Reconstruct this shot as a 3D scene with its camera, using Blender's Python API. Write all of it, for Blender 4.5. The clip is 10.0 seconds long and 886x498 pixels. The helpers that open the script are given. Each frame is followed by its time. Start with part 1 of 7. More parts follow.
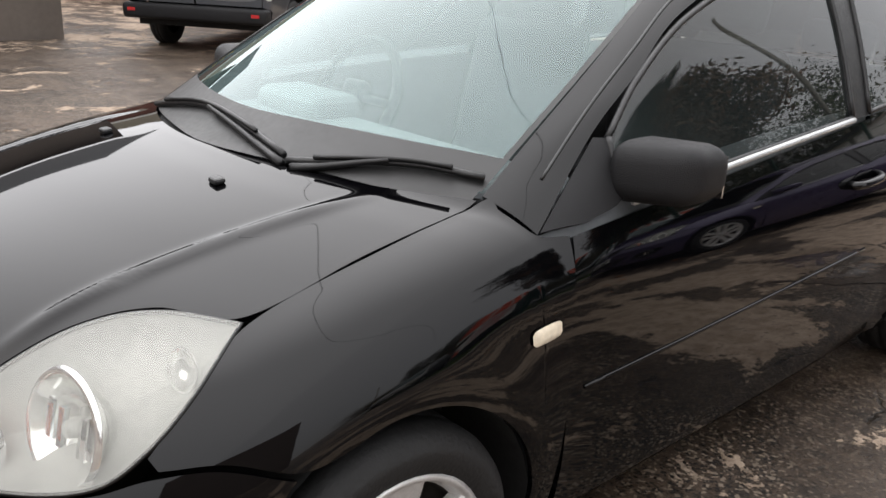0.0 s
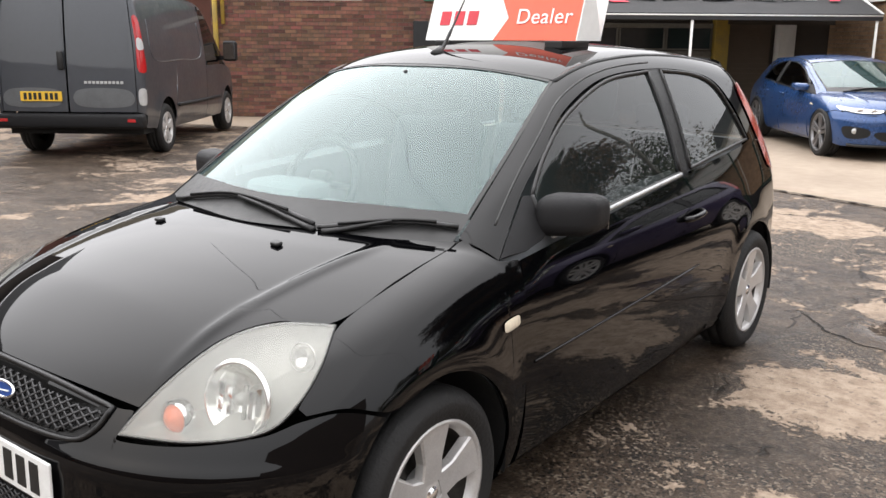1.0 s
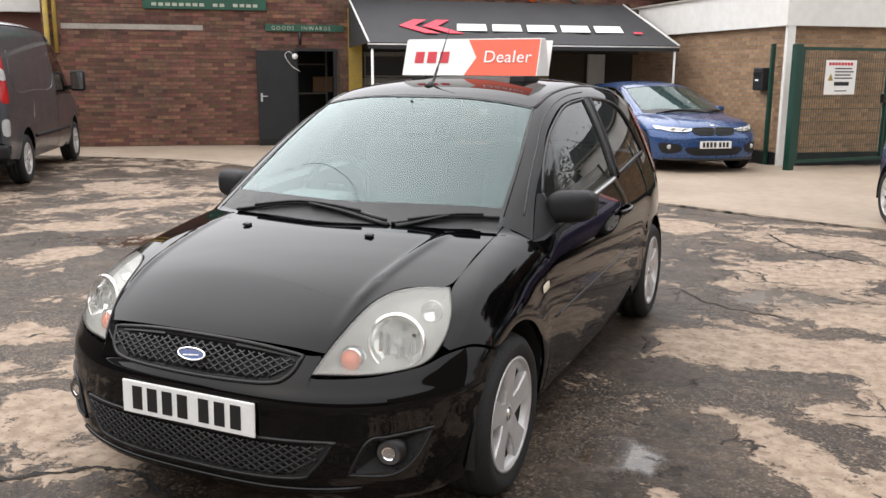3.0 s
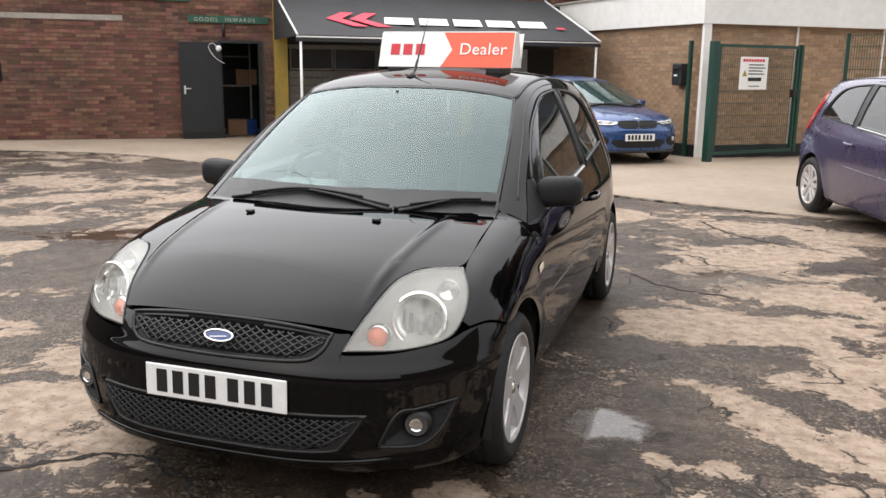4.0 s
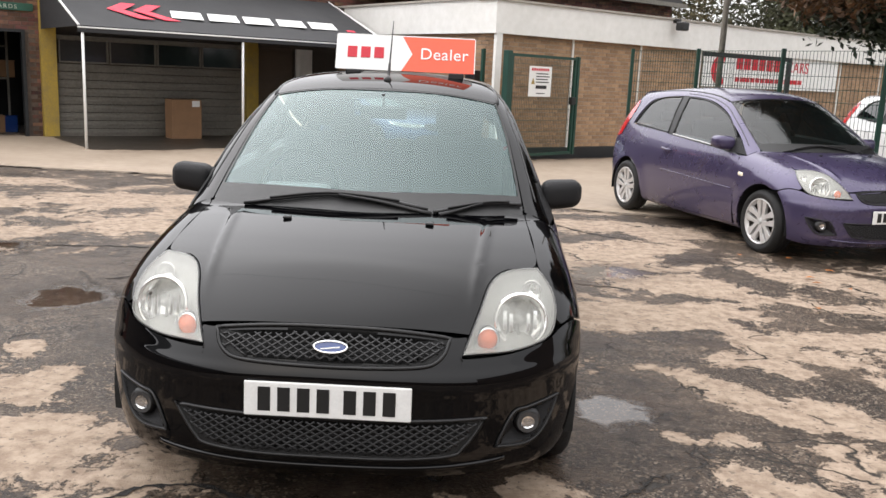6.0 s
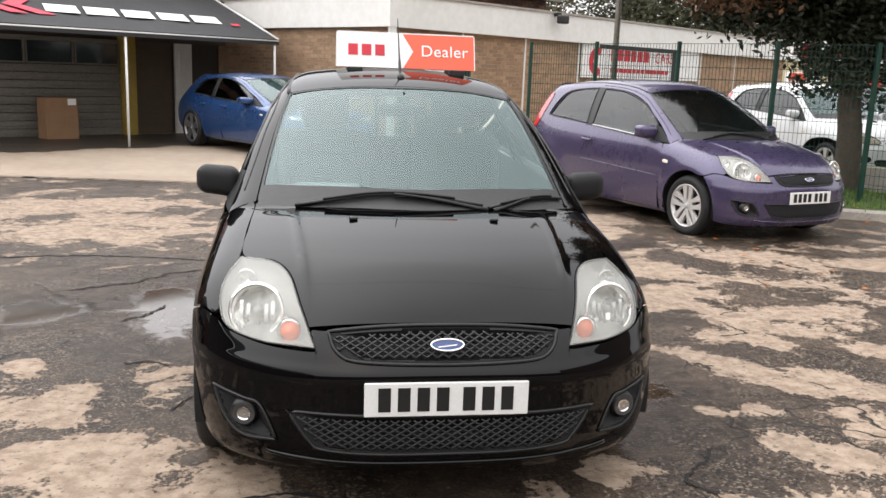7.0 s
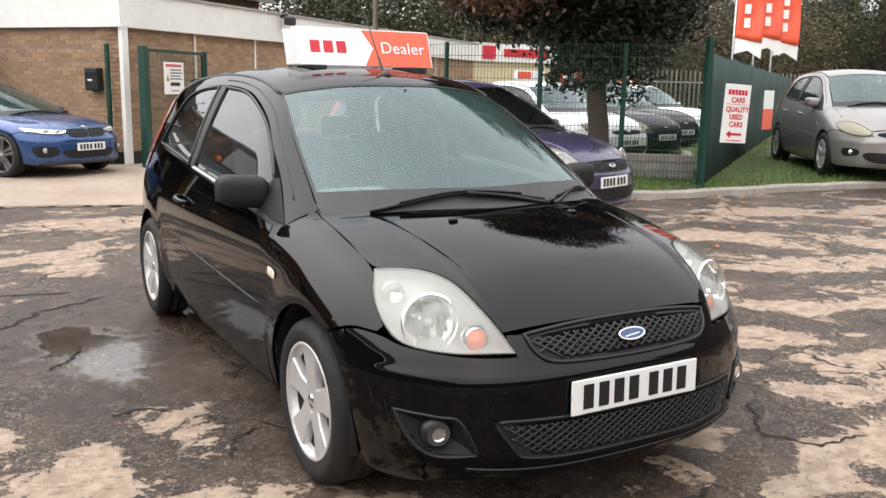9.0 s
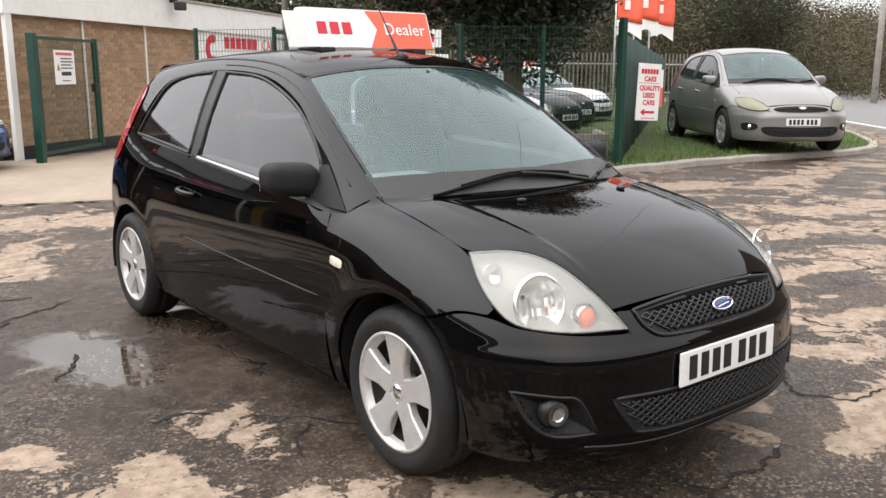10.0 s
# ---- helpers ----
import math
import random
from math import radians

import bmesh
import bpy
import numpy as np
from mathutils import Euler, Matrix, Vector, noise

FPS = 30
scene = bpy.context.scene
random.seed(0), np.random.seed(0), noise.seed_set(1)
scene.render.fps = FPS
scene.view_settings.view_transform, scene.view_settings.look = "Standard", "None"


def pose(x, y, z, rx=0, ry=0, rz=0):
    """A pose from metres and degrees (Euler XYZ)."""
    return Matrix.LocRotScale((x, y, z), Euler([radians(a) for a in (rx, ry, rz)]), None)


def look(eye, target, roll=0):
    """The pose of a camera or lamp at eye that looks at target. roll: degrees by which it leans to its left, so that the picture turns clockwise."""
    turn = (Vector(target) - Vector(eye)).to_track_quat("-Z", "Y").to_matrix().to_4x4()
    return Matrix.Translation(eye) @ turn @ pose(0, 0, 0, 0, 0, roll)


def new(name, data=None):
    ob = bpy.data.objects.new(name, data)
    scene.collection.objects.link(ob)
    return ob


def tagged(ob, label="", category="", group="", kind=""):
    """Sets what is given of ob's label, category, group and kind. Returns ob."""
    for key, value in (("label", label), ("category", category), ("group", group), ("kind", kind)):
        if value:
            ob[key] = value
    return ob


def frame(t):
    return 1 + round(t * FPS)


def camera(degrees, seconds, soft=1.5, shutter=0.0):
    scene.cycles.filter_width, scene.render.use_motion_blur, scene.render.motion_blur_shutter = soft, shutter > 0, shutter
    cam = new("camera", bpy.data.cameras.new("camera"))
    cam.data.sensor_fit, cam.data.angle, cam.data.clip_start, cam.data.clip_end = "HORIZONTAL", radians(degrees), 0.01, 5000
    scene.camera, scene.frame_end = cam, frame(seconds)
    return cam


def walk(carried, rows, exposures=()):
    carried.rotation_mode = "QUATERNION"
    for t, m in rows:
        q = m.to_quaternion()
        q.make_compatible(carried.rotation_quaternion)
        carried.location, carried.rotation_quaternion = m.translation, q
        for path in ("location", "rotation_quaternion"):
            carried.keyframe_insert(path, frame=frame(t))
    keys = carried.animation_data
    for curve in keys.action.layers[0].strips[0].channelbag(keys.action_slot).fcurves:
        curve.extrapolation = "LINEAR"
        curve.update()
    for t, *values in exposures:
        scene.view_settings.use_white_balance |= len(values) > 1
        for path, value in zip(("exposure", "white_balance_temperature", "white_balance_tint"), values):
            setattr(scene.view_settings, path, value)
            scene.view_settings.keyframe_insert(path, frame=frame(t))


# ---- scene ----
cam = camera(54.3, 10.0)
PATH = [
    (0, (1.756, -0.079, 1.333), (0.374, 1.21, 0.678), 2.9),
    (0.5, (1.921, -0.466, 1.37), (0.655, 0.978, 0.811), 1.3),
    (1, (2.066, -0.899, 1.44), (0.892, 0.652, 0.976), 0.4),
    (1.5, (2.131, -1.315, 1.471), (1.045, 0.318, 1.079), 0.9),
    (2, (2.124, -1.605, 1.481), (1.119, 0.072, 1.058), 0.5),
    (2.2, (2.054, -1.726, 1.477), (1.102, -0.022, 1.043), 0.4),
    (3.3, (1.702, -2.082, 1.478), (0.946, -0.273, 1.081), 0.3),
    (3.5, (1.648, -2.155, 1.481), (0.932, -0.331, 1.081), 0.4),
    (4, (1.518, -2.258, 1.461), (0.901, -0.402, 1.045), 0.7),
    (4.5, (1.297, -2.274, 1.462), (0.79, -0.385, 1.045), 1.0),
    (5, (1.029, -2.361, 1.465), (0.675, -0.434, 1.06), 1.6),
    (5.5, (0.716, -2.483, 1.474), (0.524, -0.533, 1.071), 2.3),
    (5.7, (0.584, -2.496, 1.45), (0.454, -0.54, 1.053), 2.6),
    (6.8, (-0.254, -2.562, 1.444), (-0.015, -0.618, 1.04), 2.0),
    (7, (-0.415, -2.521, 1.44), (-0.12, -0.584, 1.039), 2.1),
    (7.5, (-0.815, -2.467, 1.413), (-0.339, -0.564, 1.023), 2.7),
    (8, (-1.173, -2.315, 1.393), (-0.525, -0.464, 1.0), 2.4),
    (8.5, (-1.532, -2.136, 1.378), (-0.713, -0.348, 1.015), 1.3),
    (9, (-1.855, -1.938, 1.365), (-0.862, -0.243, 0.992), 1.1),
    (9.5, (-2.108, -1.679, 1.349), (-1.006, -0.056, 0.959), 1.4),
    (10, (-2.403, -1.512, 1.339), (-1.178, 0.017, 0.936), 0.1),
]
walk(cam, [(t, look(eye, target, roll)) for t, eye, target, roll in PATH], [(0, 0.10), (1.0, 0.14), (1.5, -0.02), (2.0, -0.16), (3.5, -0.15), (4.5, -0.13), (5.5, -0.08), (7.0, -0.06), (8.0, 0.0), (9.0, 0.03), (10.0, 0.0)])

# ---------------------------------------------------------------- light
world = bpy.data.worlds.new("sky")
scene.world = world
world.use_nodes = True
wn = world.node_tree.nodes
sky = wn.new("ShaderNodeTexSky")
sky.sky_type = "NISHITA"
sky.sun_disc = False
sky.sun_elevation, sky.sun_rotation = radians(38), radians(200)
sky.dust_density, sky.air_density = 3.0, 1.0
haze = wn.new("ShaderNodeMixRGB")
haze.inputs[0].default_value = 0.85
up = wn.new("ShaderNodeSeparateXYZ")
world.node_tree.links.new(wn.new("ShaderNodeTexCoord").outputs["Generated"], up.inputs[0])
veil = wn.new("ShaderNodeMapRange")
veil.inputs["From Min"].default_value, veil.inputs["From Max"].default_value = 0.0, 1.0
veil.inputs["To Min"].default_value, veil.inputs["To Max"].default_value = 9.5, 21.0
world.node_tree.links.new(up.outputs["Z"], veil.inputs["Value"])
cloud = wn.new("ShaderNodeVectorMath")
cloud.operation = "SCALE"
cloud.inputs[0].default_value = (1.0, 0.985, 1.0)
# the cloud is brighter over the far side of the yard, a lobe added to light the bonnet's reflection
toward = wn.new("ShaderNodeVectorMath")
toward.operation = "DOT_PRODUCT"
toward.inputs[1].default_value = Vector((-0.80, 0.42, 0.62)).normalized()
world.node_tree.links.new(up.inputs[0].links[0].from_socket, toward.inputs[0])
lobe = wn.new("ShaderNodeMapRange")
lobe.interpolation_type = "SMOOTHSTEP"
lobe.inputs["From Min"].default_value, lobe.inputs["From Max"].default_value = 0.25, 1.0
lobe.inputs["To Min"].default_value, lobe.inputs["To Max"].default_value = 0.82, 1.72
world.node_tree.links.new(toward.outputs["Value"], lobe.inputs["Value"])
thin = wn.new("ShaderNodeMath")
thin.operation = "MULTIPLY"
world.node_tree.links.new(veil.outputs[0], thin.inputs[0])
world.node_tree.links.new(lobe.outputs[0], thin.inputs[1])
world.node_tree.links.new(thin.outputs[0], cloud.inputs["Scale"])
world.node_tree.links.new(cloud.outputs[0], haze.inputs[2])
world.node_tree.links.new(sky.outputs[0], haze.inputs[1])
world.node_tree.links.new(haze.outputs[0], wn["Background"].inputs[0])
wn["Background"].inputs[1].default_value = 0.15
sun = new("sun", bpy.data.lights.new("sun", "SUN"))
sun.data.energy, sun.data.angle, sun.data.color = 0.5, radians(150), (1.0, 0.97, 0.92)
sun.matrix_world = look((0, 0, 0), (0.35, 0.55, -1.0))


# ---------------------------------------------------------------- materials
def mat(name, base, rough=0.5, metal=0.0, vary=0.15, scale=8.0, bump=0.0, bump_scale=60.0, coat=0.0, second=None, spec=0.5, island=0.0, obj=0.0, hue=0.0):
    """A surface with two scales of colour variation, roughness variation and fine relief."""
    m = bpy.data.materials.new(name)
    m.use_nodes = True
    nt = m.node_tree
    N, L = nt.nodes, nt.links
    b = N["Principled BSDF"]
    co = N.new("ShaderNodeTexCoord").outputs["Object"]
    big, fine = N.new("ShaderNodeTexNoise"), N.new("ShaderNodeTexNoise")
    big.inputs["Scale"].default_value, big.inputs["Detail"].default_value = scale, 5
    fine.inputs["Scale"].default_value, fine.inputs["Detail"].default_value = scale * 9, 3
    L.new(co, big.inputs["Vector"]), L.new(co, fine.inputs["Vector"])
    add = N.new("ShaderNodeMath")
    add.operation = "ADD"
    L.new(big.outputs[0], add.inputs[0]), L.new(fine.outputs[0], add.inputs[1])
    ramp = N.new("ShaderNodeMapRange")
    ramp.inputs["From Min"].default_value, ramp.inputs["From Max"].default_value = 0.65, 1.35
    L.new(add.outputs[0], ramp.inputs["Value"])
    fac = ramp.outputs[0]
    mix = N.new("ShaderNodeMixRGB")
    d = second or tuple(c * (1 - vary) for c in base)
    mix.inputs[1].default_value = (*d, 1)
    mix.inputs[2].default_value = (*(tuple(min(1, c * (1 + vary)) for c in base) if not second else base), 1)
    L.new(fac, mix.inputs[0])
    out = mix.outputs[0]
    if island or obj:
        hsv = N.new("ShaderNodeHueSaturation")
        rnd = N.new("ShaderNodeMapRange")
        src = N.new("ShaderNodeObjectInfo").outputs["Random"] if obj else N.new("ShaderNodeNewGeometry").outputs["Random Per Island"]
        k = island or obj
        rnd.inputs["To Min"].default_value, rnd.inputs["To Max"].default_value = 1 - k, 1 + k
        L.new(src, rnd.inputs["Value"]), L.new(rnd.outputs[0], hsv.inputs["Value"])
        if hue:
            tone, spread = N.new("ShaderNodeMapRange"), N.new("ShaderNodeMath")
            spread.operation, spread.inputs[1].default_value = "PINGPONG", 0.13
            tone.inputs["From Max"].default_value = 0.13
            tone.inputs["To Min"].default_value, tone.inputs["To Max"].default_value = 0.5 - hue, 0.5 + hue
            L.new(src, spread.inputs[0]), L.new(spread.outputs[0], tone.inputs["Value"]), L.new(tone.outputs[0], hsv.inputs["Hue"])
        L.new(out, hsv.inputs["Color"])
        out = hsv.outputs[0]
    L.new(out, b.inputs["Base Color"])
    r = N.new("ShaderNodeMapRange")
    r.inputs["To Min"].default_value, r.inputs["To Max"].default_value = max(0.02, rough - 0.08 * (rough > 0.1)), min(1, rough + 0.08 * (rough > 0.1))
    L.new(fac, r.inputs["Value"]), L.new(r.outputs[0], b.inputs["Roughness"])
    b.inputs["Metallic"].default_value = metal
    b.inputs["Specular IOR Level"].default_value = spec
    b.inputs["Coat Weight"].default_value = coat
    b.inputs["Coat Roughness"].default_value = 0.03
    if bump:
        bt = N.new("ShaderNodeTexNoise")
        bt.inputs["Scale"].default_value, bt.inputs["Detail"].default_value = bump_scale, 4
        L.new(co, bt.inputs["Vector"])
        bn = N.new("ShaderNodeBump")
        bn.inputs["Strength"].default_value, bn.inputs["Distance"].default_value = bump, 0.01
        L.new(bt.outputs[0], bn.inputs["Height"]), L.new(bn.outputs[0], b.inputs["Normal"])
    return m


def glass(name, tint, gloss=0.02, haze=0.0, reflect=1.0, ior=1.52, film=(0.60, 0.76, 0.73), cast=(1.0, 1.0, 1.0)):
    """Thin sheet: tinted see-through, with mirror gloss by Fresnel and an even film of haze."""
    m = bpy.data.materials.new(name)
    m.use_nodes = True
    N, L = m.node_tree.nodes, m.node_tree.links
    N.remove(N["Principled BSDF"])
    tr, gl, df = N.new("ShaderNodeBsdfTransparent"), N.new("ShaderNodeBsdfGlossy"), N.new("ShaderNodeBsdfDiffuse")
    tr.inputs[0].default_value = (*tint, 1)
    gl.inputs["Roughness"].default_value = gloss
    gl.inputs["Color"].default_value = (reflect * cast[0], reflect * cast[1], reflect * cast[2], 1)
    df.inputs[0].default_value = (*film, 1)
    fr = N.new("ShaderNodeFresnel")
    fr.inputs[0].default_value = ior
    a, c = N.new("ShaderNodeMixShader"), N.new("ShaderNodeMixShader")
    a.inputs[0].default_value = haze
    L.new(tr.outputs[0], a.inputs[1]), L.new(df.outputs[0], a.inputs[2])
    L.new(fr.outputs[0], c.inputs[0]), L.new(a.outputs[0], c.inputs[1]), L.new(gl.outputs[0], c.inputs[2])
    L.new(c.outputs[0], N["Material Output"].inputs[0])
    return m


def glow(name, colour, strength):
    m = mat(name, colour)
    b = m.node_tree.nodes["Principled BSDF"]
    b.inputs["Emission Color"].default_value = (*colour, 1)
    b.inputs["Emission Strength"].default_value = strength
    return m


def paint(name, base, flake=0.0, rough=0.3):
    m = mat(name, base, rough, flake, vary=0.06, scale=2.0, coat=1.0, spec=0.5 if flake else 0.0)
    m.node_tree.nodes["Principled BSDF"].inputs["Coat IOR"].default_value = 1.47
    m.node_tree.nodes["Principled BSDF"].inputs["Coat Weight"].default_value = 0.8
    return m


BLACK = paint("black car paint", (0.0012, 0.0012, 0.0016))
PURPLE = paint("purple car paint", (0.062, 0.050, 0.108), 0.4)
BLUE = paint("blue car paint", (0.019, 0.063, 0.19), 0.35)
SILVER = paint("silver car paint", (0.24, 0.232, 0.22), 0.35, 0.42)
VANGREY = paint("dark grey van paint", (0.055, 0.060, 0.070), 0.3, 0.4)
WHITEPAINT = paint("white car paint", (0.74, 0.75, 0.75))
CHARCOAL = paint("charcoal car paint", (0.02, 0.021, 0.024))
TRIM = mat("black trim plastic", (0.006, 0.006, 0.0065), 0.42, bump=0.15, bump_scale=400)
TEXTURED = mat("grained black plastic", (0.009, 0.009, 0.010), 0.58, bump=0.3, bump_scale=500, spec=0.3)
RUBBER = mat("tyre rubber", (0.007, 0.007, 0.0072), 0.72, vary=0.35, scale=14, bump=0.3, bump_scale=90)
DARK = mat("shaded underside", (0.006, 0.006, 0.006), 0.8)
ALLOY = mat("silver alloy", (0.58, 0.57, 0.56), 0.38, 0.5, vary=0.12, scale=20)
DISC = mat("dark steel for brake and gap shade", (0.05, 0.045, 0.04), 0.5, 0.6, vary=0.4, scale=30)
CHROME = mat("chrome", (0.86, 0.87, 0.88), 0.06, 1.0, vary=0.03)
REFLECTOR = mat("silvered reflector", (0.95, 0.95, 0.93), 0.16, 0.85, vary=0.03)
MESHGREY = mat("grey grille mesh", (0.018, 0.018, 0.019), 0.4)
DARKLAMP = mat("dark glazed lamp", (0.06, 0.062, 0.065), 0.12, 0.2, coat=1.0)
LAMPGREY = mat("lamp housing", (0.44, 0.44, 0.425), 0.35, 0.1)
ORANGE = mat("orange indicator lens", (0.95, 0.16, 0.025), 0.2, coat=0.6)
RED = mat("red lamp lens", (0.45, 0.012, 0.015), 0.15, coat=1.0)
CLEAR = glass("clouded lamp cover", (0.98, 0.98, 0.95), 0.05, 0.17, 0.6, film=(0.88, 0.88, 0.82))
YELLOWED = glass("yellowed lamp cover", (0.98, 0.95, 0.80), 0.05, 0.22, 0.6, film=(0.84, 0.80, 0.60))
# the teal film lightens the pane, standing in for some of the reflected sky
SCREEN = glass("windscreen glass", (0.78, 0.93, 0.90), 0.005, 0.055, 1.0, 1.65, film=(0.40, 0.76, 0.735), cast=(0.91, 1.0, 1.0))
# darker copy for the purple car, coloured for the tree its windscreen reflects
DARKSCREEN = glass("windscreen glass dark with reflection", (0.40, 0.46, 0.45), 0.005, 0.004, 1.0, 1.55)
SIDEGLASS = glass("side glass", (0.42, 0.46, 0.46), 0.005, 0.01)
TINTED = glass("tinted glass", (0.10, 0.12, 0.13), 0.005, 0.0)
CLOTH = mat("grey seat cloth", (0.075, 0.08, 0.085), 0.9, bump=0.4, bump_scale=300)
DASH = mat("grey dashboard", (0.21, 0.22, 0.23), 0.7, bump=0.2, bump_scale=400)
PALETRIM = mat("pale interior trim", (0.32, 0.34, 0.33), 0.75)
PLATEWHITE = mat("white number plate", (0.78, 0.78, 0.76), 0.35, vary=0.06, scale=15)
PLATEYELLOW = mat("yellow number plate", (0.80, 0.50, 0.05), 0.35, vary=0.06, scale=15)
INK = mat("black print", (0.012, 0.012, 0.012), 0.45)
BADGEBLUE = mat("blue badge enamel", (0.015, 0.05, 0.20), 0.2, coat=1.0)
WHITE = mat("white sign vinyl", (0.82, 0.82, 0.80), 0.35, vary=0.05, scale=3)
CORAL = mat("orange sign vinyl", (0.80, 0.115, 0.055), 0.35, vary=0.06, scale=3)
SIGNRED = mat("red sign print", (0.55, 0.012, 0.03), 0.4, vary=0.1)
PINKRED = mat("red canvas print", (0.70, 0.035, 0.07), 0.6)
CANVAS = mat("black awning canvas", (0.022, 0.022, 0.024), 0.75, vary=0.3, scale=3, bump=0.3, bump_scale=40)
BRICKRED = mat("red brown brick", (0.215, 0.092, 0.060), 0.85, vary=0.3, scale=1.3, second=(0.072, 0.046, 0.036), bump=0.6, bump_scale=60, island=0.46, hue=0.022)
BRICKRED1 = mat("red brown single brick", (0.215, 0.092, 0.060), 0.85, vary=0.3, scale=9.0, second=(0.072, 0.046, 0.036), bump=0.6, bump_scale=60, obj=0.46, hue=0.022)
BRICKBUFF = mat("buff brown brick", (0.42, 0.275, 0.160), 0.85, vary=0.25, scale=2.5, second=(0.25, 0.150, 0.090), bump=0.6, bump_scale=60, island=0.20)
BRICKBUFF1 = mat("buff brown single brick", (0.42, 0.275, 0.160), 0.85, vary=0.25, scale=9, second=(0.25, 0.150, 0.090), bump=0.6, bump_scale=60, obj=0.20)
OLDMORTAR = mat("sooty old mortar", (0.115, 0.088, 0.070), 0.95, vary=0.4, scale=1.2, bump=0.5, bump_scale=90)
MORTAR = mat("grey mortar", (0.29, 0.245, 0.20), 0.95, vary=0.3, scale=4, bump=0.5, bump_scale=90)
WHITEWALL = mat("white painted fascia", (0.82, 0.81, 0.78), 0.6, vary=0.08, scale=0.8, second=(0.70, 0.69, 0.65), bump=0.2, bump_scale=30)
CONCRETE = mat("pale concrete", (0.36, 0.33, 0.29), 0.9, vary=0.25, scale=3, bump=0.5, bump_scale=40)
GREENSTEEL = mat("dark green steel", (0.008, 0.046, 0.032), 0.4, vary=0.2, scale=6)
GREENSHEET = mat("dark green windbreak", (0.007, 0.036, 0.030), 0.75, vary=0.3, scale=2, bump=0.4, bump_scale=80)
GREENBOARD = mat("green sign board", (0.02, 0.085, 0.055), 0.6, vary=0.3, scale=4)
FADED = mat("faded cream lettering", (0.42, 0.44, 0.36), 0.7, vary=0.3)
YELLOW = mat("weathered yellow paint", (0.50, 0.34, 0.045), 0.6, vary=0.35, scale=5, second=(0.30, 0.22, 0.07))
# grey lowered so the door under the awning looks shaded
GREYSTEEL = mat("grey steel shutter", (0.23, 0.215, 0.185), 0.5, 0.2, vary=0.2, scale=2, second=(0.13, 0.12, 0.10))
GALV = mat("galvanised steel", (0.55, 0.56, 0.56), 0.45, 0.5, vary=0.15, scale=12)
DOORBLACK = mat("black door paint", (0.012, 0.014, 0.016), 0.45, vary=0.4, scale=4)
DIMGLASS = mat("dark window pane", (0.02, 0.023, 0.025), 0.08, spec=0.6)
TIMBER = mat("weathered timber", (0.36, 0.335, 0.30), 0.85, vary=0.3, scale=6, bump=0.5, bump_scale=50)
CARD = mat("brown cardboard", (0.28, 0.16, 0.085), 0.85, vary=0.15, scale=5)
BARK = mat("tree bark", (0.085, 0.065, 0.048), 0.95, vary=0.4, scale=10, bump=1.0, bump_scale=30)
LEAFDARK = mat("dark evergreen leaves", (0.024, 0.033, 0.014), 0.55, vary=0.3, scale=2, island=0.55)
LEAFRUST = mat("rusty autumn leaves", (0.16, 0.065, 0.025), 0.6, vary=0.3, scale=2, second=(0.07, 0.05, 0.02), island=0.5)
SCRUB = mat("brown green scrub", (0.11, 0.085, 0.04), 0.8, vary=0.3, scale=0.3, second=(0.045, 0.045, 0.024), island=0.28)
SCRUBGREEN = mat("dull green scrub", (0.055, 0.07, 0.03), 0.8, vary=0.3, scale=0.3, second=(0.045, 0.040, 0.024), island=0.28)
GRASS = mat("grass blades", (0.11, 0.19, 0.035), 0.7, vary=0.3, scale=1.5, island=0.4)
TURF = mat("turf", (0.07, 0.12, 0.028), 0.95, vary=0.4, scale=2.5, second=(0.06, 0.05, 0.03), bump=0.8, bump_scale=60)
TARMAC = mat("road tarmac", (0.17, 0.165, 0.16), 0.75, vary=0.2, scale=2, bump=0.5, bump_scale=120)
ROOFING = mat("dark roof felt", (0.05, 0.05, 0.052), 0.8)
CREAM = mat("cream painted shed", (0.60, 0.52, 0.32), 0.7, vary=0.1)
FALLEN = mat("fallen leaves", (0.40, 0.14, 0.03), 0.7, vary=0.3, scale=4, island=0.4)


# ---------------------------------------------------------------- tools
def mesh(name, verts, faces, material, parent=None, smooth=True, label=""):
    me = bpy.data.meshes.new(name)
    me.from_pydata([tuple(map(float, v)) for v in verts], [], [tuple(map(int, q)) for q in faces])
    me.materials.append(material)
    if smooth:
        me.polygons.foreach_set("use_smooth", [True] * len(me.polygons))
    me.update()
    ob = new(name, me)
    ob.parent = parent
    if label:
        ob["label"] = label
    return ob


def part(name, bm, material, parent, label="", smooth=False, at=None):
    """One bmesh as one mesh object under a thing or a part."""
    me = bpy.data.meshes.new(name)
    bm.to_mesh(me)
    bm.free()
    me.materials.append(material)
    if smooth:
        me.polygons.foreach_set("use_smooth", [True] * len(me.polygons))
    ob = new(name, me)
    ob.parent = parent
    if at is not None:
        ob.matrix_basis = at
    if label:
        ob["label"] = label
    return ob


def thing(name, label, category, m=None, group="", kind=""):
    ob = new(name)
    ob.empty_display_size = 0.1
    if m is not None:
        ob.matrix_world = m
    return tagged(ob, label, category, group, kind)


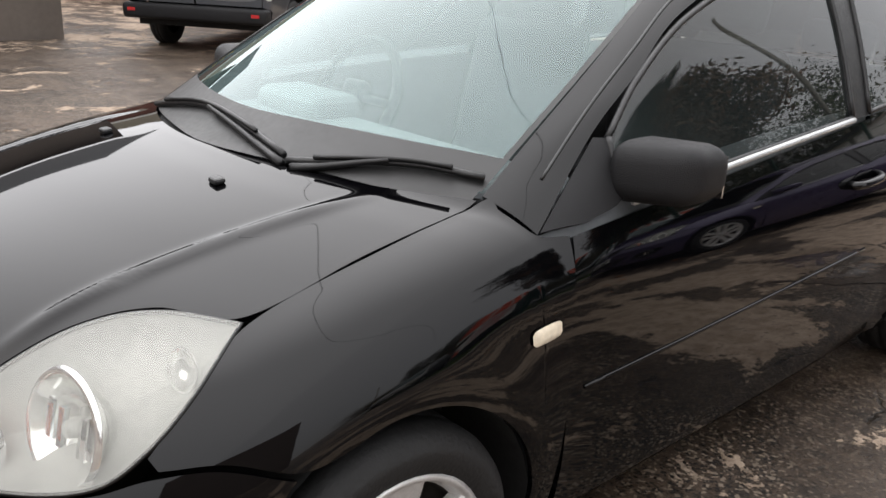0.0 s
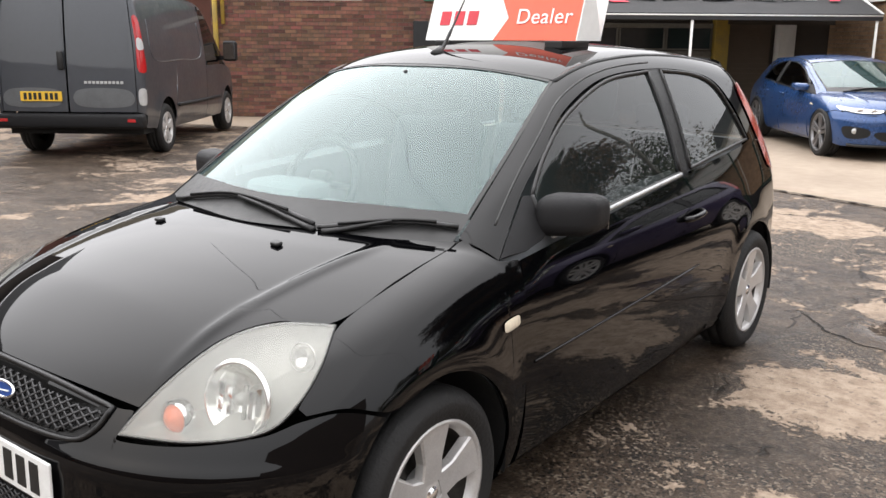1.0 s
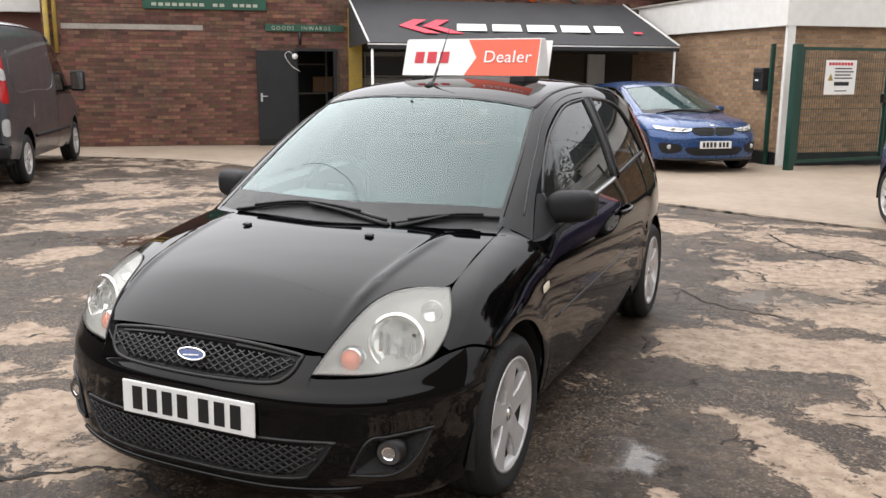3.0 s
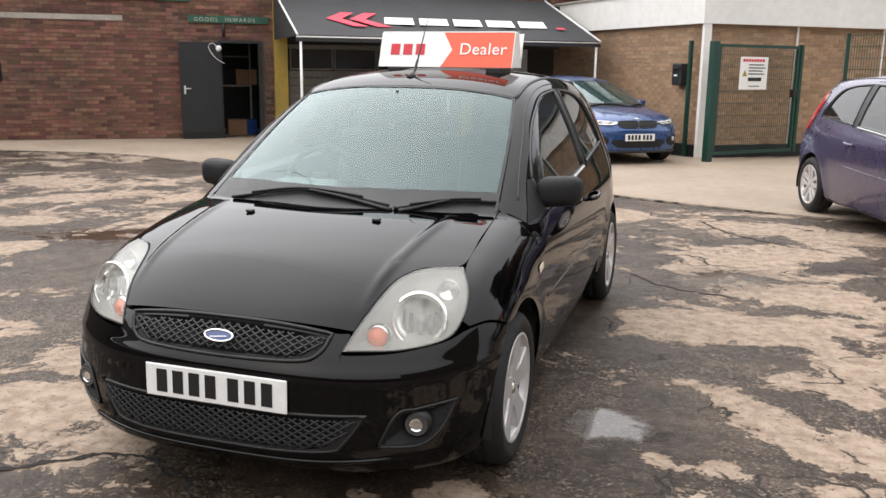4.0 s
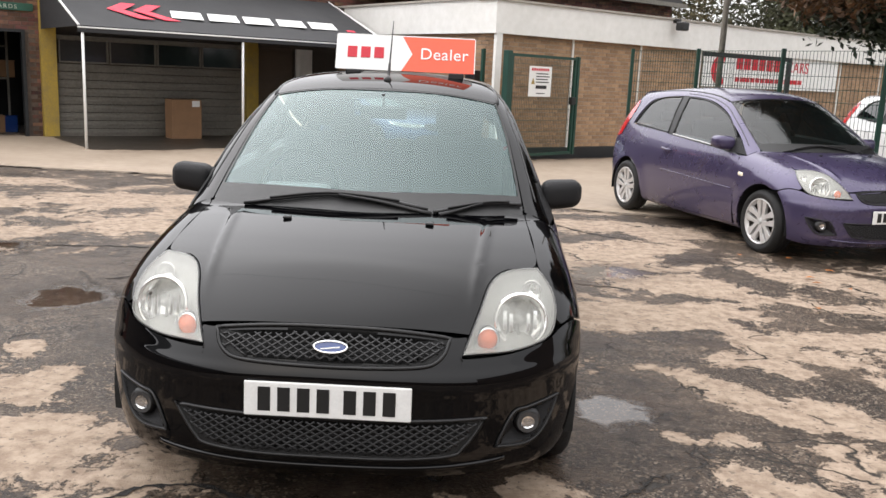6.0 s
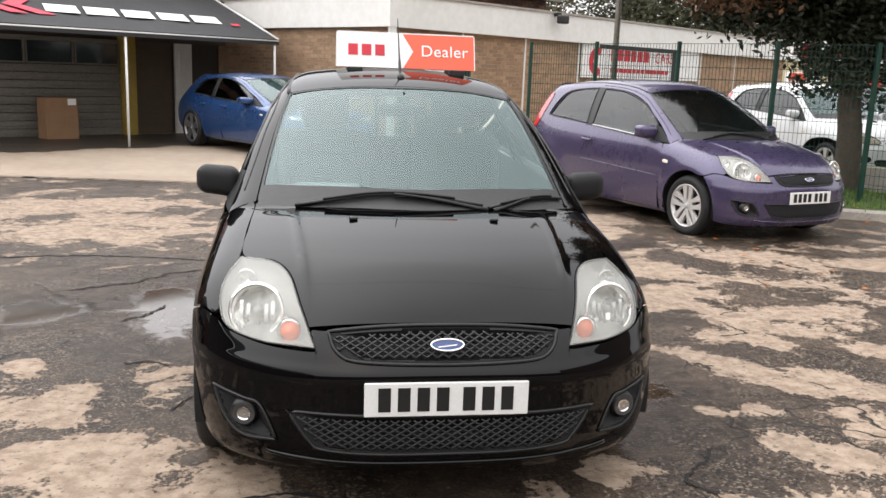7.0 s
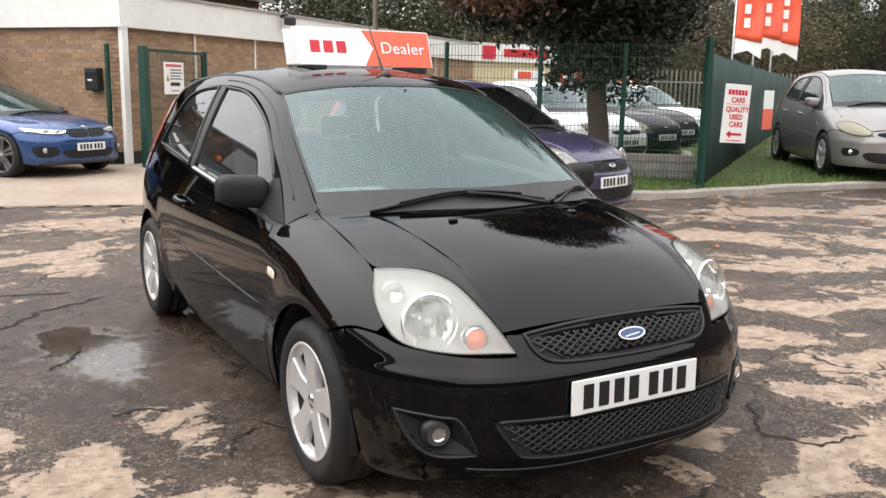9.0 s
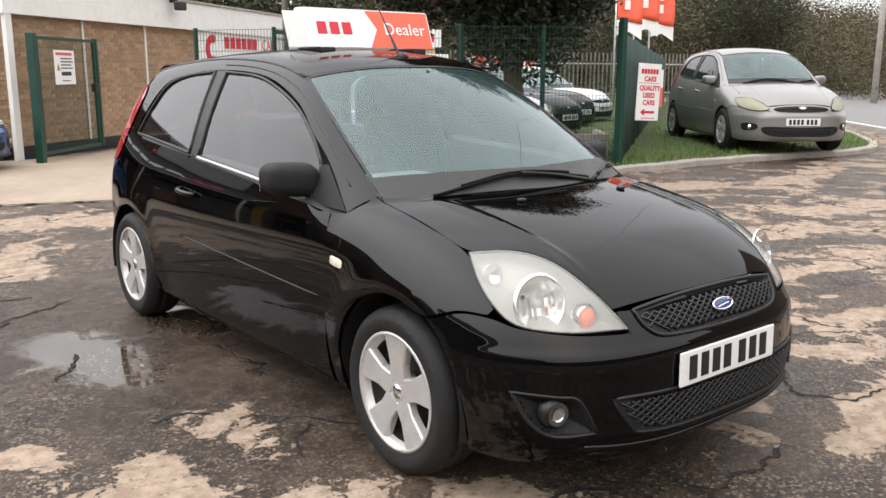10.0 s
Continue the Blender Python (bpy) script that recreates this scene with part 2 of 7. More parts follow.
def box(x0, x1, y0, y1, z0, z1, bevel=0.0, seg=2):
    bm = bmesh.new()
    bmesh.ops.create_cube(bm, size=1)
    bmesh.ops.transform(bm, matrix=Matrix.Translation(((x0 + x1) / 2, (y0 + y1) / 2, (z0 + z1) / 2)) @ Matrix.Diagonal((abs(x1 - x0), abs(y1 - y0), abs(z1 - z0), 1)), verts=bm.verts)
    if bevel:
        bmesh.ops.bevel(bm, geom=bm.edges[:], offset=bevel, segments=seg, affect="EDGES", profile=0.5)
    return bm


def join(*bms):
    out = bmesh.new()
    for b in bms:
        me = bpy.data.meshes.new("join")
        b.to_mesh(me)
        b.free()
        out.from_mesh(me)
        bpy.data.meshes.remove(me)
    return out


def spl(pts):
    """A smooth curve b(a) through (a, b) pairs, straight on past its ends."""
    a, b = np.array([p[0] for p in pts], float), np.array([p[1] for p in pts], float)
    d = np.diff(b) / np.diff(a)
    m = np.concatenate(([d[0]], (d[1:] + d[:-1]) / 2, [d[-1]]))

    def at(q):
        q = np.asarray(q, float)
        qc = np.clip(q, a[0], a[-1])
        i = np.clip(np.searchsorted(a, qc) - 1, 0, len(a) - 2)
        h = a[i + 1] - a[i]
        t = (qc - a[i]) / h
        v = (2 * t**3 - 3 * t**2 + 1) * b[i] + (t**3 - 2 * t**2 + t) * h * m[i] + (-2 * t**3 + 3 * t**2) * b[i + 1] + (t**3 - t**2) * h * m[i + 1]
        return v + np.where(q < a[0], (q - a[0]) * m[0], 0) + np.where(q > a[-1], (q - a[-1]) * m[-1], 0)

    return at


def curve(pts, n, closed=False):
    """n points evenly along a smooth line through pts."""
    P = np.array(pts, float)
    if len(P) == 2 and not closed:
        return P[0] + (P[1] - P[0]) * np.linspace(0, 1, n)[:, None]
    Q = np.vstack([P[-1], P, P[0], P[1]]) if closed else np.vstack([2 * P[0] - P[1], P, 2 * P[-1] - P[-2]])
    out = []
    for i in range(1, len(Q) - 2):
        for t in np.linspace(0, 1, 12, endpoint=False):
            p0, p1, p2, p3 = Q[i - 1], Q[i], Q[i + 1], Q[i + 2]
            out.append(0.5 * (2 * p1 + (p2 - p0) * t + (2 * p0 - 5 * p1 + 4 * p2 - p3) * t * t + (3 * p1 - 3 * p2 + p3 - p0) * t**3))
    out.append(Q[-2])
    C = np.array(out)
    d = np.concatenate(([0], np.cumsum(np.linalg.norm(np.diff(C, axis=0), axis=1))))
    s = np.linspace(0, d[-1], n + 1 if closed else n)
    if closed:
        s = s[:-1]
    return np.stack([np.interp(s, d, C[:, k]) for k in range(C.shape[1])], 1)


def ring(pts, n):
    """A closed line like curve(), with a sharp corner wherever a point is given twice."""
    P = [tuple(p) for p in pts]
    cut = [i for i in range(len(P)) if P[i] == P[i - 1]]
    if not cut:
        return curve(P, n, True)
    runs = []
    for a, b in zip(cut, cut[1:] + [cut[0] + len(P)]):
        runs.append([P[i % len(P)] for i in range(a, b)])
    size = [sum(math.dist(q, w) for q, w in zip(r, r[1:])) for r in runs]
    if len(runs) == 1:
        runs[0].append(runs[0][0])
    return np.vstack([curve(r, max(4, int(round(n * s / sum(size)))))[:-1] for r, s in zip(runs, size)])


def tube(path, r, n=6, closed=False, taper=None):
    """A round bar along a path: (verts, faces)."""
    P = np.array(path, float)
    V, F = [], []
    k = len(P)
    for i in range(k):
        a = P[(i + 1) % k] if closed or i < k - 1 else P[i]
        b = P[i - 1] if closed or i > 0 else P[i]
        t = (a - b) / max(np.linalg.norm(a - b), 1e-9)
        h = np.array([0, 0, 1.0]) if abs(t[2]) < 0.9 else np.array([1.0, 0, 0])
        u = np.cross(t, h)
        u /= np.linalg.norm(u)
        w = np.cross(u, t)
        q = r if taper is None else r * taper[i]
        V += [P[i] + q * (math.cos(2 * math.pi * j / n) * u + math.sin(2 * math.pi * j / n) * w) for j in range(n)]
    for i in range(k if closed else k - 1):
        i2 = (i + 1) % k
        F += [(i * n + j, i * n + (j + 1) % n, i2 * n + (j + 1) % n, i2 * n + j) for j in range(n)]
    if not closed:
        F += [tuple(range(n))[::-1], tuple(range((k - 1) * n, k * n))]
    return V, F


def merge(*vf):
    V, F = [], []
    for v, f in vf:
        o = len(V)
        V += list(v)
        F += [tuple(i + o for i in q) for q in f]
    return V, F


def lathe(profile, n=48, axis="x"):
    """A turned form from (radius, along) pairs about the x axis (or z)."""
    V, F = [], []
    for r, h in profile:
        for j in range(n):
            a = 2 * math.pi * j / n
            V.append((h, r * math.cos(a), r * math.sin(a)) if axis == "x" else (r * math.cos(a), r * math.sin(a), h))
    for i in range(len(profile) - 1):
        F += [(i * n + j, i * n + (j + 1) % n, (i + 1) * n + (j + 1) % n, (i + 1) * n + j) for j in range(n)]
    return V, F


def smax(a, b, k):
    h = np.maximum(k - np.abs(a - b), 0) / k
    return np.maximum(a, b) + h * h * k / 4


class Shape:
    """A vehicle's outer skin as a rounded meeting of top, side, front and rear forms."""

    def __init__(s, top, fall, side, plan, front, bow, rear, bowr, bottom, sweep=0.45, k=0.11, kf=0.11, arches=(), flare=0.022, ridge=0.0, crisp=0.0):
        s.ridge, s.crisp = ridge, crisp
        s.top, s.fall, s.side, s.plan, s.front, s.rear, s.bottom = map(spl, (top, fall, side, plan, front, rear, bottom))
        s.bow, s.bowr, s.sweep, s.k, s.kf, s.arches, s.flare = bow, bowr, sweep, k, kf, arches, flare

    def f(s, P):
        x, y, z = np.abs(P[..., 0]), P[..., 1], P[..., 2]
        crease = s.ridge * np.exp(-(((x - 0.418 - 0.095 * y) / 0.016) ** 2)) * np.clip((y - 0.16) * 6, 0, 1) * np.clip((0.92 - y) * 6, 0, 1)
        up = (z - s.top(y - s.sweep * x * x) - crease + s.fall(y) * x**2.4) * 0.85
        w = s.side(z) * s.plan(y)
        for yc, zc, r in s.arches:
            d = np.hypot(y - yc, z - zc)
            w = w + s.flare * np.exp(-(((d - r) / 0.085) ** 2)) * (d > r * 0.5)
        g = smax(up, x - w, s.k * (1 - s.crisp * np.clip((z - 0.94) / 0.12, 0, 1)))
        g = smax(g, s.front(z) + s.bow[0] * x ** s.bow[1] - y, s.kf)
        g = smax(g, y - s.rear(z) + s.bowr[0] * x ** s.bowr[1], 0.09)
        return smax(g, s.bottom(y) - z, 0.06)

    def grad(s, P, e=1e-3):
        g = np.zeros_like(P)
        for i in range(3):
            d = np.zeros(3)
            d[i] = e
            g[..., i] = (s.f(P + d) - s.f(P - d)) / (2 * e)
        return g

    def project(s, P, off=0.0):
        P = np.array(P, float)
        for _ in range(8):
            g = s.grad(P)
            P = P - (s.f(P) / np.maximum((g * g).sum(-1), 0.05))[..., None] * g
        g = s.grad(P)
        N = g / np.linalg.norm(g, axis=-1, keepdims=True)
        return P + np.asarray(off)[..., None] * N, N

    def grid(s, G, off=0.0, skirt=0.012):
        """A panel on the skin from a grid of rough places, its edges turned inwards."""
        P, N = s.project(G, off)
        n, m = P.shape[:2]
        V = list(P.reshape(-1, 3))
        F = [(i * m + j, i * m + j + 1, (i + 1) * m + j + 1, (i + 1) * m + j) for i in range(n - 1) for j in range(m - 1)]
        a, b, c = P[n // 2, m // 2], P[n // 2, m // 2 - 1], P[n // 2 - 1, m // 2]
        flip = np.dot(np.cross(b - a, c - a), N[n // 2, m // 2]) < 0
        if skirt:
            rim = [(0, j) for j in range(m)] + [(i, m - 1) for i in range(1, n)] + [(n - 1, j) for j in range(m - 2, -1, -1)] + [(i, 0) for i in range(n - 2, 0, -1)]
            o = len(V)
            k = len(rim)
            V += [P[i, j] for i, j in rim] + [P[i, j] - skirt * N[i, j] for i, j in rim]
            F += [(o + q, o + k + q, o + k + (q + 1) % k, o + (q + 1) % k) for q in range(k)]
        return V, [q[::-1] for q in F] if flip else F

    def ruled(s, A, B, mid=None, n=30, m=12, off=0.0, skirt=0.012, inset=0.0):
        """A panel between two edge lines, through a middle line if there is one."""
        A, B = curve(A, n), curve(B, n)
        t = np.linspace(0, 1, m)[None, :, None]
        if mid is None:
            G = A[:, None] * (1 - t) + B[:, None] * t
        else:
            M = curve(mid, n)
            G = A[:, None] * (2 * (t - 0.5) * (t - 1)) + M[:, None] * (4 * t * (1 - t)) + B[:, None] * (2 * t * (t - 0.5))
        return s.grid(G, off, skirt)

    def disc(s, outline, off=0.0, dip=0.0, n=56, rings=8, power=0.5, flat=1.0, push=None):
        """A panel inside a closed outline; dip: how far its middle sinks below the skin, inside a flat rim."""
        O = ring(outline, n)
        keep = [0]
        for j in range(1, len(O)):
            if np.linalg.norm(O[j] - O[keep[-1]]) > 0.004 and np.linalg.norm(O[j] - O[0]) > 0.004:
                keep.append(j)
        O = O[keep]
        n = len(O)
        c = O.mean(0)
        lift = s.project(O)[1].mean(0)
        lift *= 0.6 * np.linalg.norm(O - c, axis=1).mean() / max(np.linalg.norm(lift), 1e-6)
        V, F = [], []
        for k in range(1, rings + 1):
            q = k / rings
            d = dip * max(0.0, 1 - (q / flat) ** 2) ** power
            P, _ = s.project(c + (O - c) * q + lift * (1 - q * q), off - d if push is None else off)
            if push is not None:
                P = P + np.array(push) * max(0.0, 1 - (q / flat) ** 2) ** power
            V += list(P)
        P, N = s.project(c[None] + lift, off - dip if push is None else off)
        V.append(P[0] + (0 if push is None else np.array(push)))
        for k in range(rings - 1):
            F += [(k * n + j, k * n + (j + 1) % n, (k + 1) * n + (j + 1) % n, (k + 1) * n + j) for j in range(n)]
        F += [(rings * n, j, (j + 1) % n)[::-1] for j in range(n)]
        A = np.array(V[(rings // 2) * n:(rings // 2 + 1) * n])
        turn = sum(np.cross(A[j] - A.mean(0), A[(j + 1) % n] - A.mean(0)) for j in range(n))
        if np.dot(turn, lift) > 0:
            F = [q[::-1] for q in F]
        return V, F

    def edge(s, outline, r, off=0.0, n=56, closed=True):
        P, _ = s.project(ring(outline, n) if closed else curve(outline, n), off)
        return tube(P, r, 6, closed)


def mirror(vf):
    V, F = vf
    return [(-v[0], v[1], v[2]) for v in V], [q[::-1] for q in F]


def flipx(pts):
    return [(-p[0], p[1], p[2]) for p in pts]


def lettering(text, height, depth=0.002, spacing=1.0, bold=0.0):
    """Raised letters as (verts, faces), standing in the xz plane, facing -y, from the left end of the base line."""
    cu = bpy.data.curves.new("letters", "FONT")
    cu.body, cu.size, cu.extrude, cu.space_character, cu.offset = text, height / 0.7, depth, spacing, bold
    ob = bpy.data.objects.new("letters", cu)
    scene.collection.objects.link(ob)
    bpy.context.view_layer.update()
    me = bpy.data.meshes.new_from_object(ob.evaluated_get(bpy.context.evaluated_depsgraph_get()))
    V = [(v.co.x, -v.co.z, v.co.y) for v in me.vertices]
    F = [tuple(p.vertices) for p in me.polygons]
    bpy.data.objects.remove(ob)
    bpy.data.curves.remove(cu)
    bpy.data.meshes.remove(me)
    return V, F


def slab(poly, depth, axis="y"):
    """A flat plate: outline of (x, z) pairs given thickness along y."""
    n = len(poly)
    V = [(x, 0.0, z) for x, z in poly] + [(x, depth, z) for x, z in poly]
    F = [tuple(range(n)), tuple(range(2 * n - 1, n - 1, -1))] + [(i, i + n, (i + 1) % n + n, (i + 1) % n) for i in range(n)]
    return V, F


def moved(vf, m):
    return [tuple(m @ Vector(v)) for v in vf[0]], vf[1]


def boxes(rows):
    """Plain blocks (x0, x1, y0, y1, z0, z1) as (verts, faces)."""
    V, F = [], []
    for x0, x1, y0, y1, z0, z1 in rows:
        o = len(V)
        V += [(x0, y0, z0), (x1, y0, z0), (x1, y1, z0), (x0, y1, z0), (x0, y0, z1), (x1, y0, z1), (x1, y1, z1), (x0, y1, z1)]
        F += [tuple(o + i for i in q) for q in ((0, 3, 2, 1), (4, 5, 6, 7), (0, 1, 5, 4), (1, 2, 6, 5), (2, 3, 7, 6), (3, 0, 4, 7))]
    return V, F


def without(vf, outlines, shrink=0.93):
    """A front panel with the faces inside the given (x, y, z) outlines taken out."""
    V, F = vf
    keep = []
    polys = []
    for o in outlines:
        O = curve(o, 40, True)[:, [0, 2]]
        c = O.mean(0)
        polys.append(c + (O - c) * shrink)
    inside = []
    for v in V:
        hit = False
        for P in polys:
            k = False
            for i in range(len(P)):
                (x1, z1), (x2, z2) = P[i], P[i - 1]
                if (z1 > v[2]) != (z2 > v[2]) and v[0] < (x2 - x1) * (v[2] - z1) / (z2 - z1) + x1:
                    k = not k
            hit = hit or (k and v[1] < 0.6)
        inside.append(hit)
    return V, [q for q in F if not all(inside[i] for i in q)]


# ---------------------------------------------------------------- vehicles
# local axes: y runs rearwards from the front number plate, x to the vehicle's own left, z up from the ground
HATCH = Shape(
    top=[(-0.1, 0.52), (-0.03, 0.605), (0.03, 0.66), (0.12, 0.725), (0.27, 0.797), (0.45, 0.848), (0.67, 0.889), (0.78, 0.903), (0.825, 0.910), (0.86, 0.930), (1.1, 1.072), (1.4, 1.245), (1.62, 1.352), (1.75, 1.398), (1.95, 1.43), (2.3, 1.45), (2.7, 1.443), (3.1, 1.412), (3.5, 1.36)],
    fall=[(0, 0.10), (0.9, 0.09), (1.1, 0.08), (1.6, 0.13), (2.2, 0.2), (3.6, 0.2)],
    side=[(0.15, 0.77), (0.25, 0.805), (0.40, 0.832), (0.55, 0.84), (0.68, 0.836), (0.80, 0.818), (0.9, 0.785), (1.0, 0.745), (1.15, 0.678), (1.32, 0.585), (1.5, 0.47)],
    plan=[(-0.1, 0.96), (0.3, 0.975), (0.7, 0.985), (1.1, 0.993), (1.8, 1.0), (2.6, 0.995), (3.2, 0.97), (3.6, 0.925), (3.9, 0.86)],
    front=[(0.10, 0.10), (0.17, 0.045), (0.24, 0.012), (0.34, 0.004), (0.44, 0.006), (0.515, 0.008), (0.54, 0.02), (0.58, 0.034), (0.63, 0.055), (0.70, 0.1), (0.8, 0.2)],
    bow=(0.64, 3.2),
    rear=[(0.2, 3.78), (0.35, 3.85), (0.6, 3.86), (0.8, 3.83), (0.95, 3.77), (1.1, 3.69), (1.33, 3.53), (1.45, 3.44)],
    bowr=(0.30, 3.0), bottom=[(-0.1, 0.17), (0.2, 0.15), (1, 0.155), (3, 0.165), (3.9, 0.24)],
    arches=[(0.72, 0.29, 0.345), (3.206, 0.29, 0.34)], flare=0.013, ridge=0.009, crisp=0.42)


def arc(yc, zc, r, a0, a1, x, n=9):
    return [(x, yc + r * math.cos(radians(a)), zc + r * math.sin(radians(a))) for a in np.linspace(a0, a1, n)]


def wheel(parent, m, radius=0.288, width=0.19, rim=0.2, spokes=5, twin=False, alloy=None, half=0.046):
    """An alloy wheel, its outer face towards +x, under a vehicle."""
    w2 = width / 2
    prof = [(rim, w2 - 0.012), (rim + 0.008, w2 - 0.004), (rim - 0.004, w2 - 0.002), (rim - 0.012, w2 - 0.02), (rim - 0.020, w2 - 0.035)]
    vf, arms = [lathe(prof, 40)], []
    for i in range(spokes):
        a = 2 * math.pi * i / spokes + 0.3
        for sh in ((-0.5, 0.5) if twin else (0,)):
            hw = half * (0.45 if twin else 1)
            o = sh * half * 1.7
            pts = [(0.035, -hw * 0.9), (rim * 0.5, -hw * 0.82), (rim - 0.008, -hw * 1.38), (rim - 0.008, hw * 1.38), (rim * 0.5, hw * 0.82), (0.035, hw * 0.9)]
            V, F = [], []
            for x, sc in ((w2 - 0.008, 0.90), (w2 - 0.013, 1.0), (w2 - 0.036, 1.06)):
                for r, t in pts:
                    dish = 0.012 * (1 - r / rim)
                    tt = t * sc + o * (0.5 + 0.5 * r / rim)
                    V.append((x - dish, r * math.cos(a) - tt * math.sin(a), r * math.sin(a) + tt * math.cos(a)))
            k = len(pts)
            F += [tuple(range(k))]
            for lay in (0, 1):
                F += [(lay * k + j, (lay + 1) * k + j, (lay + 1) * k + (j + 1) % k, lay * k + (j + 1) % k) for j in range(k)]
            arms.append((V, F))
    vf.append(lathe([(0.0, w2 - 0.018), (0.03, w2 - 0.018), (0.058, w2 - 0.026), (0.066, w2 - 0.04), (0.066, w2 - 0.07)], 24))
    ob = mesh("wheel", *merge(*vf), alloy or ALLOY, parent, label="silver five-spoke alloy wheel")
    ob.matrix_basis = m
    for V, F in arms:
        mesh("spoke", V, F, alloy or ALLOY, ob, False)
    R = radius
    mesh("tyre", *lathe([(rim - 0.02, -w2 + 0.01), (rim + 0.01, -w2), (R - 0.03, -w2 - 0.006), (R - 0.008, -w2 + 0.02), (R, -w2 + 0.04), (R, -0.03), (R - 0.006, -0.028), (R - 0.006, -0.02), (R, -0.018), (R, 0.018), (R - 0.006, 0.02), (R - 0.006, 0.028), (R, 0.03), (R, w2 - 0.04), (R - 0.009, w2 - 0.016), (R - 0.03, w2 + 0.002), (rim + 0.045, w2 + 0.006), (rim + 0.016, w2 - 0.002), (rim + 0.004, w2 - 0.008), (rim - 0.004, w2 - 0.012)], 64), RUBBER, ob)
    # disc drawn out to a dark dish that colours the spoke gaps as shaded
    mesh("brake_disc", *lathe([(0.0, w2 - 0.08), (0.06, w2 - 0.08), (0.062, w2 - 0.09), (0.125, w2 - 0.09), (0.13, w2 - 0.10), (rim - 0.03, w2 - 0.11), (rim - 0.020, w2 - 0.036)], 32), DISC, ob)
    mesh("hub_cap", *merge(lathe([(0.0, w2 - 0.010), (0.018, w2 - 0.011), (0.026, w2 - 0.018)], 20), *[moved(lathe([(0.0, w2 - 0.018), (0.006, w2 - 0.019), (0.008, w2 - 0.028)], 8), pose(0, 0.046 * math.cos(q), 0.046 * math.sin(q))) for q in np.linspace(0, 2 * math.pi, 5)[:4]]), CHROME if not twin else LAMPGREY, ob)
    return ob


BAR = bpy.data.meshes.new("registration_bar")
BAR.from_pydata(*[boxes([(0.006, 0.045, -0.006, -0.0035, -0.038, 0.039)])[0], [], boxes([(0.006, 0.045, -0.006, -0.0035, -0.038, 0.039)])[1]])
BAR.materials.append(INK)


def plate(parent, m, material=None, chars=(4, 3), width=0.52):
    """A number plate facing -y, its registration as plain bars."""
    ob = part("number_plate", box(-width / 2, width / 2, -0.004, 0.004, -0.0555, 0.0555, 0.004), material or PLATEWHITE, parent, at=m)
    x = -(sum(chars) * 0.061 + 0.022) / 2 + 0.002
    for k, n in enumerate(chars):
        for _ in range(n):
            bar = new("registration_bar", BAR)
            bar.parent, bar.location = ob, (x, 0, 0)
            x += 0.061
        x += 0.022
    return ob


def lattice(S, poly, pitch, r, off, warp, slope=0.62):
    """Crossed diagonal bars inside an outline given as (x, z) pairs on the front skin."""
    P = np.array(poly)

    def inside(x, z):
        c = False
        for i in range(len(P)):
            (x1, z1), (x2, z2) = P[i], P[i - 1]
            if (z1 > z) != (z2 > z) and x < (x2 - x1) * (z - z1) / (z2 - z1) + x1:
                c = not c
        return c

    out = []
    xs = np.arange(P[:, 0].min() - 0.6, P[:, 0].max() + 0.6, pitch)
    z0, z1 = P[:, 1].min(), P[:, 1].max()
    for sgn in (1, -1):
        for x0 in xs:
            run = []
            for z in np.linspace(z0, z1, 14):
                x = x0 + sgn * (z - z0) / slope
                if inside(x, z):
                    run.append((x, S.front(z) + S.bow[0] * abs(x) ** S.bow[1], z))
            if len(run) > 1:
                Q, _ = S.project(np.array(run), off)
                out.append(tube(Q, r, 4))
    return merge(*out)


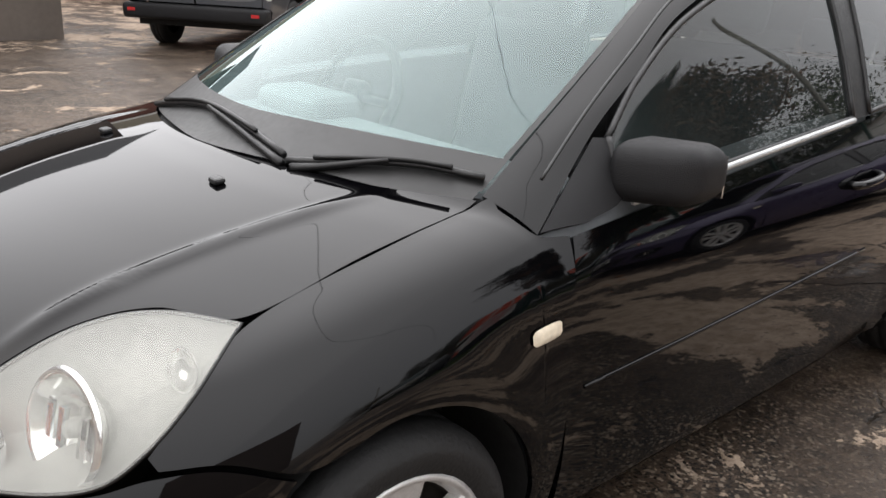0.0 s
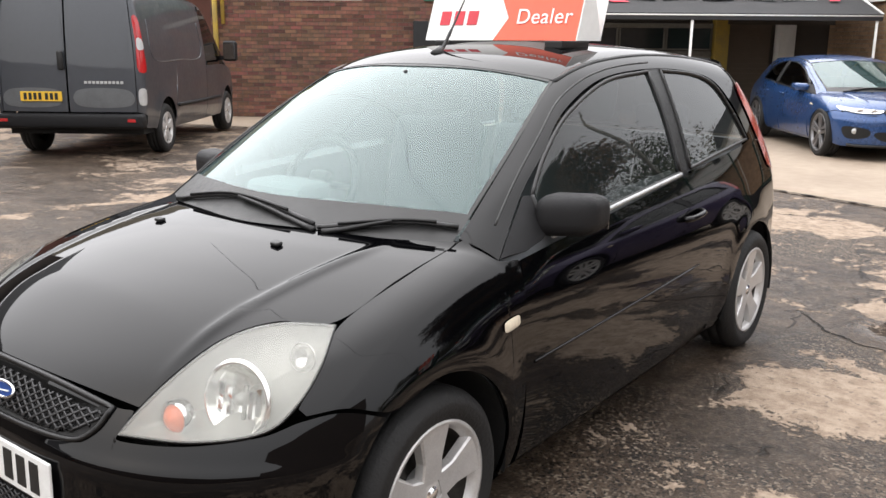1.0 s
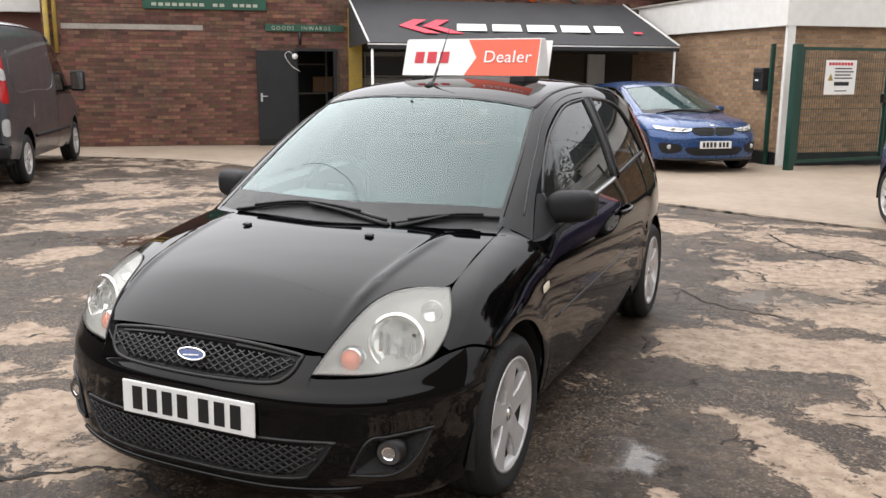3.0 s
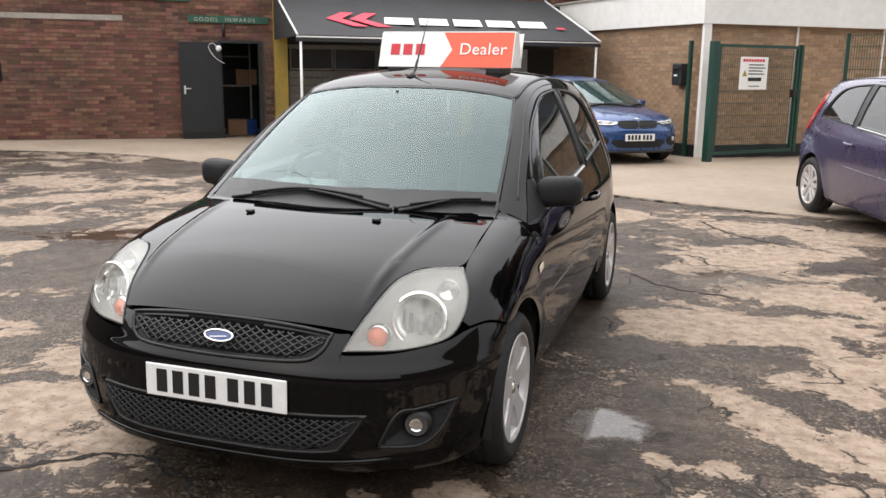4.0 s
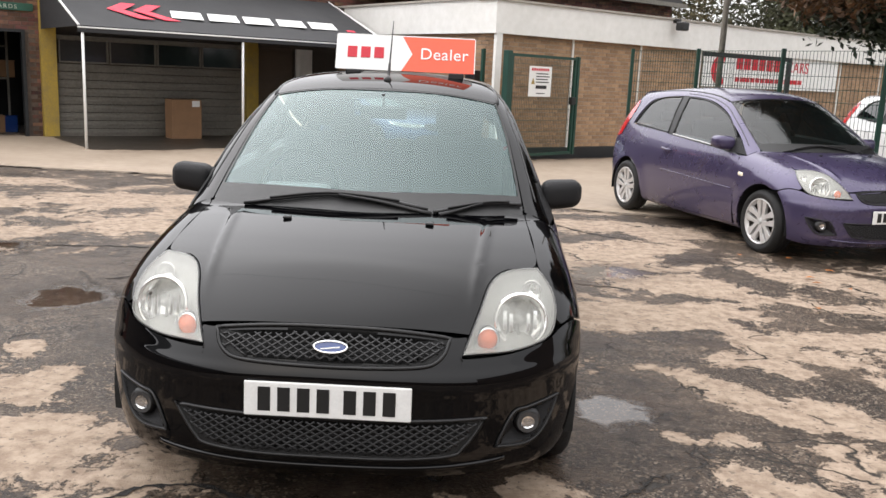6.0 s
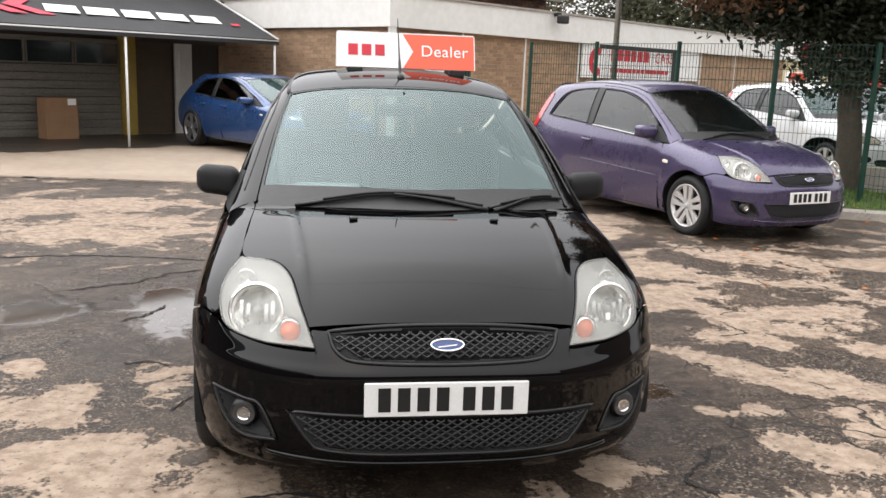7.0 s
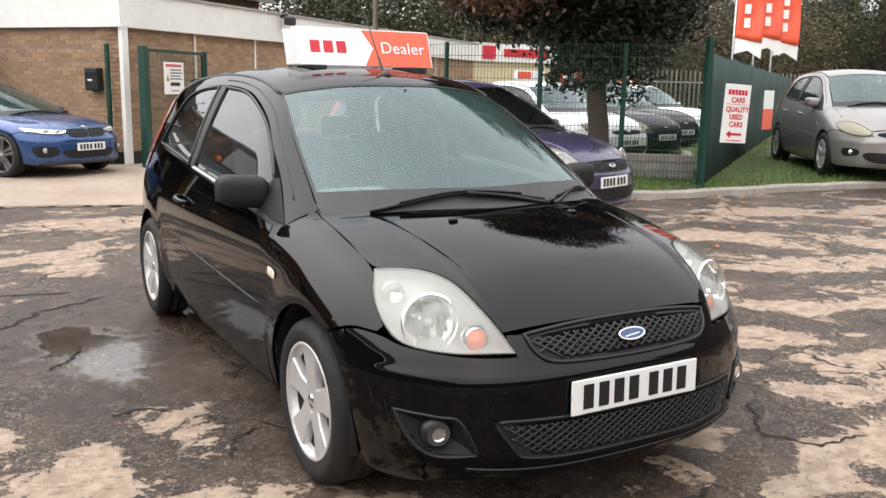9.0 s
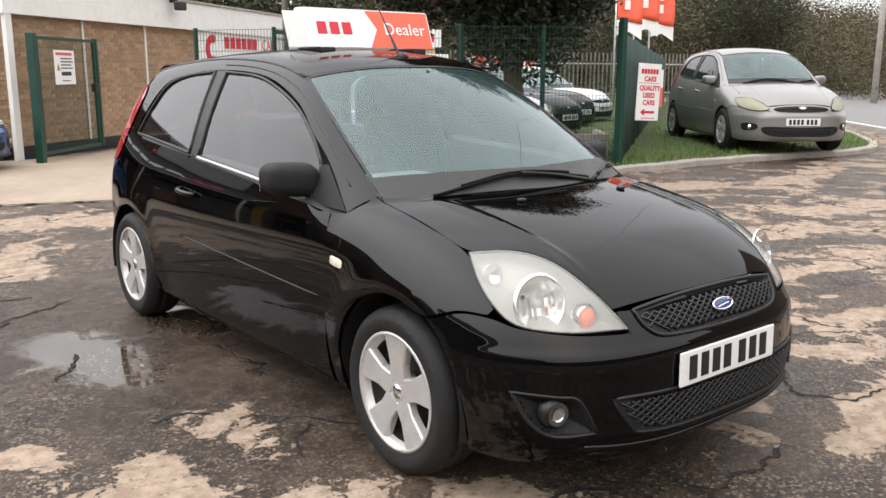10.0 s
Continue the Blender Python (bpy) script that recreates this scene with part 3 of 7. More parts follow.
def hatch(name, label, group, m, colour, warp=None, wheels=None, doors=2, face="hatch", bars=True, glass_side=None, inside=True, detail=True, trackx=0.735, screen=None):
    """A hatchback with its panels, glass, lamps, wheels and cabin; warp stretches its plan and height for other makes."""
    S = HATCH
    car = thing(name, label, "car", m, group)
    wy, wz, wx = warp or (None, None, 1.0)
    fy, fz = (spl(wy) if wy else None), (spl(wz) if wz else None)

    def put(nm, vf, material, parent=car, lab="", smooth=True):
        V = np.array(vf[0], float)
        if warp:
            V = np.stack([V[:, 0] * wx, fy(V[:, 1]), fz(V[:, 2])], 1)
        return mesh(nm, V, vf[1], material, parent, smooth, lab)

    def both(nm, vf, material, parent=car, lab="", smooth=True):
        return put(nm, vf, material, parent, lab, smooth), put(nm, mirror(vf), material, parent, lab, smooth)

    # bonnet
    hoodline = [(0.652, 1.03, 0.893), (0.659, 0.77, 0.838), (0.660, 0.535, 0.781)]
    A = hoodline + [(0.553, 0.440, 0.787), (0.492, 0.335, 0.763), (0.450, 0.19, 0.684), (0.430, 0.13, 0.639)]
    M = [(0, 0.80, 0.905), (0, 0.65, 0.885), (0, 0.47, 0.848), (0, 0.37, 0.82), (0, 0.28, 0.79), (0, 0.16, 0.74), (0, 0.087, 0.664)]
    put("bonnet", S.ruled(A, flipx(A), M, 60, 150), colour)
    if detail:
        for sx in (-1, 1):
            jet = join(box(-0.016, 0.016, -0.012, 0.012, 0, 0.012, 0.005))
            part("washer_jet", jet, TRIM, car, at=pose(sx * 0.27, 0.70, 0.884, 6, 0, 0))
    # front wings
    U = [(0.726, 0.340, 0.640), (0.722, 0.415, 0.712), (0.676, 0.530, 0.778), (0.666, 0.77, 0.836), (0.659, 1.03, 0.892), (0.70, 1.05, 0.875), (0.765, 1.08, 0.845), (0.79, 1.146, 0.838)]
    Lw = [(0.745, 0.345, 0.627), (0.80, 0.42, 0.635), (0.84, 0.520, 0.601)] + arc(0.72, 0.29, 0.338, 112, 0, 0.83) + [(0.80, 1.055, 0.20), (0.80, 1.12, 0.19)]
    both("front_wing", S.ruled(U, Lw, None, 80, 30), colour)
    # doors, with a second pair where there are four
    lo, hi = 1.152, 2.472
    cuts = [(lo, hi)] if doors == 2 else [(lo, 2.02), (2.026, 2.93)]
    belt = spl([(1.1, 0.832), (1.27, 0.858), (1.78, 0.905), (2.4, 0.945), (3.3, 0.995)])
    for k, (a, b) in enumerate(cuts):
        first = [(0.8, a, float(belt(a))), (0.83, a - 0.022 * (k == 0), 0.70), (0.83, a - 0.02 * (k == 0), 0.50), (0.8, a + 0.012, 0.195)]
        last = [(0.8, b, float(belt(b))), (0.83, b + 0.03, 0.70), (0.83, b + 0.03, 0.47), (0.8, b - 0.03, 0.195)] if b < 2.5 else [(0.8, b, float(belt(b))), (0.83, b + 0.03, 0.72), (0.83, b - 0.05, 0.56), (0.8, b - 0.20, 0.195)]
        for d, sx in zip(both("door", S.ruled(first, last, None, 26, 34), colour), (1, -1)):
            ye = b - 0.10
            hp = S.project(np.array([[0.82, ye, 0.775 + 0.02 * k]]), 0.0)[0][0]
            bar = curve([(hp[0] - 0.002, ye - 0.085, hp[2] + 0.004), (hp[0] + 0.028, ye - 0.06, hp[2] + 0.006), (hp[0] + 0.030, ye + 0.06, hp[2] + 0.014), (hp[0] - 0.002, ye + 0.085, hp[2] + 0.015)], 10)
            vf = merge(tube(bar, 0.012, 8), S.disc([(0.82, ye - 0.075, 0.775), (0.82, ye, 0.81), (0.82, ye + 0.075, 0.79), (0.82, ye, 0.75)], 0.002, n=24, rings=2))
            put("handle", vf if sx > 0 else mirror(vf), colour, d, "body-coloured pull handle")
            rail = S.edge([(0.83, a + 0.03, 0.528), (0.83, (a + b) / 2, 0.548), (0.83, b - 0.02, 0.568)], 0.005, 0.0, 20, False)
            put("rubbing_strip", rail if sx > 0 else mirror(rail), colour, d)
    # rear quarters
    q0 = cuts[-1][1] + 0.006
    if doors == 2:
        Uq = [(0.78, q0, float(belt(q0))), (0.77, 2.9, 0.974), (0.75, 3.2, 0.99), (0.72, 3.34, 1.0), (0.70, 3.5, 0.97), (0.68, 3.66, 0.93), (0.66, 3.74, 0.88)]
        Lq = [(0.80, 2.444, 0.19), (0.80, 2.85, 0.20)] + arc(3.206, 0.29, 0.335, 180, 0, 0.82) + [(0.78, 3.60, 0.22), (0.72, 3.74, 0.25)]
        put("rear_quarter", S.ruled(Uq, Lq, None, 60, 18), colour), put("rear_quarter", mirror(S.ruled(Uq, Lq, None, 60, 18)), colour)
        both("rear_quarter_edge", S.ruled([(0.78, q0, 0.948), (0.83, q0 + 0.03, 0.70), (0.83, q0 + 0.03, 0.47), (0.8, q0 - 0.03, 0.195)], [(0.78, q0 + 0.12, 0.955), (0.83, q0 + 0.14, 0.70), (0.83, q0 + 0.14, 0.47), (0.8, q0 + 0.10, 0.195)], None, 20, 5, -0.002), colour)
    else:
        Uq = [(0.77, q0, 0.976), (0.75, 3.2, 0.99), (0.72, 3.34, 1.0), (0.70, 3.5, 0.97), (0.68, 3.66, 0.93), (0.66, 3.74, 0.88)]
        Lq = [(0.80, 2.738, 0.19), (0.81, 2.86, 0.20)] + arc(3.206, 0.29, 0.335, 180, 0, 0.82) + [(0.78, 3.60, 0.22), (0.72, 3.74, 0.25)]
        both("rear_quarter", S.ruled(Uq, Lq, None, 60, 18), colour)
    both("sill", S.ruled([(0.8, 1.06, 0.188), (0.8, 2.0, 0.188), (0.8, 2.86, 0.19)], [(0.70, 1.06, 0.15), (0.70, 2.0, 0.15), (0.70, 2.86, 0.15)], None, 20, 5), colour)
    # pillars and roof
    inner = [(0.656, 1.04, 0.905), (0.615, 1.38, 1.14), (0.550, 1.74, 1.335), (0.544, 2.1, 1.405), (0.525, 2.6, 1.42), (0.515, 3.1, 1.385), (0.51, 3.42, 1.34), (0.60, 3.58, 1.12), (0.66, 3.68, 0.95)]
    outer = [(0.768, 1.082, 0.848), (0.705, 1.285, 0.997), (0.67, 1.455, 1.096), (0.622, 1.67, 1.22), (0.582, 2.02, 1.318), (0.565, 2.5, 1.343), (0.575, 2.9, 1.32), (0.605, 3.14, 1.27), (0.66, 3.27, 1.13), (0.72, 3.33, 1.0)]
    both("side_pillar", S.ruled(inner, outer, None, 80, 10), colour)
    rin = inner[2:7]
    put("roof", S.ruled([(p[0] - 0.012, p[1], p[2]) for p in rin], flipx([(p[0] - 0.012, p[1], p[2]) for p in rin]), [(0, 1.655, 1.362), (0, 2.1, 1.43), (0, 2.6, 1.44), (0, 3.1, 1.40), (0, 3.43, 1.37)], 40, 30), colour)
    both("roof_strip", S.edge(inner[2:7], 0.011, -0.005, 30, False), TRIM)
    # glass
    wa, wm = [(0.648, 1.045, 0.91), (0.608, 1.40, 1.15), (0.545, 1.735, 1.335)], [(0, 0.845, 0.93), (0, 1.25, 1.16), (0, 1.645, 1.36)]
    ws = put("windscreen", S.ruled(wa, flipx(wa), wm, 24, 30, -0.004, 0), screen or SCREEN, lab="pale green laminated windscreen")
    wa2 = [(p[0] - 0.012, p[1] - 0.006, p[2]) for p in wa]
    both("screen_border", S.ruled(wa, wa2, None, 20, 3, -0.001, 0), INK, ws)
    put("screen_header", S.ruled([(0.53, 1.72, 1.33), (0.3, 1.67, 1.35), (0, 1.635, 1.356), (-0.3, 1.67, 1.35), (-0.53, 1.72, 1.33)], [(0.533, 1.75, 1.34), (0.3, 1.695, 1.36), (0, 1.66, 1.366), (-0.3, 1.695, 1.36), (-0.533, 1.75, 1.34)], None, 30, 3, -0.001, 0), INK, ws)
    foot = [(0.650, 1.010, 0.895), (0.46, 0.915, 0.905), (0.22, 0.840, 0.912), (0, 0.805, 0.915)]
    brow = [(0.632, 1.120, 0.962), (0.45, 1.03, 0.972), (0.22, 0.955, 0.978), (0, 0.925, 0.98)]
    put("screen_footer", S.ruled(foot + flipx(foot[-2::-1]), brow + flipx(brow[-2::-1]), None, 40, 5, -0.001, 0), INK, ws)
    cb = [(0.655, 1.05, 0.90), (0.45, 0.945, 0.92), (0.2, 0.875, 0.925), (0, 0.865, 0.935), (-0.2, 0.875, 0.925), (-0.45, 0.945, 0.92), (-0.655, 1.05, 0.90)]
    put("scuttle", S.ruled(cb, [(p[0], p[1] - 0.075, p[2] - 0.02) for p in cb], None, 40, 6, -0.018), TEXTURED)
    glass_m = glass_side or SIDEGLASS
    t1, b1 = [(0.71, 1.325, 0.985), (0.67, 1.455, 1.082), (0.62, 1.69, 1.205), (0.58, 2.04, 1.302), (0.565, 2.43, 1.328)], [(0.74, 1.315, 0.870), (0.78, 1.78, 0.912), (0.77, 2.37, 0.950)]
    t2, b2 = [(0.56, 2.56, 1.328), (0.57, 2.9, 1.305), (0.60, 3.10, 1.255), (0.655, 3.215, 1.12)], [(0.77, 2.48, 0.957), (0.74, 2.9, 0.982), (0.72, 3.285, 1.005)]
    for nm, t, q in (("door_glass", t1, b1), ("quarter_glass", t2, b2)):
        for d, sx in zip(both(nm, S.ruled(t, q, None, 40, 16, -0.006, 0), glass_m), (1, -1)):
            e = merge(S.edge(t, 0.008, -0.002, 40, False), S.edge(q, 0.007, -0.001, 30, False), S.edge([t[0], q[0]], 0.008, -0.002, 10, False), S.edge([t[-1], q[-1]], 0.008, -0.002, 10, False))
            put("window_seal", e if sx > 0 else mirror(e), TRIM, d)
            if nm == "door_glass":
                c = S.edge([(0.77, 1.33, 0.866), (0.78, 1.78, 0.905), (0.77, 2.36, 0.942)], 0.008, 0.004, 24, False)
                put("waist_strip", c if sx > 0 else mirror(c), GALV if face == "hatch" else TRIM, d)
    ia, oa = curve(inner, 80), curve(outer, 80)
    both("door_frame_gap", S.edge([tuple(ia[i] * 0.38 + oa[i] * 0.62) for i in range(3, 46, 6)], 0.004, 0.0, 60, False), INK)
    both("middle_pillar", S.ruled([(0.563, 2.42, 1.34), (0.66, 2.395, 1.15), (0.77, 2.355, 0.945)], [(0.56, 2.57, 1.34), (0.66, 2.54, 1.15), (0.77, 2.49, 0.95)], None, 14, 6, -0.003), TRIM)
    both("mirror_corner", S.ruled([(0.768, 1.088, 0.85), (0.705, 1.29, 0.99)], [(0.78, 1.20, 0.85), (0.74, 1.315, 0.868), (0.715, 1.325, 0.985)], None, 14, 6, 0.001), TEXTURED)
    ta, tm = [(0.505, 3.435, 1.33), (0.58, 3.57, 1.12), (0.62, 3.68, 0.97)], [(0, 3.48, 1.355), (0, 3.64, 1.15), (0, 3.75, 0.97)]
    put("rear_glass", S.ruled(ta, flipx(ta), tm, 16, 20, -0.003, 0), SIDEGLASS)
    tb, tn = [(0.63, 3.69, 0.955), (0.70, 3.72, 0.65), (0.72, 3.72, 0.40), (0.70, 3.70, 0.24)], [(0, 3.76, 0.955), (0, 3.85, 0.65), (0, 3.85, 0.40), (0, 3.80, 0.24)]
    put("tailgate", S.ruled(tb, flipx(tb), tn, 24, 26), colour)
    put("tailgate_spoiler", S.ruled([(0.50, 3.38, 1.352), (0.25, 3.42, 1.37), (0, 3.44, 1.375), (-0.25, 3.42, 1.37), (-0.50, 3.38, 1.352)], [(0.50, 3.50, 1.33), (0.25, 3.54, 1.345), (0, 3.55, 1.35), (-0.25, 3.54, 1.345), (-0.50, 3.50, 1.33)], None, 24, 5, 0.018, 0.03), colour)
    if face != "estate":
        both("tail_lamp", S.disc([(0.60, 3.44, 1.27), (0.64, 3.40, 1.20), (0.69, 3.46, 1.0), (0.71, 3.53, 0.84), (0.68, 3.70, 0.84), (0.66, 3.66, 1.0), (0.62, 3.56, 1.18)], 0.006, n=32, rings=5), RED, lab="tall red tail lamp")
    # front bumper
    T = [(0.842, 0.512, 0.590), (0.795, 0.415, 0.624), (0.742, 0.333, 0.616), (0.69, 0.256, 0.592), (0.575, 0.155, 0.575), (0.45, 0.088, 0.572), (0.402, 0.08, 0.580), (0.424, 0.120, 0.628), (0.375, 0.103, 0.635), (0.2, 0.09, 0.650), (0, 0.084, 0.656)]
    Bm = [(0.825, 0.400, 0.42), (0.80, 0.335, 0.42), (0.74, 0.25, 0.42), (0.62, 0.145, 0.42), (0.48, 0.07, 0.42), (0.3, 0.025, 0.42), (0.15, 0.01, 0.42), (0, 0.006, 0.42)]
    Bl = [(0.80, 0.388, 0.19), (0.75, 0.28, 0.165), (0.66, 0.18, 0.155), (0.5, 0.10, 0.15), (0.3, 0.06, 0.15), (0, 0.05, 0.15)]
    gr = [(0.370, 0.103, 0.630), (0.370, 0.103, 0.630), (0.18, 0.09, 0.648), (0, 0.087, 0.652), (-0.18, 0.09, 0.648), (-0.370, 0.103, 0.630), (-0.370, 0.103, 0.630), (-0.345, 0.06, 0.578), (-0.27, 0.03, 0.553), (0, 0.016, 0.546), (0.27, 0.03, 0.553), (0.345, 0.06, 0.578)]
    lg = [(0.492, 0.075, 0.384), (0.492, 0.075, 0.384), (0.25, 0.015, 0.383), (0, 0.006, 0.383), (-0.25, 0.015, 0.383), (-0.492, 0.075, 0.384), (-0.492, 0.075, 0.384), (-0.43, 0.05, 0.295), (-0.37, 0.035, 0.262), (0, 0.008, 0.252), (0.37, 0.035, 0.262), (0.43, 0.05, 0.295)]
    fo = [(0.736, 0.250, 0.412), (0.736, 0.250, 0.412), (0.697, 0.206, 0.318), (0.64, 0.158, 0.274), (0.528, 0.088, 0.280), (0.528, 0.088, 0.280), (0.58, 0.118, 0.385), (0.635, 0.155, 0.398)]
    skin = S.ruled(T + flipx(T[-2::-1]), Bl + flipx(Bl[-2::-1]), Bm + flipx(Bm[-2::-1]), 220, 60)
    if face == "hatch":
        skin = without(skin, [gr, lg, fo, flipx(fo)])
    bump = put("front_bumper", skin, colour)
    if face == "hatch":
        g = put("upper_grille", S.disc(gr, 0.002, 0.05, n=80, rings=12, flat=0.86), DARK, bump, "black diamond-mesh radiator grille")
        put("grille_surround", S.edge(gr, 0.007, 0.003, 90), TRIM, g)
        put("grille_mesh", lattice(S, [(0.366, 0.629), (0, 0.650), (-0.366, 0.629), (-0.342, 0.584), (-0.265, 0.562), (0, 0.555), (0.265, 0.562), (0.342, 0.584)], 0.034, 0.0038, 0.004, warp), MESHGREY, g)
        bd = S.project(np.array([[0, 0.04, 0.602]]), 0.013)[0][0]
        el = [(0.052 * math.cos(a), bd[1], bd[2] + 0.0215 * math.sin(a)) for a in np.linspace(0, 2 * math.pi, 33)[:32]]
        b = put("badge", S.disc(el, 0.014, n=32, rings=3), BADGEBLUE, g, "blue oval badge with chrome rim")
        put("badge_rim", S.edge(el, 0.004, 0.014, 40), CHROME, b)
        put("badge_mark", S.ruled([(-0.03, 0.03, 0.597), (0.03, 0.03, 0.605)], [(-0.03, 0.03, 0.601), (0.03, 0.03, 0.609)], None, 10, 3, 0.0165), WHITE, b)
        g = put("lower_grille", S.disc(lg, 0.002, 0.05, n=80, rings=12, flat=0.88), DARK, bump, "black diamond-mesh lower grille")
        put("grille_surround", S.edge(lg, 0.006, 0.002, 90), TRIM, g)
        put("grille_mesh", lattice(S, [(0.48, 0.378), (-0.48, 0.378), (-0.425, 0.30), (-0.365, 0.27), (0, 0.26), (0.365, 0.27), (0.425, 0.30)], 0.036, 0.0036, 0.004, warp), MESHGREY, g)
        lipT = [(0.56, 0.115, 0.235), (0.4, 0.045, 0.222), (0.2, 0.015, 0.215), (0, 0.012, 0.213)]
        put("bumper_lip", S.edge(lipT + flipx(lipT[-2::-1]), 0.008, 0.001, 60, False), colour, bump)
        for d, sx in zip(both("fog_lamp_housing", S.disc(fo, 0.002, 0.035, rings=14, flat=0.88, power=0.7), TEXTURED, bump), (1, -1)):
            e = S.edge(fo, 0.005, 0.003)
            put("housing_edge", e if sx > 0 else mirror(e), TRIM, d)
            c = (0.634, 0.172, 0.345)
            lamp = moved(lathe([(0.0, 0.0), (0.02, 0.004), (0.036, 0.012), (0.04, 0.004), (0.046, 0.0), (0.048, -0.03)], 28, "z"), look((c[0], c[1] - 0.012, c[2]), (c[0] - 0.1, c[1] + 0.5, c[2])))
            put("fog_lamp_ring", lamp if sx > 0 else mirror(lamp), TRIM, d)
            lens = moved(lathe([(0.0, 0.008), (0.010, 0.010), (0.018, 0.008), (0.022, 0.012)], 24, "z"), look((c[0], c[1] - 0.014, c[2]), (c[0] - 0.1, c[1] + 0.5, c[2])))
            glaze = moved(lathe([(0.022, 0.010), (0.030, 0.012), (0.036, 0.012)], 24, "z"), look((c[0], c[1] - 0.014, c[2]), (c[0] - 0.1, c[1] + 0.5, c[2])))
            put("fog_lamp", lens if sx > 0 else mirror(lens), CHROME, d, "clear round fog lamp")
            put("fog_lamp_bowl", glaze if sx > 0 else mirror(glaze), DARKLAMP, d)
        # head lamps
        hl = [(0.668, 0.522, 0.777), (0.668, 0.522, 0.777), (0.562, 0.437, 0.783), (0.500, 0.337, 0.761), (0.456, 0.187, 0.681), (0.412, 0.083, 0.583), (0.412, 0.083, 0.583), (0.575, 0.160, 0.583), (0.690, 0.262, 0.600), (0.724, 0.336, 0.648), (0.718, 0.42, 0.714)]
        for d, sx in zip(both("headlamp", S.disc(hl, -0.004, 0.085, n=64, rings=16, power=0.6), LAMPGREY, car, "clouded headlamp with round reflector"), (1, -1)):
            fx = (lambda v: v) if sx > 0 else mirror
            put("lamp_cover", fx(S.disc(hl, 0.003, n=64)), CLEAR, d, "clouded plastic lamp cover")
            put("lamp_seal", fx(S.edge(hl, 0.004, -0.001, 72)), TRIM, d)
            c = S.project(np.array([[0.612, 0.270, 0.672]]), -0.036)[0][0]
            lk = look(tuple(c), (c[0] - 0.20, c[1] + 1.0, c[2] - 0.22))
            put("reflector", fx(moved(lathe([(0.0, -0.034), (0.020, -0.030), (0.048, -0.018), (0.068, 0.002), (0.081, 0.024), (0.087, 0.030), (0.094, 0.022)], 40, "z"), lk)), REFLECTOR, d, "round silvered reflector")
            vanes = [(-0.052, -0.030, 0.010), (-0.030, -0.040, 0.006), (0.030, -0.040, 0.006), (0.052, -0.030, 0.010)]
            for x, y, z in vanes:
                put("reflector_vane", fx(moved(boxes([(x - 0.006, x + 0.006, y, y + 0.062, -0.012 + 0.4 * abs(x), z + 0.004)]), lk)), CHROME, d, smooth=False)
            put("bulb_shield", fx(moved(merge(lathe([(0.0, 0.02), (0.013, 0.018), (0.016, 0.0), (0.016, -0.03)], 16, "z"), boxes([(-0.004, 0.004, -0.05, 0.03, -0.012, -0.004)])), lk)), LAMPGREY, d)
            c2 = S.project(np.array([[0.655, 0.425, 0.742]]), -0.034)[0][0]
            put("side_reflector", fx(moved(lathe([(0.0, -0.018), (0.02, -0.012), (0.034, 0.006), (0.037, 0.004)], 28, "z"), look(tuple(c2), (c2[0] - 0.2, c2[1] + 1, c2[2] - 0.2)))), REFLECTOR, d)
            c3 = S.project(np.array([[0.500, 0.160, 0.625]]), -0.030)[0][0]
            put("indicator", fx(moved(lathe([(0.0, 0.016), (0.02, 0.012), (0.033, 0.0), (0.036, -0.02)], 28, "z"), look(tuple(c3), (c3[0] - 0.2, c3[1] + 1, c3[2] - 0.1)))), ORANGE, d, "round orange indicator")
            put("indicator_rim", fx(moved(lathe([(0.036, 0.006), (0.044, 0.002), (0.046, -0.02)], 28, "z"), look(tuple(c3), (c3[0] - 0.2, c3[1] + 1, c3[2] - 0.1)))), CHROME, d)
    if face != "hatch":
        both("lamp_panel", S.disc([(0.668, 0.535, 0.778), (0.668, 0.535, 0.778), (0.555, 0.440, 0.786), (0.492, 0.337, 0.763), (0.448, 0.187, 0.683), (0.40, 0.08, 0.581), (0.40, 0.08, 0.581), (0.575, 0.152, 0.575), (0.698, 0.255, 0.592), (0.735, 0.330, 0.640), (0.725, 0.42, 0.716)], -0.001, n=48, rings=8), colour)
    if face == "estate":
        hl = [(0.755, 0.45, 0.69), (0.755, 0.45, 0.69), (0.62, 0.25, 0.705), (0.44, 0.14, 0.690), (0.31, 0.09, 0.665), (0.31, 0.09, 0.665), (0.38, 0.095, 0.605), (0.58, 0.18, 0.605), (0.73, 0.34, 0.635)]
        for d, sx in zip(both("headlamp", S.disc(hl, 0.004, n=40), CHROME, car, "slim swept-back clear headlamp"), (1, -1)):
            fx = (lambda v: v) if sx > 0 else mirror
            mid = np.mean(hl, axis=0)
            put("lamp_bowl", fx(S.disc([tuple(mid + (np.array(p) - mid) * (0.82, 0.82, 0.72)) for p in hl], 0.007, n=40)), LAMPGREY, d)
            put("lamp_brow", fx(S.edge(hl[4:], 0.006, 0.008, 30, False)), DARKLAMP, d)
            for cx, cy in ((0.44, 0.11), (0.57, 0.19)):
                c = S.project(np.array([[cx, cy, 0.645]]), 0.010)[0][0]
                put("lamp_ring", fx(moved(lathe([(0.0, 0.004), (0.020, 0.002), (0.026, 0.007), (0.034, 0.0)], 20, "z"), look(tuple(c), (c[0] - 0.15, c[1] + 1, c[2])))), CHROME, d)
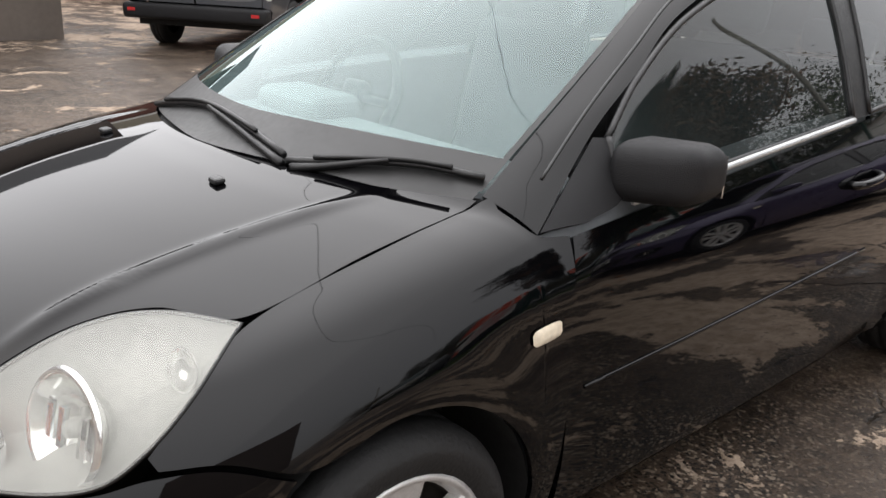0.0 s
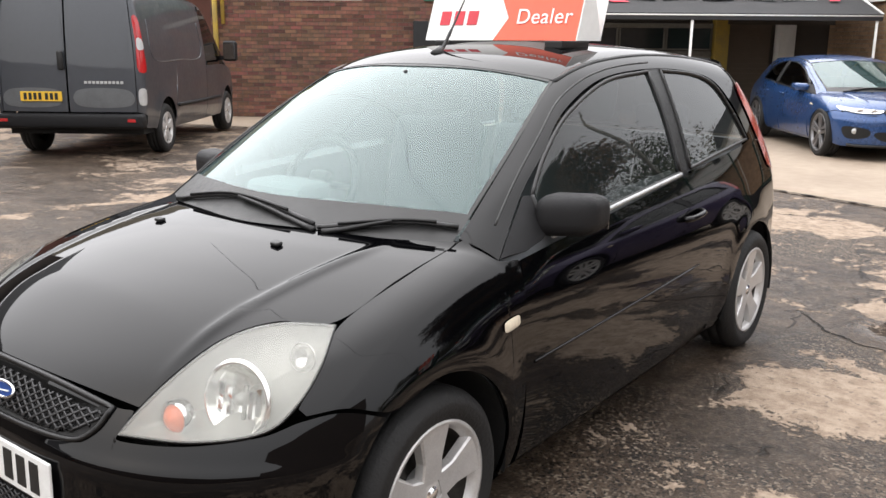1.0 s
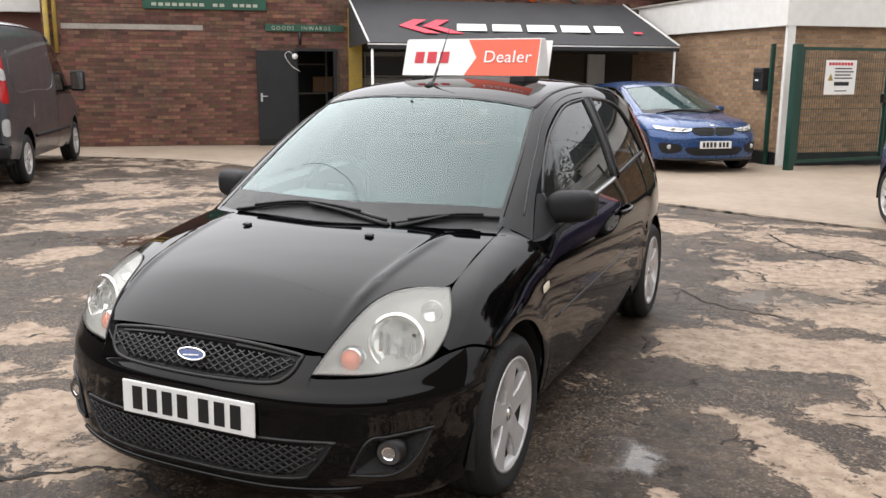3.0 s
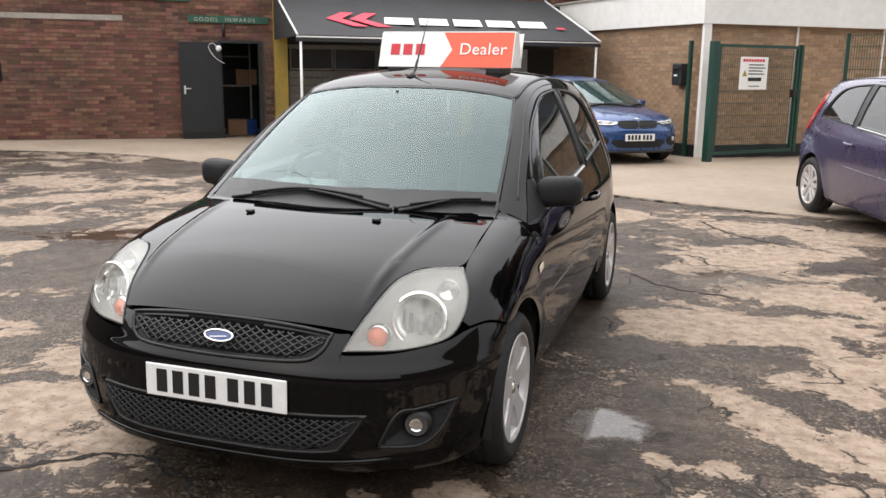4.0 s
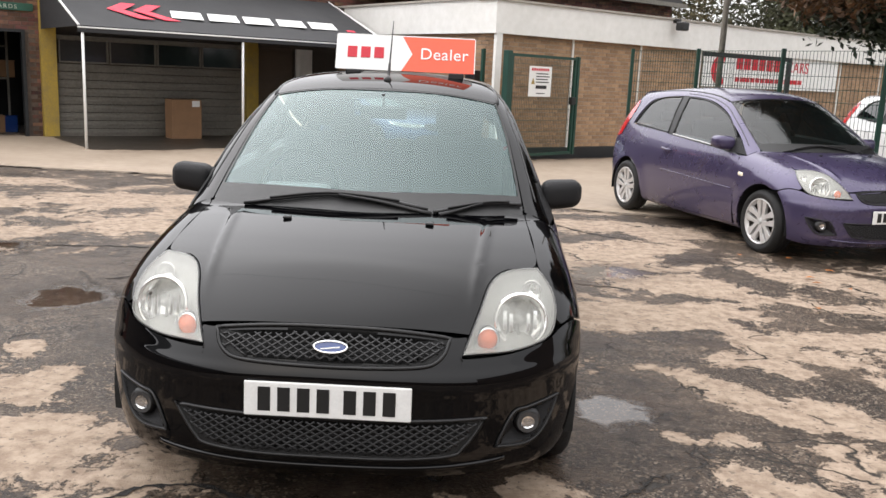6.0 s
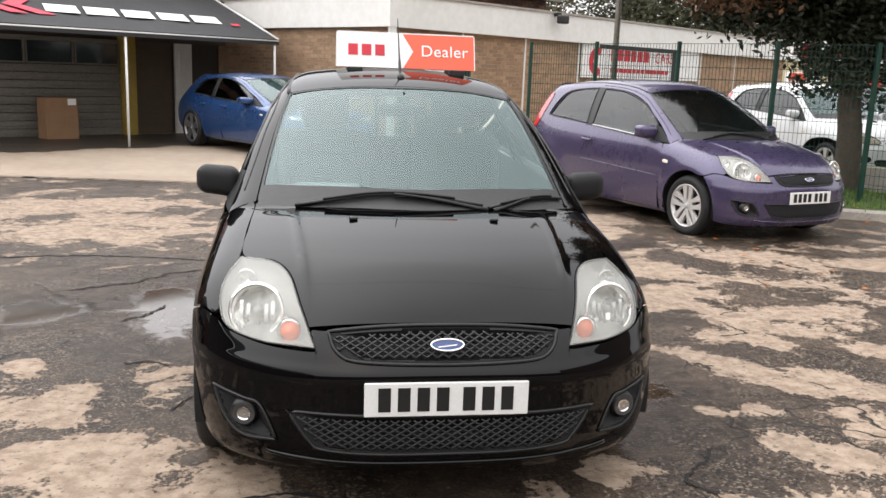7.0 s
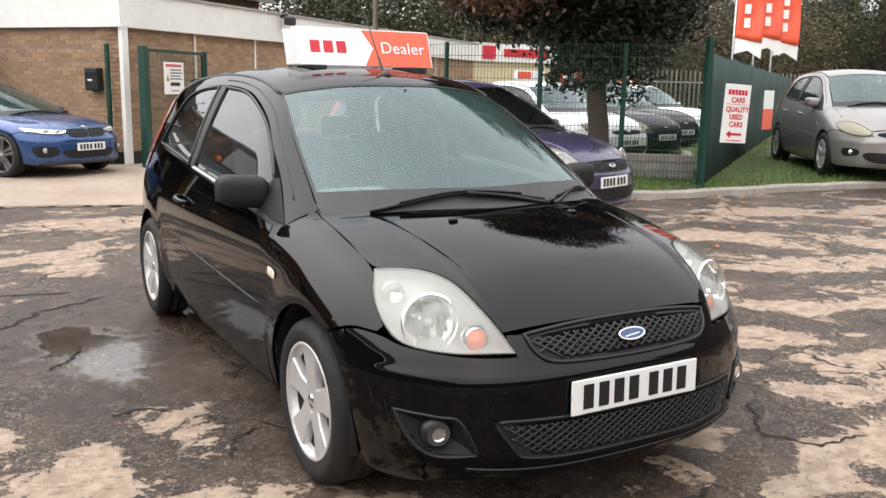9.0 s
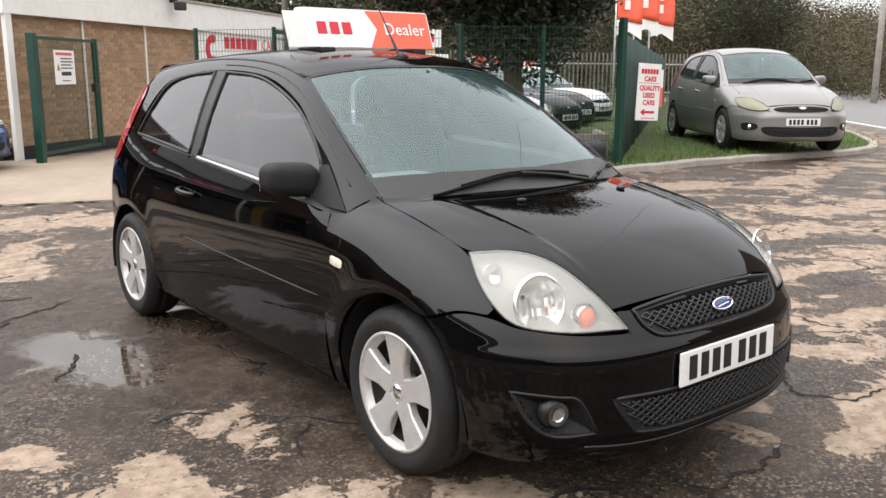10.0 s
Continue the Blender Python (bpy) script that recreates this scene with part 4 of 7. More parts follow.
        for sx in (1, -1):
            k = [(0.018, 0.07, 0.685), (0.15, 0.08, 0.692), (0.315, 0.09, 0.680), (0.290, 0.05, 0.575), (0.15, 0.04, 0.552), (0.025, 0.04, 0.558)]
            vf = S.disc(k, 0.008, n=40)
            g = put("kidney_grille", vf if sx > 0 else mirror(vf), DARK, bump, "black kidney grille")
            e = S.edge(k, 0.008, 0.008, 40)
            put("grille_frame", e if sx > 0 else mirror(e), INK, g)
        put("badge", S.disc([(0.036 * math.cos(a), 0.12, 0.735 + 0.034 * math.sin(a)) for a in np.linspace(0, 2 * math.pi, 17)[:16]], 0.008, n=16, rings=2), GALV, bump, "small round nose badge")
        put("lower_intake", S.disc([(0.42, 0.06, 0.36), (0, 0.006, 0.37), (-0.42, 0.06, 0.36), (-0.34, 0.03, 0.26), (0, 0.01, 0.25), (0.34, 0.03, 0.26)], 0.003, n=50), DARK, bump)
        for d, sx in zip(both("side_intake", S.disc([(0.74, 0.25, 0.42), (0.50, 0.08, 0.40), (0.50, 0.08, 0.30), (0.70, 0.21, 0.28)], 0.003, n=30), DARK, bump), (1, -1)):
            c = S.project(np.array([[0.63, 0.15, 0.37]]), 0.006)[0][0]
            vf = moved(lathe([(0.0, 0.006), (0.03, 0.004), (0.036, 0.0)], 18, "z"), look(tuple(c), (c[0] - 0.2, c[1] + 1, c[2])))
            put("fog_lamp", vf if sx > 0 else mirror(vf), GALV, d)
        put("front_splitter", S.edge([(0.70, 0.20, 0.19), (0.4, 0.055, 0.185), (0, 0.03, 0.185), (-0.4, 0.055, 0.185), (-0.70, 0.20, 0.19)], 0.02, 0.004, 40, False), TRIM, bump)
    elif face == "mpv":
        hl = [(0.74, 0.46, 0.715), (0.74, 0.46, 0.715), (0.60, 0.33, 0.735), (0.47, 0.17, 0.66), (0.43, 0.10, 0.60), (0.55, 0.14, 0.575), (0.68, 0.25, 0.60), (0.74, 0.36, 0.65)]
        for d, sx in zip(both("headlamp", S.disc(hl, 0.003, n=40), LAMPGREY, car, "large clear headlamp"), (1, -1)):
            fx = (lambda v: v) if sx > 0 else mirror
            put("lamp_cover", fx(S.disc(hl, 0.012, n=40)), YELLOWED, d, "yellowed plastic lamp cover")
            put("lamp_seal", fx(S.edge(hl, 0.006, 0.006, 44)), TRIM, d)
        put("upper_grille", S.disc([(0.36, 0.085, 0.615), (0, 0.07, 0.635), (-0.36, 0.085, 0.615), (-0.30, 0.05, 0.565), (0, 0.03, 0.555), (0.30, 0.05, 0.565)], 0.004, n=50), DARK, bump)
        put("grille_bar", S.edge([(0.34, 0.07, 0.60), (0, 0.05, 0.615), (-0.34, 0.07, 0.60)], 0.008, 0.006, 30, False), TRIM, bump)
        put("badge", S.disc([(0.05 * math.cos(a), 0.06, 0.607 + 0.02 * math.sin(a)) for a in np.linspace(0, 2 * math.pi, 21)[:20]], 0.016, n=20, rings=2), GALV, bump)
        lg = [(0.50, 0.08, 0.36), (0, 0.006, 0.355), (-0.50, 0.08, 0.36), (-0.44, 0.05, 0.25), (0, 0.012, 0.235), (0.44, 0.05, 0.25)]
        g = put("lower_grille", S.disc(lg, 0.003, n=50), DARK, bump)
        for z in (0.265, 0.295, 0.325):
            put("grille_slat", S.edge([(0.44, 0.06, z), (0, 0.01, z - 0.008), (-0.44, 0.06, z)], 0.006, 0.005, 24, False), TRIM, g)
        for d, sx in zip(both("fog_lamp_housing", S.disc([(0.72, 0.235, 0.40), (0.58, 0.13, 0.40), (0.57, 0.12, 0.33), (0.70, 0.22, 0.31)], 0.003, n=28), TEXTURED, bump), (1, -1)):
            c = S.project(np.array([[0.645, 0.165, 0.36]]), 0.006)[0][0]
            vf = moved(lathe([(0.0, 0.006), (0.025, 0.004), (0.03, 0.0)], 18, "z"), look(tuple(c), (c[0] - 0.2, c[1] + 1, c[2])))
            put("fog_lamp", vf if sx > 0 else mirror(vf), CHROME, d)
    py, pz = (0.0, 0.4395) if not warp else (float(fy(-0.008)), float(fz(0.44 if face == "hatch" else (0.405 if face == "estate" else 0.43))))
    plate(car, pose(0, py, pz, -1.5, 0, 0))
    # side repeaters, mirrors, aerial
    rp = [(0.82, 1.015, 0.672), (0.82, 1.022, 0.688), (0.82, 1.085, 0.694), (0.82, 1.094, 0.680), (0.82, 1.087, 0.664), (0.82, 1.024, 0.658)]
    both("side_repeater", S.disc(rp, 0.004, -0.004, n=24, rings=3), REPEATER, lab="small clear side repeater")
    for sx in (1, -1):
        bm = box(0.740, 0.928, 1.285, 1.42, 0.872, 0.998, 0.042, 4)
        for v in bm.verts:
            k = (v.co.x - 0.735) / 0.2
            v.co.z = 0.935 + (v.co.z - 0.935) * (0.92 + 0.12 * math.sin(math.pi * min(1, k * 0.9 + 0.1)) - 0.18 * max(0, k - 0.6))
            v.co.y += 0.05 * k * k
            v.co.z += 0.012 * k
            v.co.x *= sx
        V = [tuple(v.co) for v in bm.verts]
        bm.verts.index_update()
        F = [tuple(v.index for v in fc.verts) for fc in bm.faces]
        bm.free()
        mo = put("door_mirror", (V, F if sx > 0 else [q[::-1] for q in F]), TEXTURED if face == "hatch" and bars else colour, car, "grained black plastic door mirror" if bars else "")
        st = tube(curve([(0.715, 1.285, 0.895), (0.745, 1.30, 0.905), (0.79, 1.34, 0.915)], 8), 0.024, 10, taper=np.linspace(1.25, 0.8, 8))
        put("mirror_foot", st if sx > 0 else mirror(st), TEXTURED, mo)
        gl = boxes([(sx * 0.76, sx * 0.92, 1.442, 1.446, 0.895, 0.980)])
        put("mirror_glass", gl, CHROME, mo, smooth=False)
    if detail and face == "hatch":
        rod = put("aerial", merge(tube(curve([(0, 1.80, 1.398), (0, 1.86, 1.47), (0, 2.03, 1.70)], 16), 0.0045, 6, taper=np.concatenate([np.full(5, 1.6), np.linspace(1, 0.45, 11)])), tube([(0, 1.775, 1.392), (0, 1.80, 1.41), (0, 1.815, 1.425)], 0.02, 8, taper=[1.2, 0.9, 0.4])), TRIM)
    # wipers
    if detail:
        for path, arm in ((([0.278, 0.855, 0.908], [0.39, 0.922, 0.923], [0.51, 1.0, 0.931], [0.634, 1.066, 0.922]), ([0.30, 0.848, 0.900], [0.47, 0.965, 0.935])), (([-0.49, 0.93, 0.897], [-0.333, 0.907, 0.927], [-0.144, 0.90, 0.95], [0.046, 0.88, 0.943], [0.254, 0.862, 0.916]), ([0.27, 0.845, 0.902], [-0.10, 0.888, 0.945]))):
            P, _ = S.project(curve(path, 14), 0.008)
            w = put("wiper", merge(tube(P, 0.008, 6), tube(S.project(P, 0.019)[0][2:-2], 0.006, 5)), TRIM, lab="black wiper blade")
            Q, _ = S.project(curve([arm[0], tuple((np.array(arm[0]) + np.array(arm[1])) / 2), arm[1]], 10), np.linspace(0.002, 0.018, 10))
            put("wiper_arm", tube(Q, 0.008, 6, taper=np.linspace(1.3, 0.7, 10)), TRIM, w)
    # wheels
    wk = wheels or {}
    R = wk.get("radius", 0.288)
    for y in (0.72, 3.206):
        yy = float(fy(y)) if warp else y
        for sx in (1, -1):
            wheel(car, pose(sx * trackx * wx, yy, R, 0, 0, 0 if sx > 0 else 180), **wk)
            wl = merge(moved(lathe([(0.0, -0.28), (0.345, -0.28), (0.345, 0.02), (0.34, 0.06)], 30), pose(sx * 0.76, y, 0.29, 0, 0, 0 if sx > 0 else 180)))
            put("wheel_arch_liner", (wl[0], [q for q in wl[1] if min(wl[0][i][2] for i in q) > 0.21]), DARK)
    # cabin and underbody
    put("underbody", boxes([(-0.50, 0.50, 0.32, 3.75, 0.17, 0.24), (-0.74, 0.74, 1.12, 2.82, 0.17, 0.26), (-0.50, 0.50, 0.15, 0.95, 0.24, 0.56), (-0.62, 0.62, 0.95, 1.0, 0.24, 0.84), (-0.60, 0.60, 3.62, 3.70, 0.2, 0.9)]), DARK, smooth=False)
    both("door_lining", S.ruled([(0.8, 1.1, 0.890), (0.8, 1.8, 0.960), (0.8, 2.5, 0.995), (0.75, 3.3, 1.015)], [(0.8, 1.1, 0.3), (0.8, 1.8, 0.3), (0.8, 2.5, 0.3), (0.75, 3.3, 0.65)], None, 24, 8, -0.032, 0), DASH)
    put("roof_lining", S.ruled([(0.50, 1.78, 1.33), (0.50, 2.6, 1.40), (0.49, 3.38, 1.33)], [(-0.50, 1.78, 1.33), (-0.50, 2.6, 1.40), (-0.49, 3.38, 1.33)], [(0, 1.70, 1.36), (0, 2.6, 1.43), (0, 3.4, 1.36)], 14, 12, -0.03, 0), PALETRIM)
    both("pillar_lining", S.ruled([(0.66, 1.13, 0.93), (0.60, 1.42, 1.12), (0.54, 1.76, 1.31)], [(0.69, 1.20, 0.93), (0.63, 1.48, 1.12), (0.57, 1.80, 1.30)], None, 12, 4, -0.03, 0), PALETRIM)
    if inside:
        d = part("dashboard", box(-0.62, 0.62, 1.0, 1.42, 0.62, 0.875, 0.05, 3), DASH, car) if not warp else None
        if d:
            part("instrument_cowl", box(-0.52, -0.20, 1.24, 1.42, 0.84, 0.935, 0.04, 3), DASH, d)
            part("centre_console", box(-0.13, 0.13, 1.3, 1.9, 0.3, 0.62, 0.04, 2), DASH, d)
            sw = part("steering_wheel", join(box(-0.05, 0.05, -0.03, 0.02, -0.05, 0.05, 0.02)), TEXTURED, car, at=pose(-0.36, 1.50, 0.90, -24, 0, 0))
            ring = [(0.18 * math.cos(a), 0, 0.18 * math.sin(a)) for a in np.linspace(0, 2 * math.pi, 37)[:36]]
            mesh("wheel_rim", *merge(tube(ring, 0.016, 8, True), tube([(-0.17, 0, 0), (0.17, 0, 0)], 0.014, 6), tube([(0, 0, 0), (0, 0, -0.17)], 0.014, 6)), TEXTURED, sw)
            im = part("rear_view_mirror", box(-0.11, 0.11, -0.012, 0.012, -0.03, 0.03, 0.01), TRIM, car, at=pose(0, 1.62, 1.255, 10, 0, 0))
            mesh("mirror_stalk", *tube([(0, 0, 0.02), (0, -0.01, 0.09)], 0.008, 6), TRIM, im)
            for sx in (-0.36, 0.36):
                s = part("front_seat", box(-0.25, 0.25, -0.02, 0.10, 0.0, 0.62, 0.06, 3), CLOTH, car, "grey cloth front seat", True, pose(sx, 2.10, 0.52, -14, 0, 0))
                part("seat_cushion", box(-0.25, 0.25, -0.50, 0.05, -0.20, -0.02, 0.06, 3), CLOTH, s, "", True)
                part("headrest", box(-0.13, 0.13, 0.0, 0.09, 0.65, 0.83, 0.04, 3), CLOTH, s, "", True)
            b = part("rear_seat", box(-0.60, 0.60, 3.05, 3.17, 0.5, 1.02, 0.05, 3), CLOTH, car, "grey cloth rear bench", True)
            part("seat_cushion", box(-0.60, 0.60, 2.6, 3.08, 0.42, 0.56, 0.05, 3), CLOTH, b, "", True)
            for sx in (-0.35, 0.35):
                part("headrest", box(sx - 0.13, sx + 0.13, 3.08, 3.16, 1.04, 1.16, 0.035, 3), CLOTH, b, "", True)
    if inside and warp:
        put("dashboard", boxes([(-0.62, 0.62, 1.0, 1.42, 0.62, 0.87)]), DASH, smooth=False)
        for sx in (-0.36, 0.36):
            put("front_seat", boxes([(sx - 0.24, sx + 0.24, 2.1, 2.22, 0.5, 1.08), (sx - 0.12, sx + 0.12, 2.16, 2.25, 1.1, 1.26)]), CLOTH, smooth=False)
        put("rear_seat", boxes([(-0.60, 0.60, 3.05, 3.17, 0.5, 1.04)]), CLOTH, smooth=False)
    return car


REPEATER = mat("clear repeater lens", (0.72, 0.64, 0.50), 0.2, coat=1.0)


def heading(x, y, dx, dy, z=0.0):
    """A vehicle's pose: its nose at (x, y), facing along (dx, dy)."""
    return Matrix.Translation((x, y, z)) @ Matrix.Rotation(math.atan2(dx, -dy), 4, "Z")


# ---------------------------------------------------------------- ground
def ground_z(x, y):
    return -min(0.12, 0.009 * max(0.0, y - 4 - 0.3 * max(0.0, x)))


def yard_material():
    m = bpy.data.materials.new("broken wet yard surface")
    m.use_nodes = True
    N, L = m.node_tree.nodes, m.node_tree.links
    b = N["Principled BSDF"]
    co = N.new("ShaderNodeTexCoord").outputs["Object"]

    def noise_at(scale, detail=6, rough=0.55, distort=0.0, shift=(0, 0, 0)):
        mp = N.new("ShaderNodeMapping")
        mp.inputs["Location"].default_value = shift
        L.new(co, mp.inputs["Vector"])
        n = N.new("ShaderNodeTexNoise")
        n.inputs["Scale"].default_value, n.inputs["Detail"].default_value, n.inputs["Roughness"].default_value, n.inputs["Distortion"].default_value = scale, detail, rough, distort
        L.new(mp.outputs[0], n.inputs["Vector"])
        return n.outputs[0]

    def math2(op, a, c):
        q = N.new("ShaderNodeMath")
        q.operation = op
        for i, v in enumerate((a, c)):
            if isinstance(v, (int, float)):
                q.inputs[i].default_value = v
            else:
                L.new(v, q.inputs[i])
        return q.outputs[0]

    def step(v, lo, hi):
        r = N.new("ShaderNodeMapRange")
        r.interpolation_type = "SMOOTHSTEP"
        r.inputs["From Min"].default_value, r.inputs["From Max"].default_value = lo, hi
        L.new(v, r.inputs["Value"])
        return r.outputs[0]

    def blend(f, a, c):
        x = N.new("ShaderNodeMixRGB")
        L.new(f, x.inputs[0])
        for i, v in ((1, a), (2, c)):
            if isinstance(v, tuple):
                x.inputs[i].default_value = (*v, 1)
            else:
                L.new(v, x.inputs[i])
        return x.outputs[0]

    at = N.new("ShaderNodeAttribute")
    at.attribute_name = "worn"
    worn = at.outputs["Fac"]
    broad = noise_at(1.7, 12, 0.62, 0.8)
    small = noise_at(7.0, 10, 0.75, 0.9, (5, 2, 0))
    crumb = noise_at(34, 5, 0.7, 0.3, (3, 6, 0))
    grit = noise_at(80, 4, 0.75)
    peb = N.new("ShaderNodeTexVoronoi")
    peb.inputs["Scale"].default_value = 105
    L.new(co, peb.inputs["Vector"])
    sep = N.new("ShaderNodeSeparateColor")
    L.new(peb.outputs["Color"], sep.inputs[0])
    stone, gravelly = sep.outputs[0], math2("MAXIMUM", step(noise_at(1.3, 8, 0.65, 0.4, (2, 4, 0)), 0.40, 0.56), 0.45)
    mid = noise_at(11, 6, 0.7, 0.0, (1, 7, 0))
    v = math2("ADD", math2("ADD", math2("MULTIPLY", broad, 0.72), math2("ADD", math2("MULTIPLY", small, 0.42), math2("MULTIPLY", crumb, 0.18))), math2("MULTIPLY", worn, 0.35))
    pale = step(v, 0.672, 0.690)
    pale_c = blend(step(mid, 0.35, 0.65), (0.2508, 0.1866, 0.1364), (0.4004, 0.3150, 0.2394))
    dark_c = blend(step(math2("ADD", math2("MULTIPLY", mid, 0.5), math2("MULTIPLY", grit, 0.5)), 0.38, 0.62), (0.0211, 0.0150, 0.0110), (0.0862, 0.0629, 0.0462))
    soil = blend(step(noise_at(1.5, 8, 0.6, 0.5, (7, 3, 0)), 0.40, 0.60), dark_c, blend(step(mid, 0.3, 0.7), (0.0528, 0.0374, 0.0268), (0.1276, 0.0933, 0.0678)))
    soil = blend(math2("MULTIPLY", gravelly, step(stone, 0.84, 0.87)), soil, (0.2112, 0.1716, 0.1320))
    soil = blend(math2("MULTIPLY", gravelly, step(stone, 0.26, 0.22)), soil, (0.018, 0.0155, 0.0135))
    specks = math2("MULTIPLY", step(noise_at(26, 4, 0.6, 0.2, (4, 4, 0)), 0.60, 0.63), 0.75)
    pale_c = blend(specks, pale_c, (0.15, 0.12, 0.095))
    col = blend(pale, soil, pale_c)
    # cracks run through the pale topping
    vor = N.new("ShaderNodeTexVoronoi")
    vor.feature = "DISTANCE_TO_EDGE"
    vor.inputs["Scale"].default_value = 0.55
    warpv = N.new("ShaderNodeVectorMath")
    warpv.operation = "ADD"
    nz = N.new("ShaderNodeTexNoise")
    nz.inputs["Scale"].default_value, nz.inputs["Detail"].default_value = 2.2, 9
    L.new(co, nz.inputs["Vector"])
    L.new(co, warpv.inputs[0]), L.new(nz.outputs["Color"], warpv.inputs[1])
    L.new(warpv.outputs[0], vor.inputs["Vector"])
    line = step(vor.outputs["Distance"], 0.011, 0.002)
    crack = math2("MULTIPLY", line, step(noise_at(1.6, 4, 0.5, 0, (9, 9, 0)), 0.50, 0.55))
    col = blend(crack, col, (0.03, 0.026, 0.022))
    # standing water
    wet_n = math2("ADD", math2("MULTIPLY", noise_at(0.8, 5, 0.5, 0.3, (3, 11, 0)), 0.50), math2("MULTIPLY", noise_at(4.0, 8, 0.65, 0.6, (8, 1, 0)), 0.50))
    wv = math2("SUBTRACT", wet_n, math2("MULTIPLY", pale, 0.10))
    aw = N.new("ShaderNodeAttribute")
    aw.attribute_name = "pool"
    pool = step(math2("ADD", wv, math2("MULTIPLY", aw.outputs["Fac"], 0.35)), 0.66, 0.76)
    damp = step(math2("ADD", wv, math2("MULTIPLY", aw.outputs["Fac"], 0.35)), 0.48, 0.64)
    # damp darkens the colour, the car's shade on the ground included
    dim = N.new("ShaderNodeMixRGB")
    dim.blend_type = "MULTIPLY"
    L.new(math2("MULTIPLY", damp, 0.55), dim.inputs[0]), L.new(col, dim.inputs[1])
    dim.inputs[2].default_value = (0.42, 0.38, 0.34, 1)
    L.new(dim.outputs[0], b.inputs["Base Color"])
    rough = math2("SUBTRACT", math2("ADD", 0.50, math2("MULTIPLY", pale, 0.25)), math2("MULTIPLY", damp, 0.22))
    L.new(math2("ADD", 0.22, math2("MULTIPLY", pool, 0.35)), b.inputs["Specular IOR Level"])
    rough = math2("MAXIMUM", math2("SUBTRACT", rough, math2("MULTIPLY", pool, 0.6)), 0.06)
    L.new(rough, b.inputs["Roughness"])
    hgt = math2("ADD", math2("ADD", math2("MULTIPLY", pale, 0.5), math2("ADD", math2("MULTIPLY", grit, 0.55), math2("MULTIPLY", math2("MULTIPLY", gravelly, stone), 0.5))), math2("SUBTRACT", math2("MULTIPLY", mid, 0.5), math2("MULTIPLY", crack, 1.0)))
    bn = N.new("ShaderNodeBump")
    bn.inputs["Distance"].default_value = 0.012
    L.new(math2("SUBTRACT", 0.75, math2("MULTIPLY", pool, 0.75)), bn.inputs["Strength"])
    L.new(hgt, bn.inputs["Height"]), L.new(bn.outputs[0], b.inputs["Normal"])
    return m


YARD = yard_material()


def axis_steps(near, fine, far):
    a = list(np.arange(-near, near + fine / 2, fine))
    s, q = fine, near
    while q < far:
        s *= 1.45
        q += s
        a.append(q), a.insert(0, -q)
    return np.array(a)


gx, gy = axis_steps(8.5, 0.06, 600) + 0.5, axis_steps(8.5, 0.06, 600) + 3.0
GV = [(x, y, ground_z(x, y)) for y in gy for x in gx]
n_gx = len(gx)
GF = [(i * n_gx + j, i * n_gx + j + 1, (i + 1) * n_gx + j + 1, (i + 1) * n_gx + j) for i in range(len(gy) - 1) for j in range(n_gx - 1)]
ground = mesh("ground", GV, GF, YARD)
tagged(ground, "broken wet asphalt yard with pale worn patches and puddles", "ground", kind="structure")


# pale worn patches of the topping: middle x, y, half length, half width, turn
WORN_NEAR = [(1.46, 2.79, 0.48, 0.36, 0.36), (2.10, 3.70, 0.45, 0.23, -0.37), (2.10, 3.04, 0.25, 0.11, -0.72), (2.23, 2.40, 0.18, 0.08, -0.5), (2.03, 1.95, 0.28, 0.15, -0.44), (1.63, 1.59, 0.34, 0.12, -0.83), (1.91, 1.13, 0.16, 0.09, -0.86), (1.34, 0.89, 0.13, 0.06, -0.83), (1.58, 0.91, 0.09, 0.06, -0.63), (1.92, 0.84, 0.18, 0.08, 0.16), (1.15, 2.21, 0.08, 0.05, -0.24), (1.76, 4.89, 0.9, 0.36, 0.64), (2.29, 2.15, 0.34, 0.15, -0.68), (3.29, 4.16, 0.55, 0.25, -0.45), (2.75, 2.5, 0.45, 0.14, 0.14), (2.19, 1.17, 0.25, 0.12, -1.12), (1.59, 0.46, 0.24, 0.14, -0.5)]
WORN_FRONT = [(0.69, 0.35, 0.22, 0.13, 0.32), (2.16, 0.66, 0.5, 0.10, 0.04), (0.36, 0.17, 0.31, 0.17, -0.14), (0.66, -0.13, 0.2, 0.11, -0.14), (1.2, 0.0, 0.3, 0.14, 0.1), (2.1, 0.1, 0.35, 0.12, -0.2), (3.1, 1.5, 0.5, 0.16, -0.3), (3.3, 0.7, 0.45, 0.15, 0.1), (4.2, 2.4, 0.7, 0.22, -0.2), (4.6, 3.7, 0.6, 0.25, -0.3), (6.36, 4.7, 0.6, 0.3, -0.26), (6.2, 2.6, 0.8, 0.25, -0.2), (7.8, 4.2, 0.8, 0.2, 0.0), (9.5, 4.6, 0.9, 0.25, 0.1)]
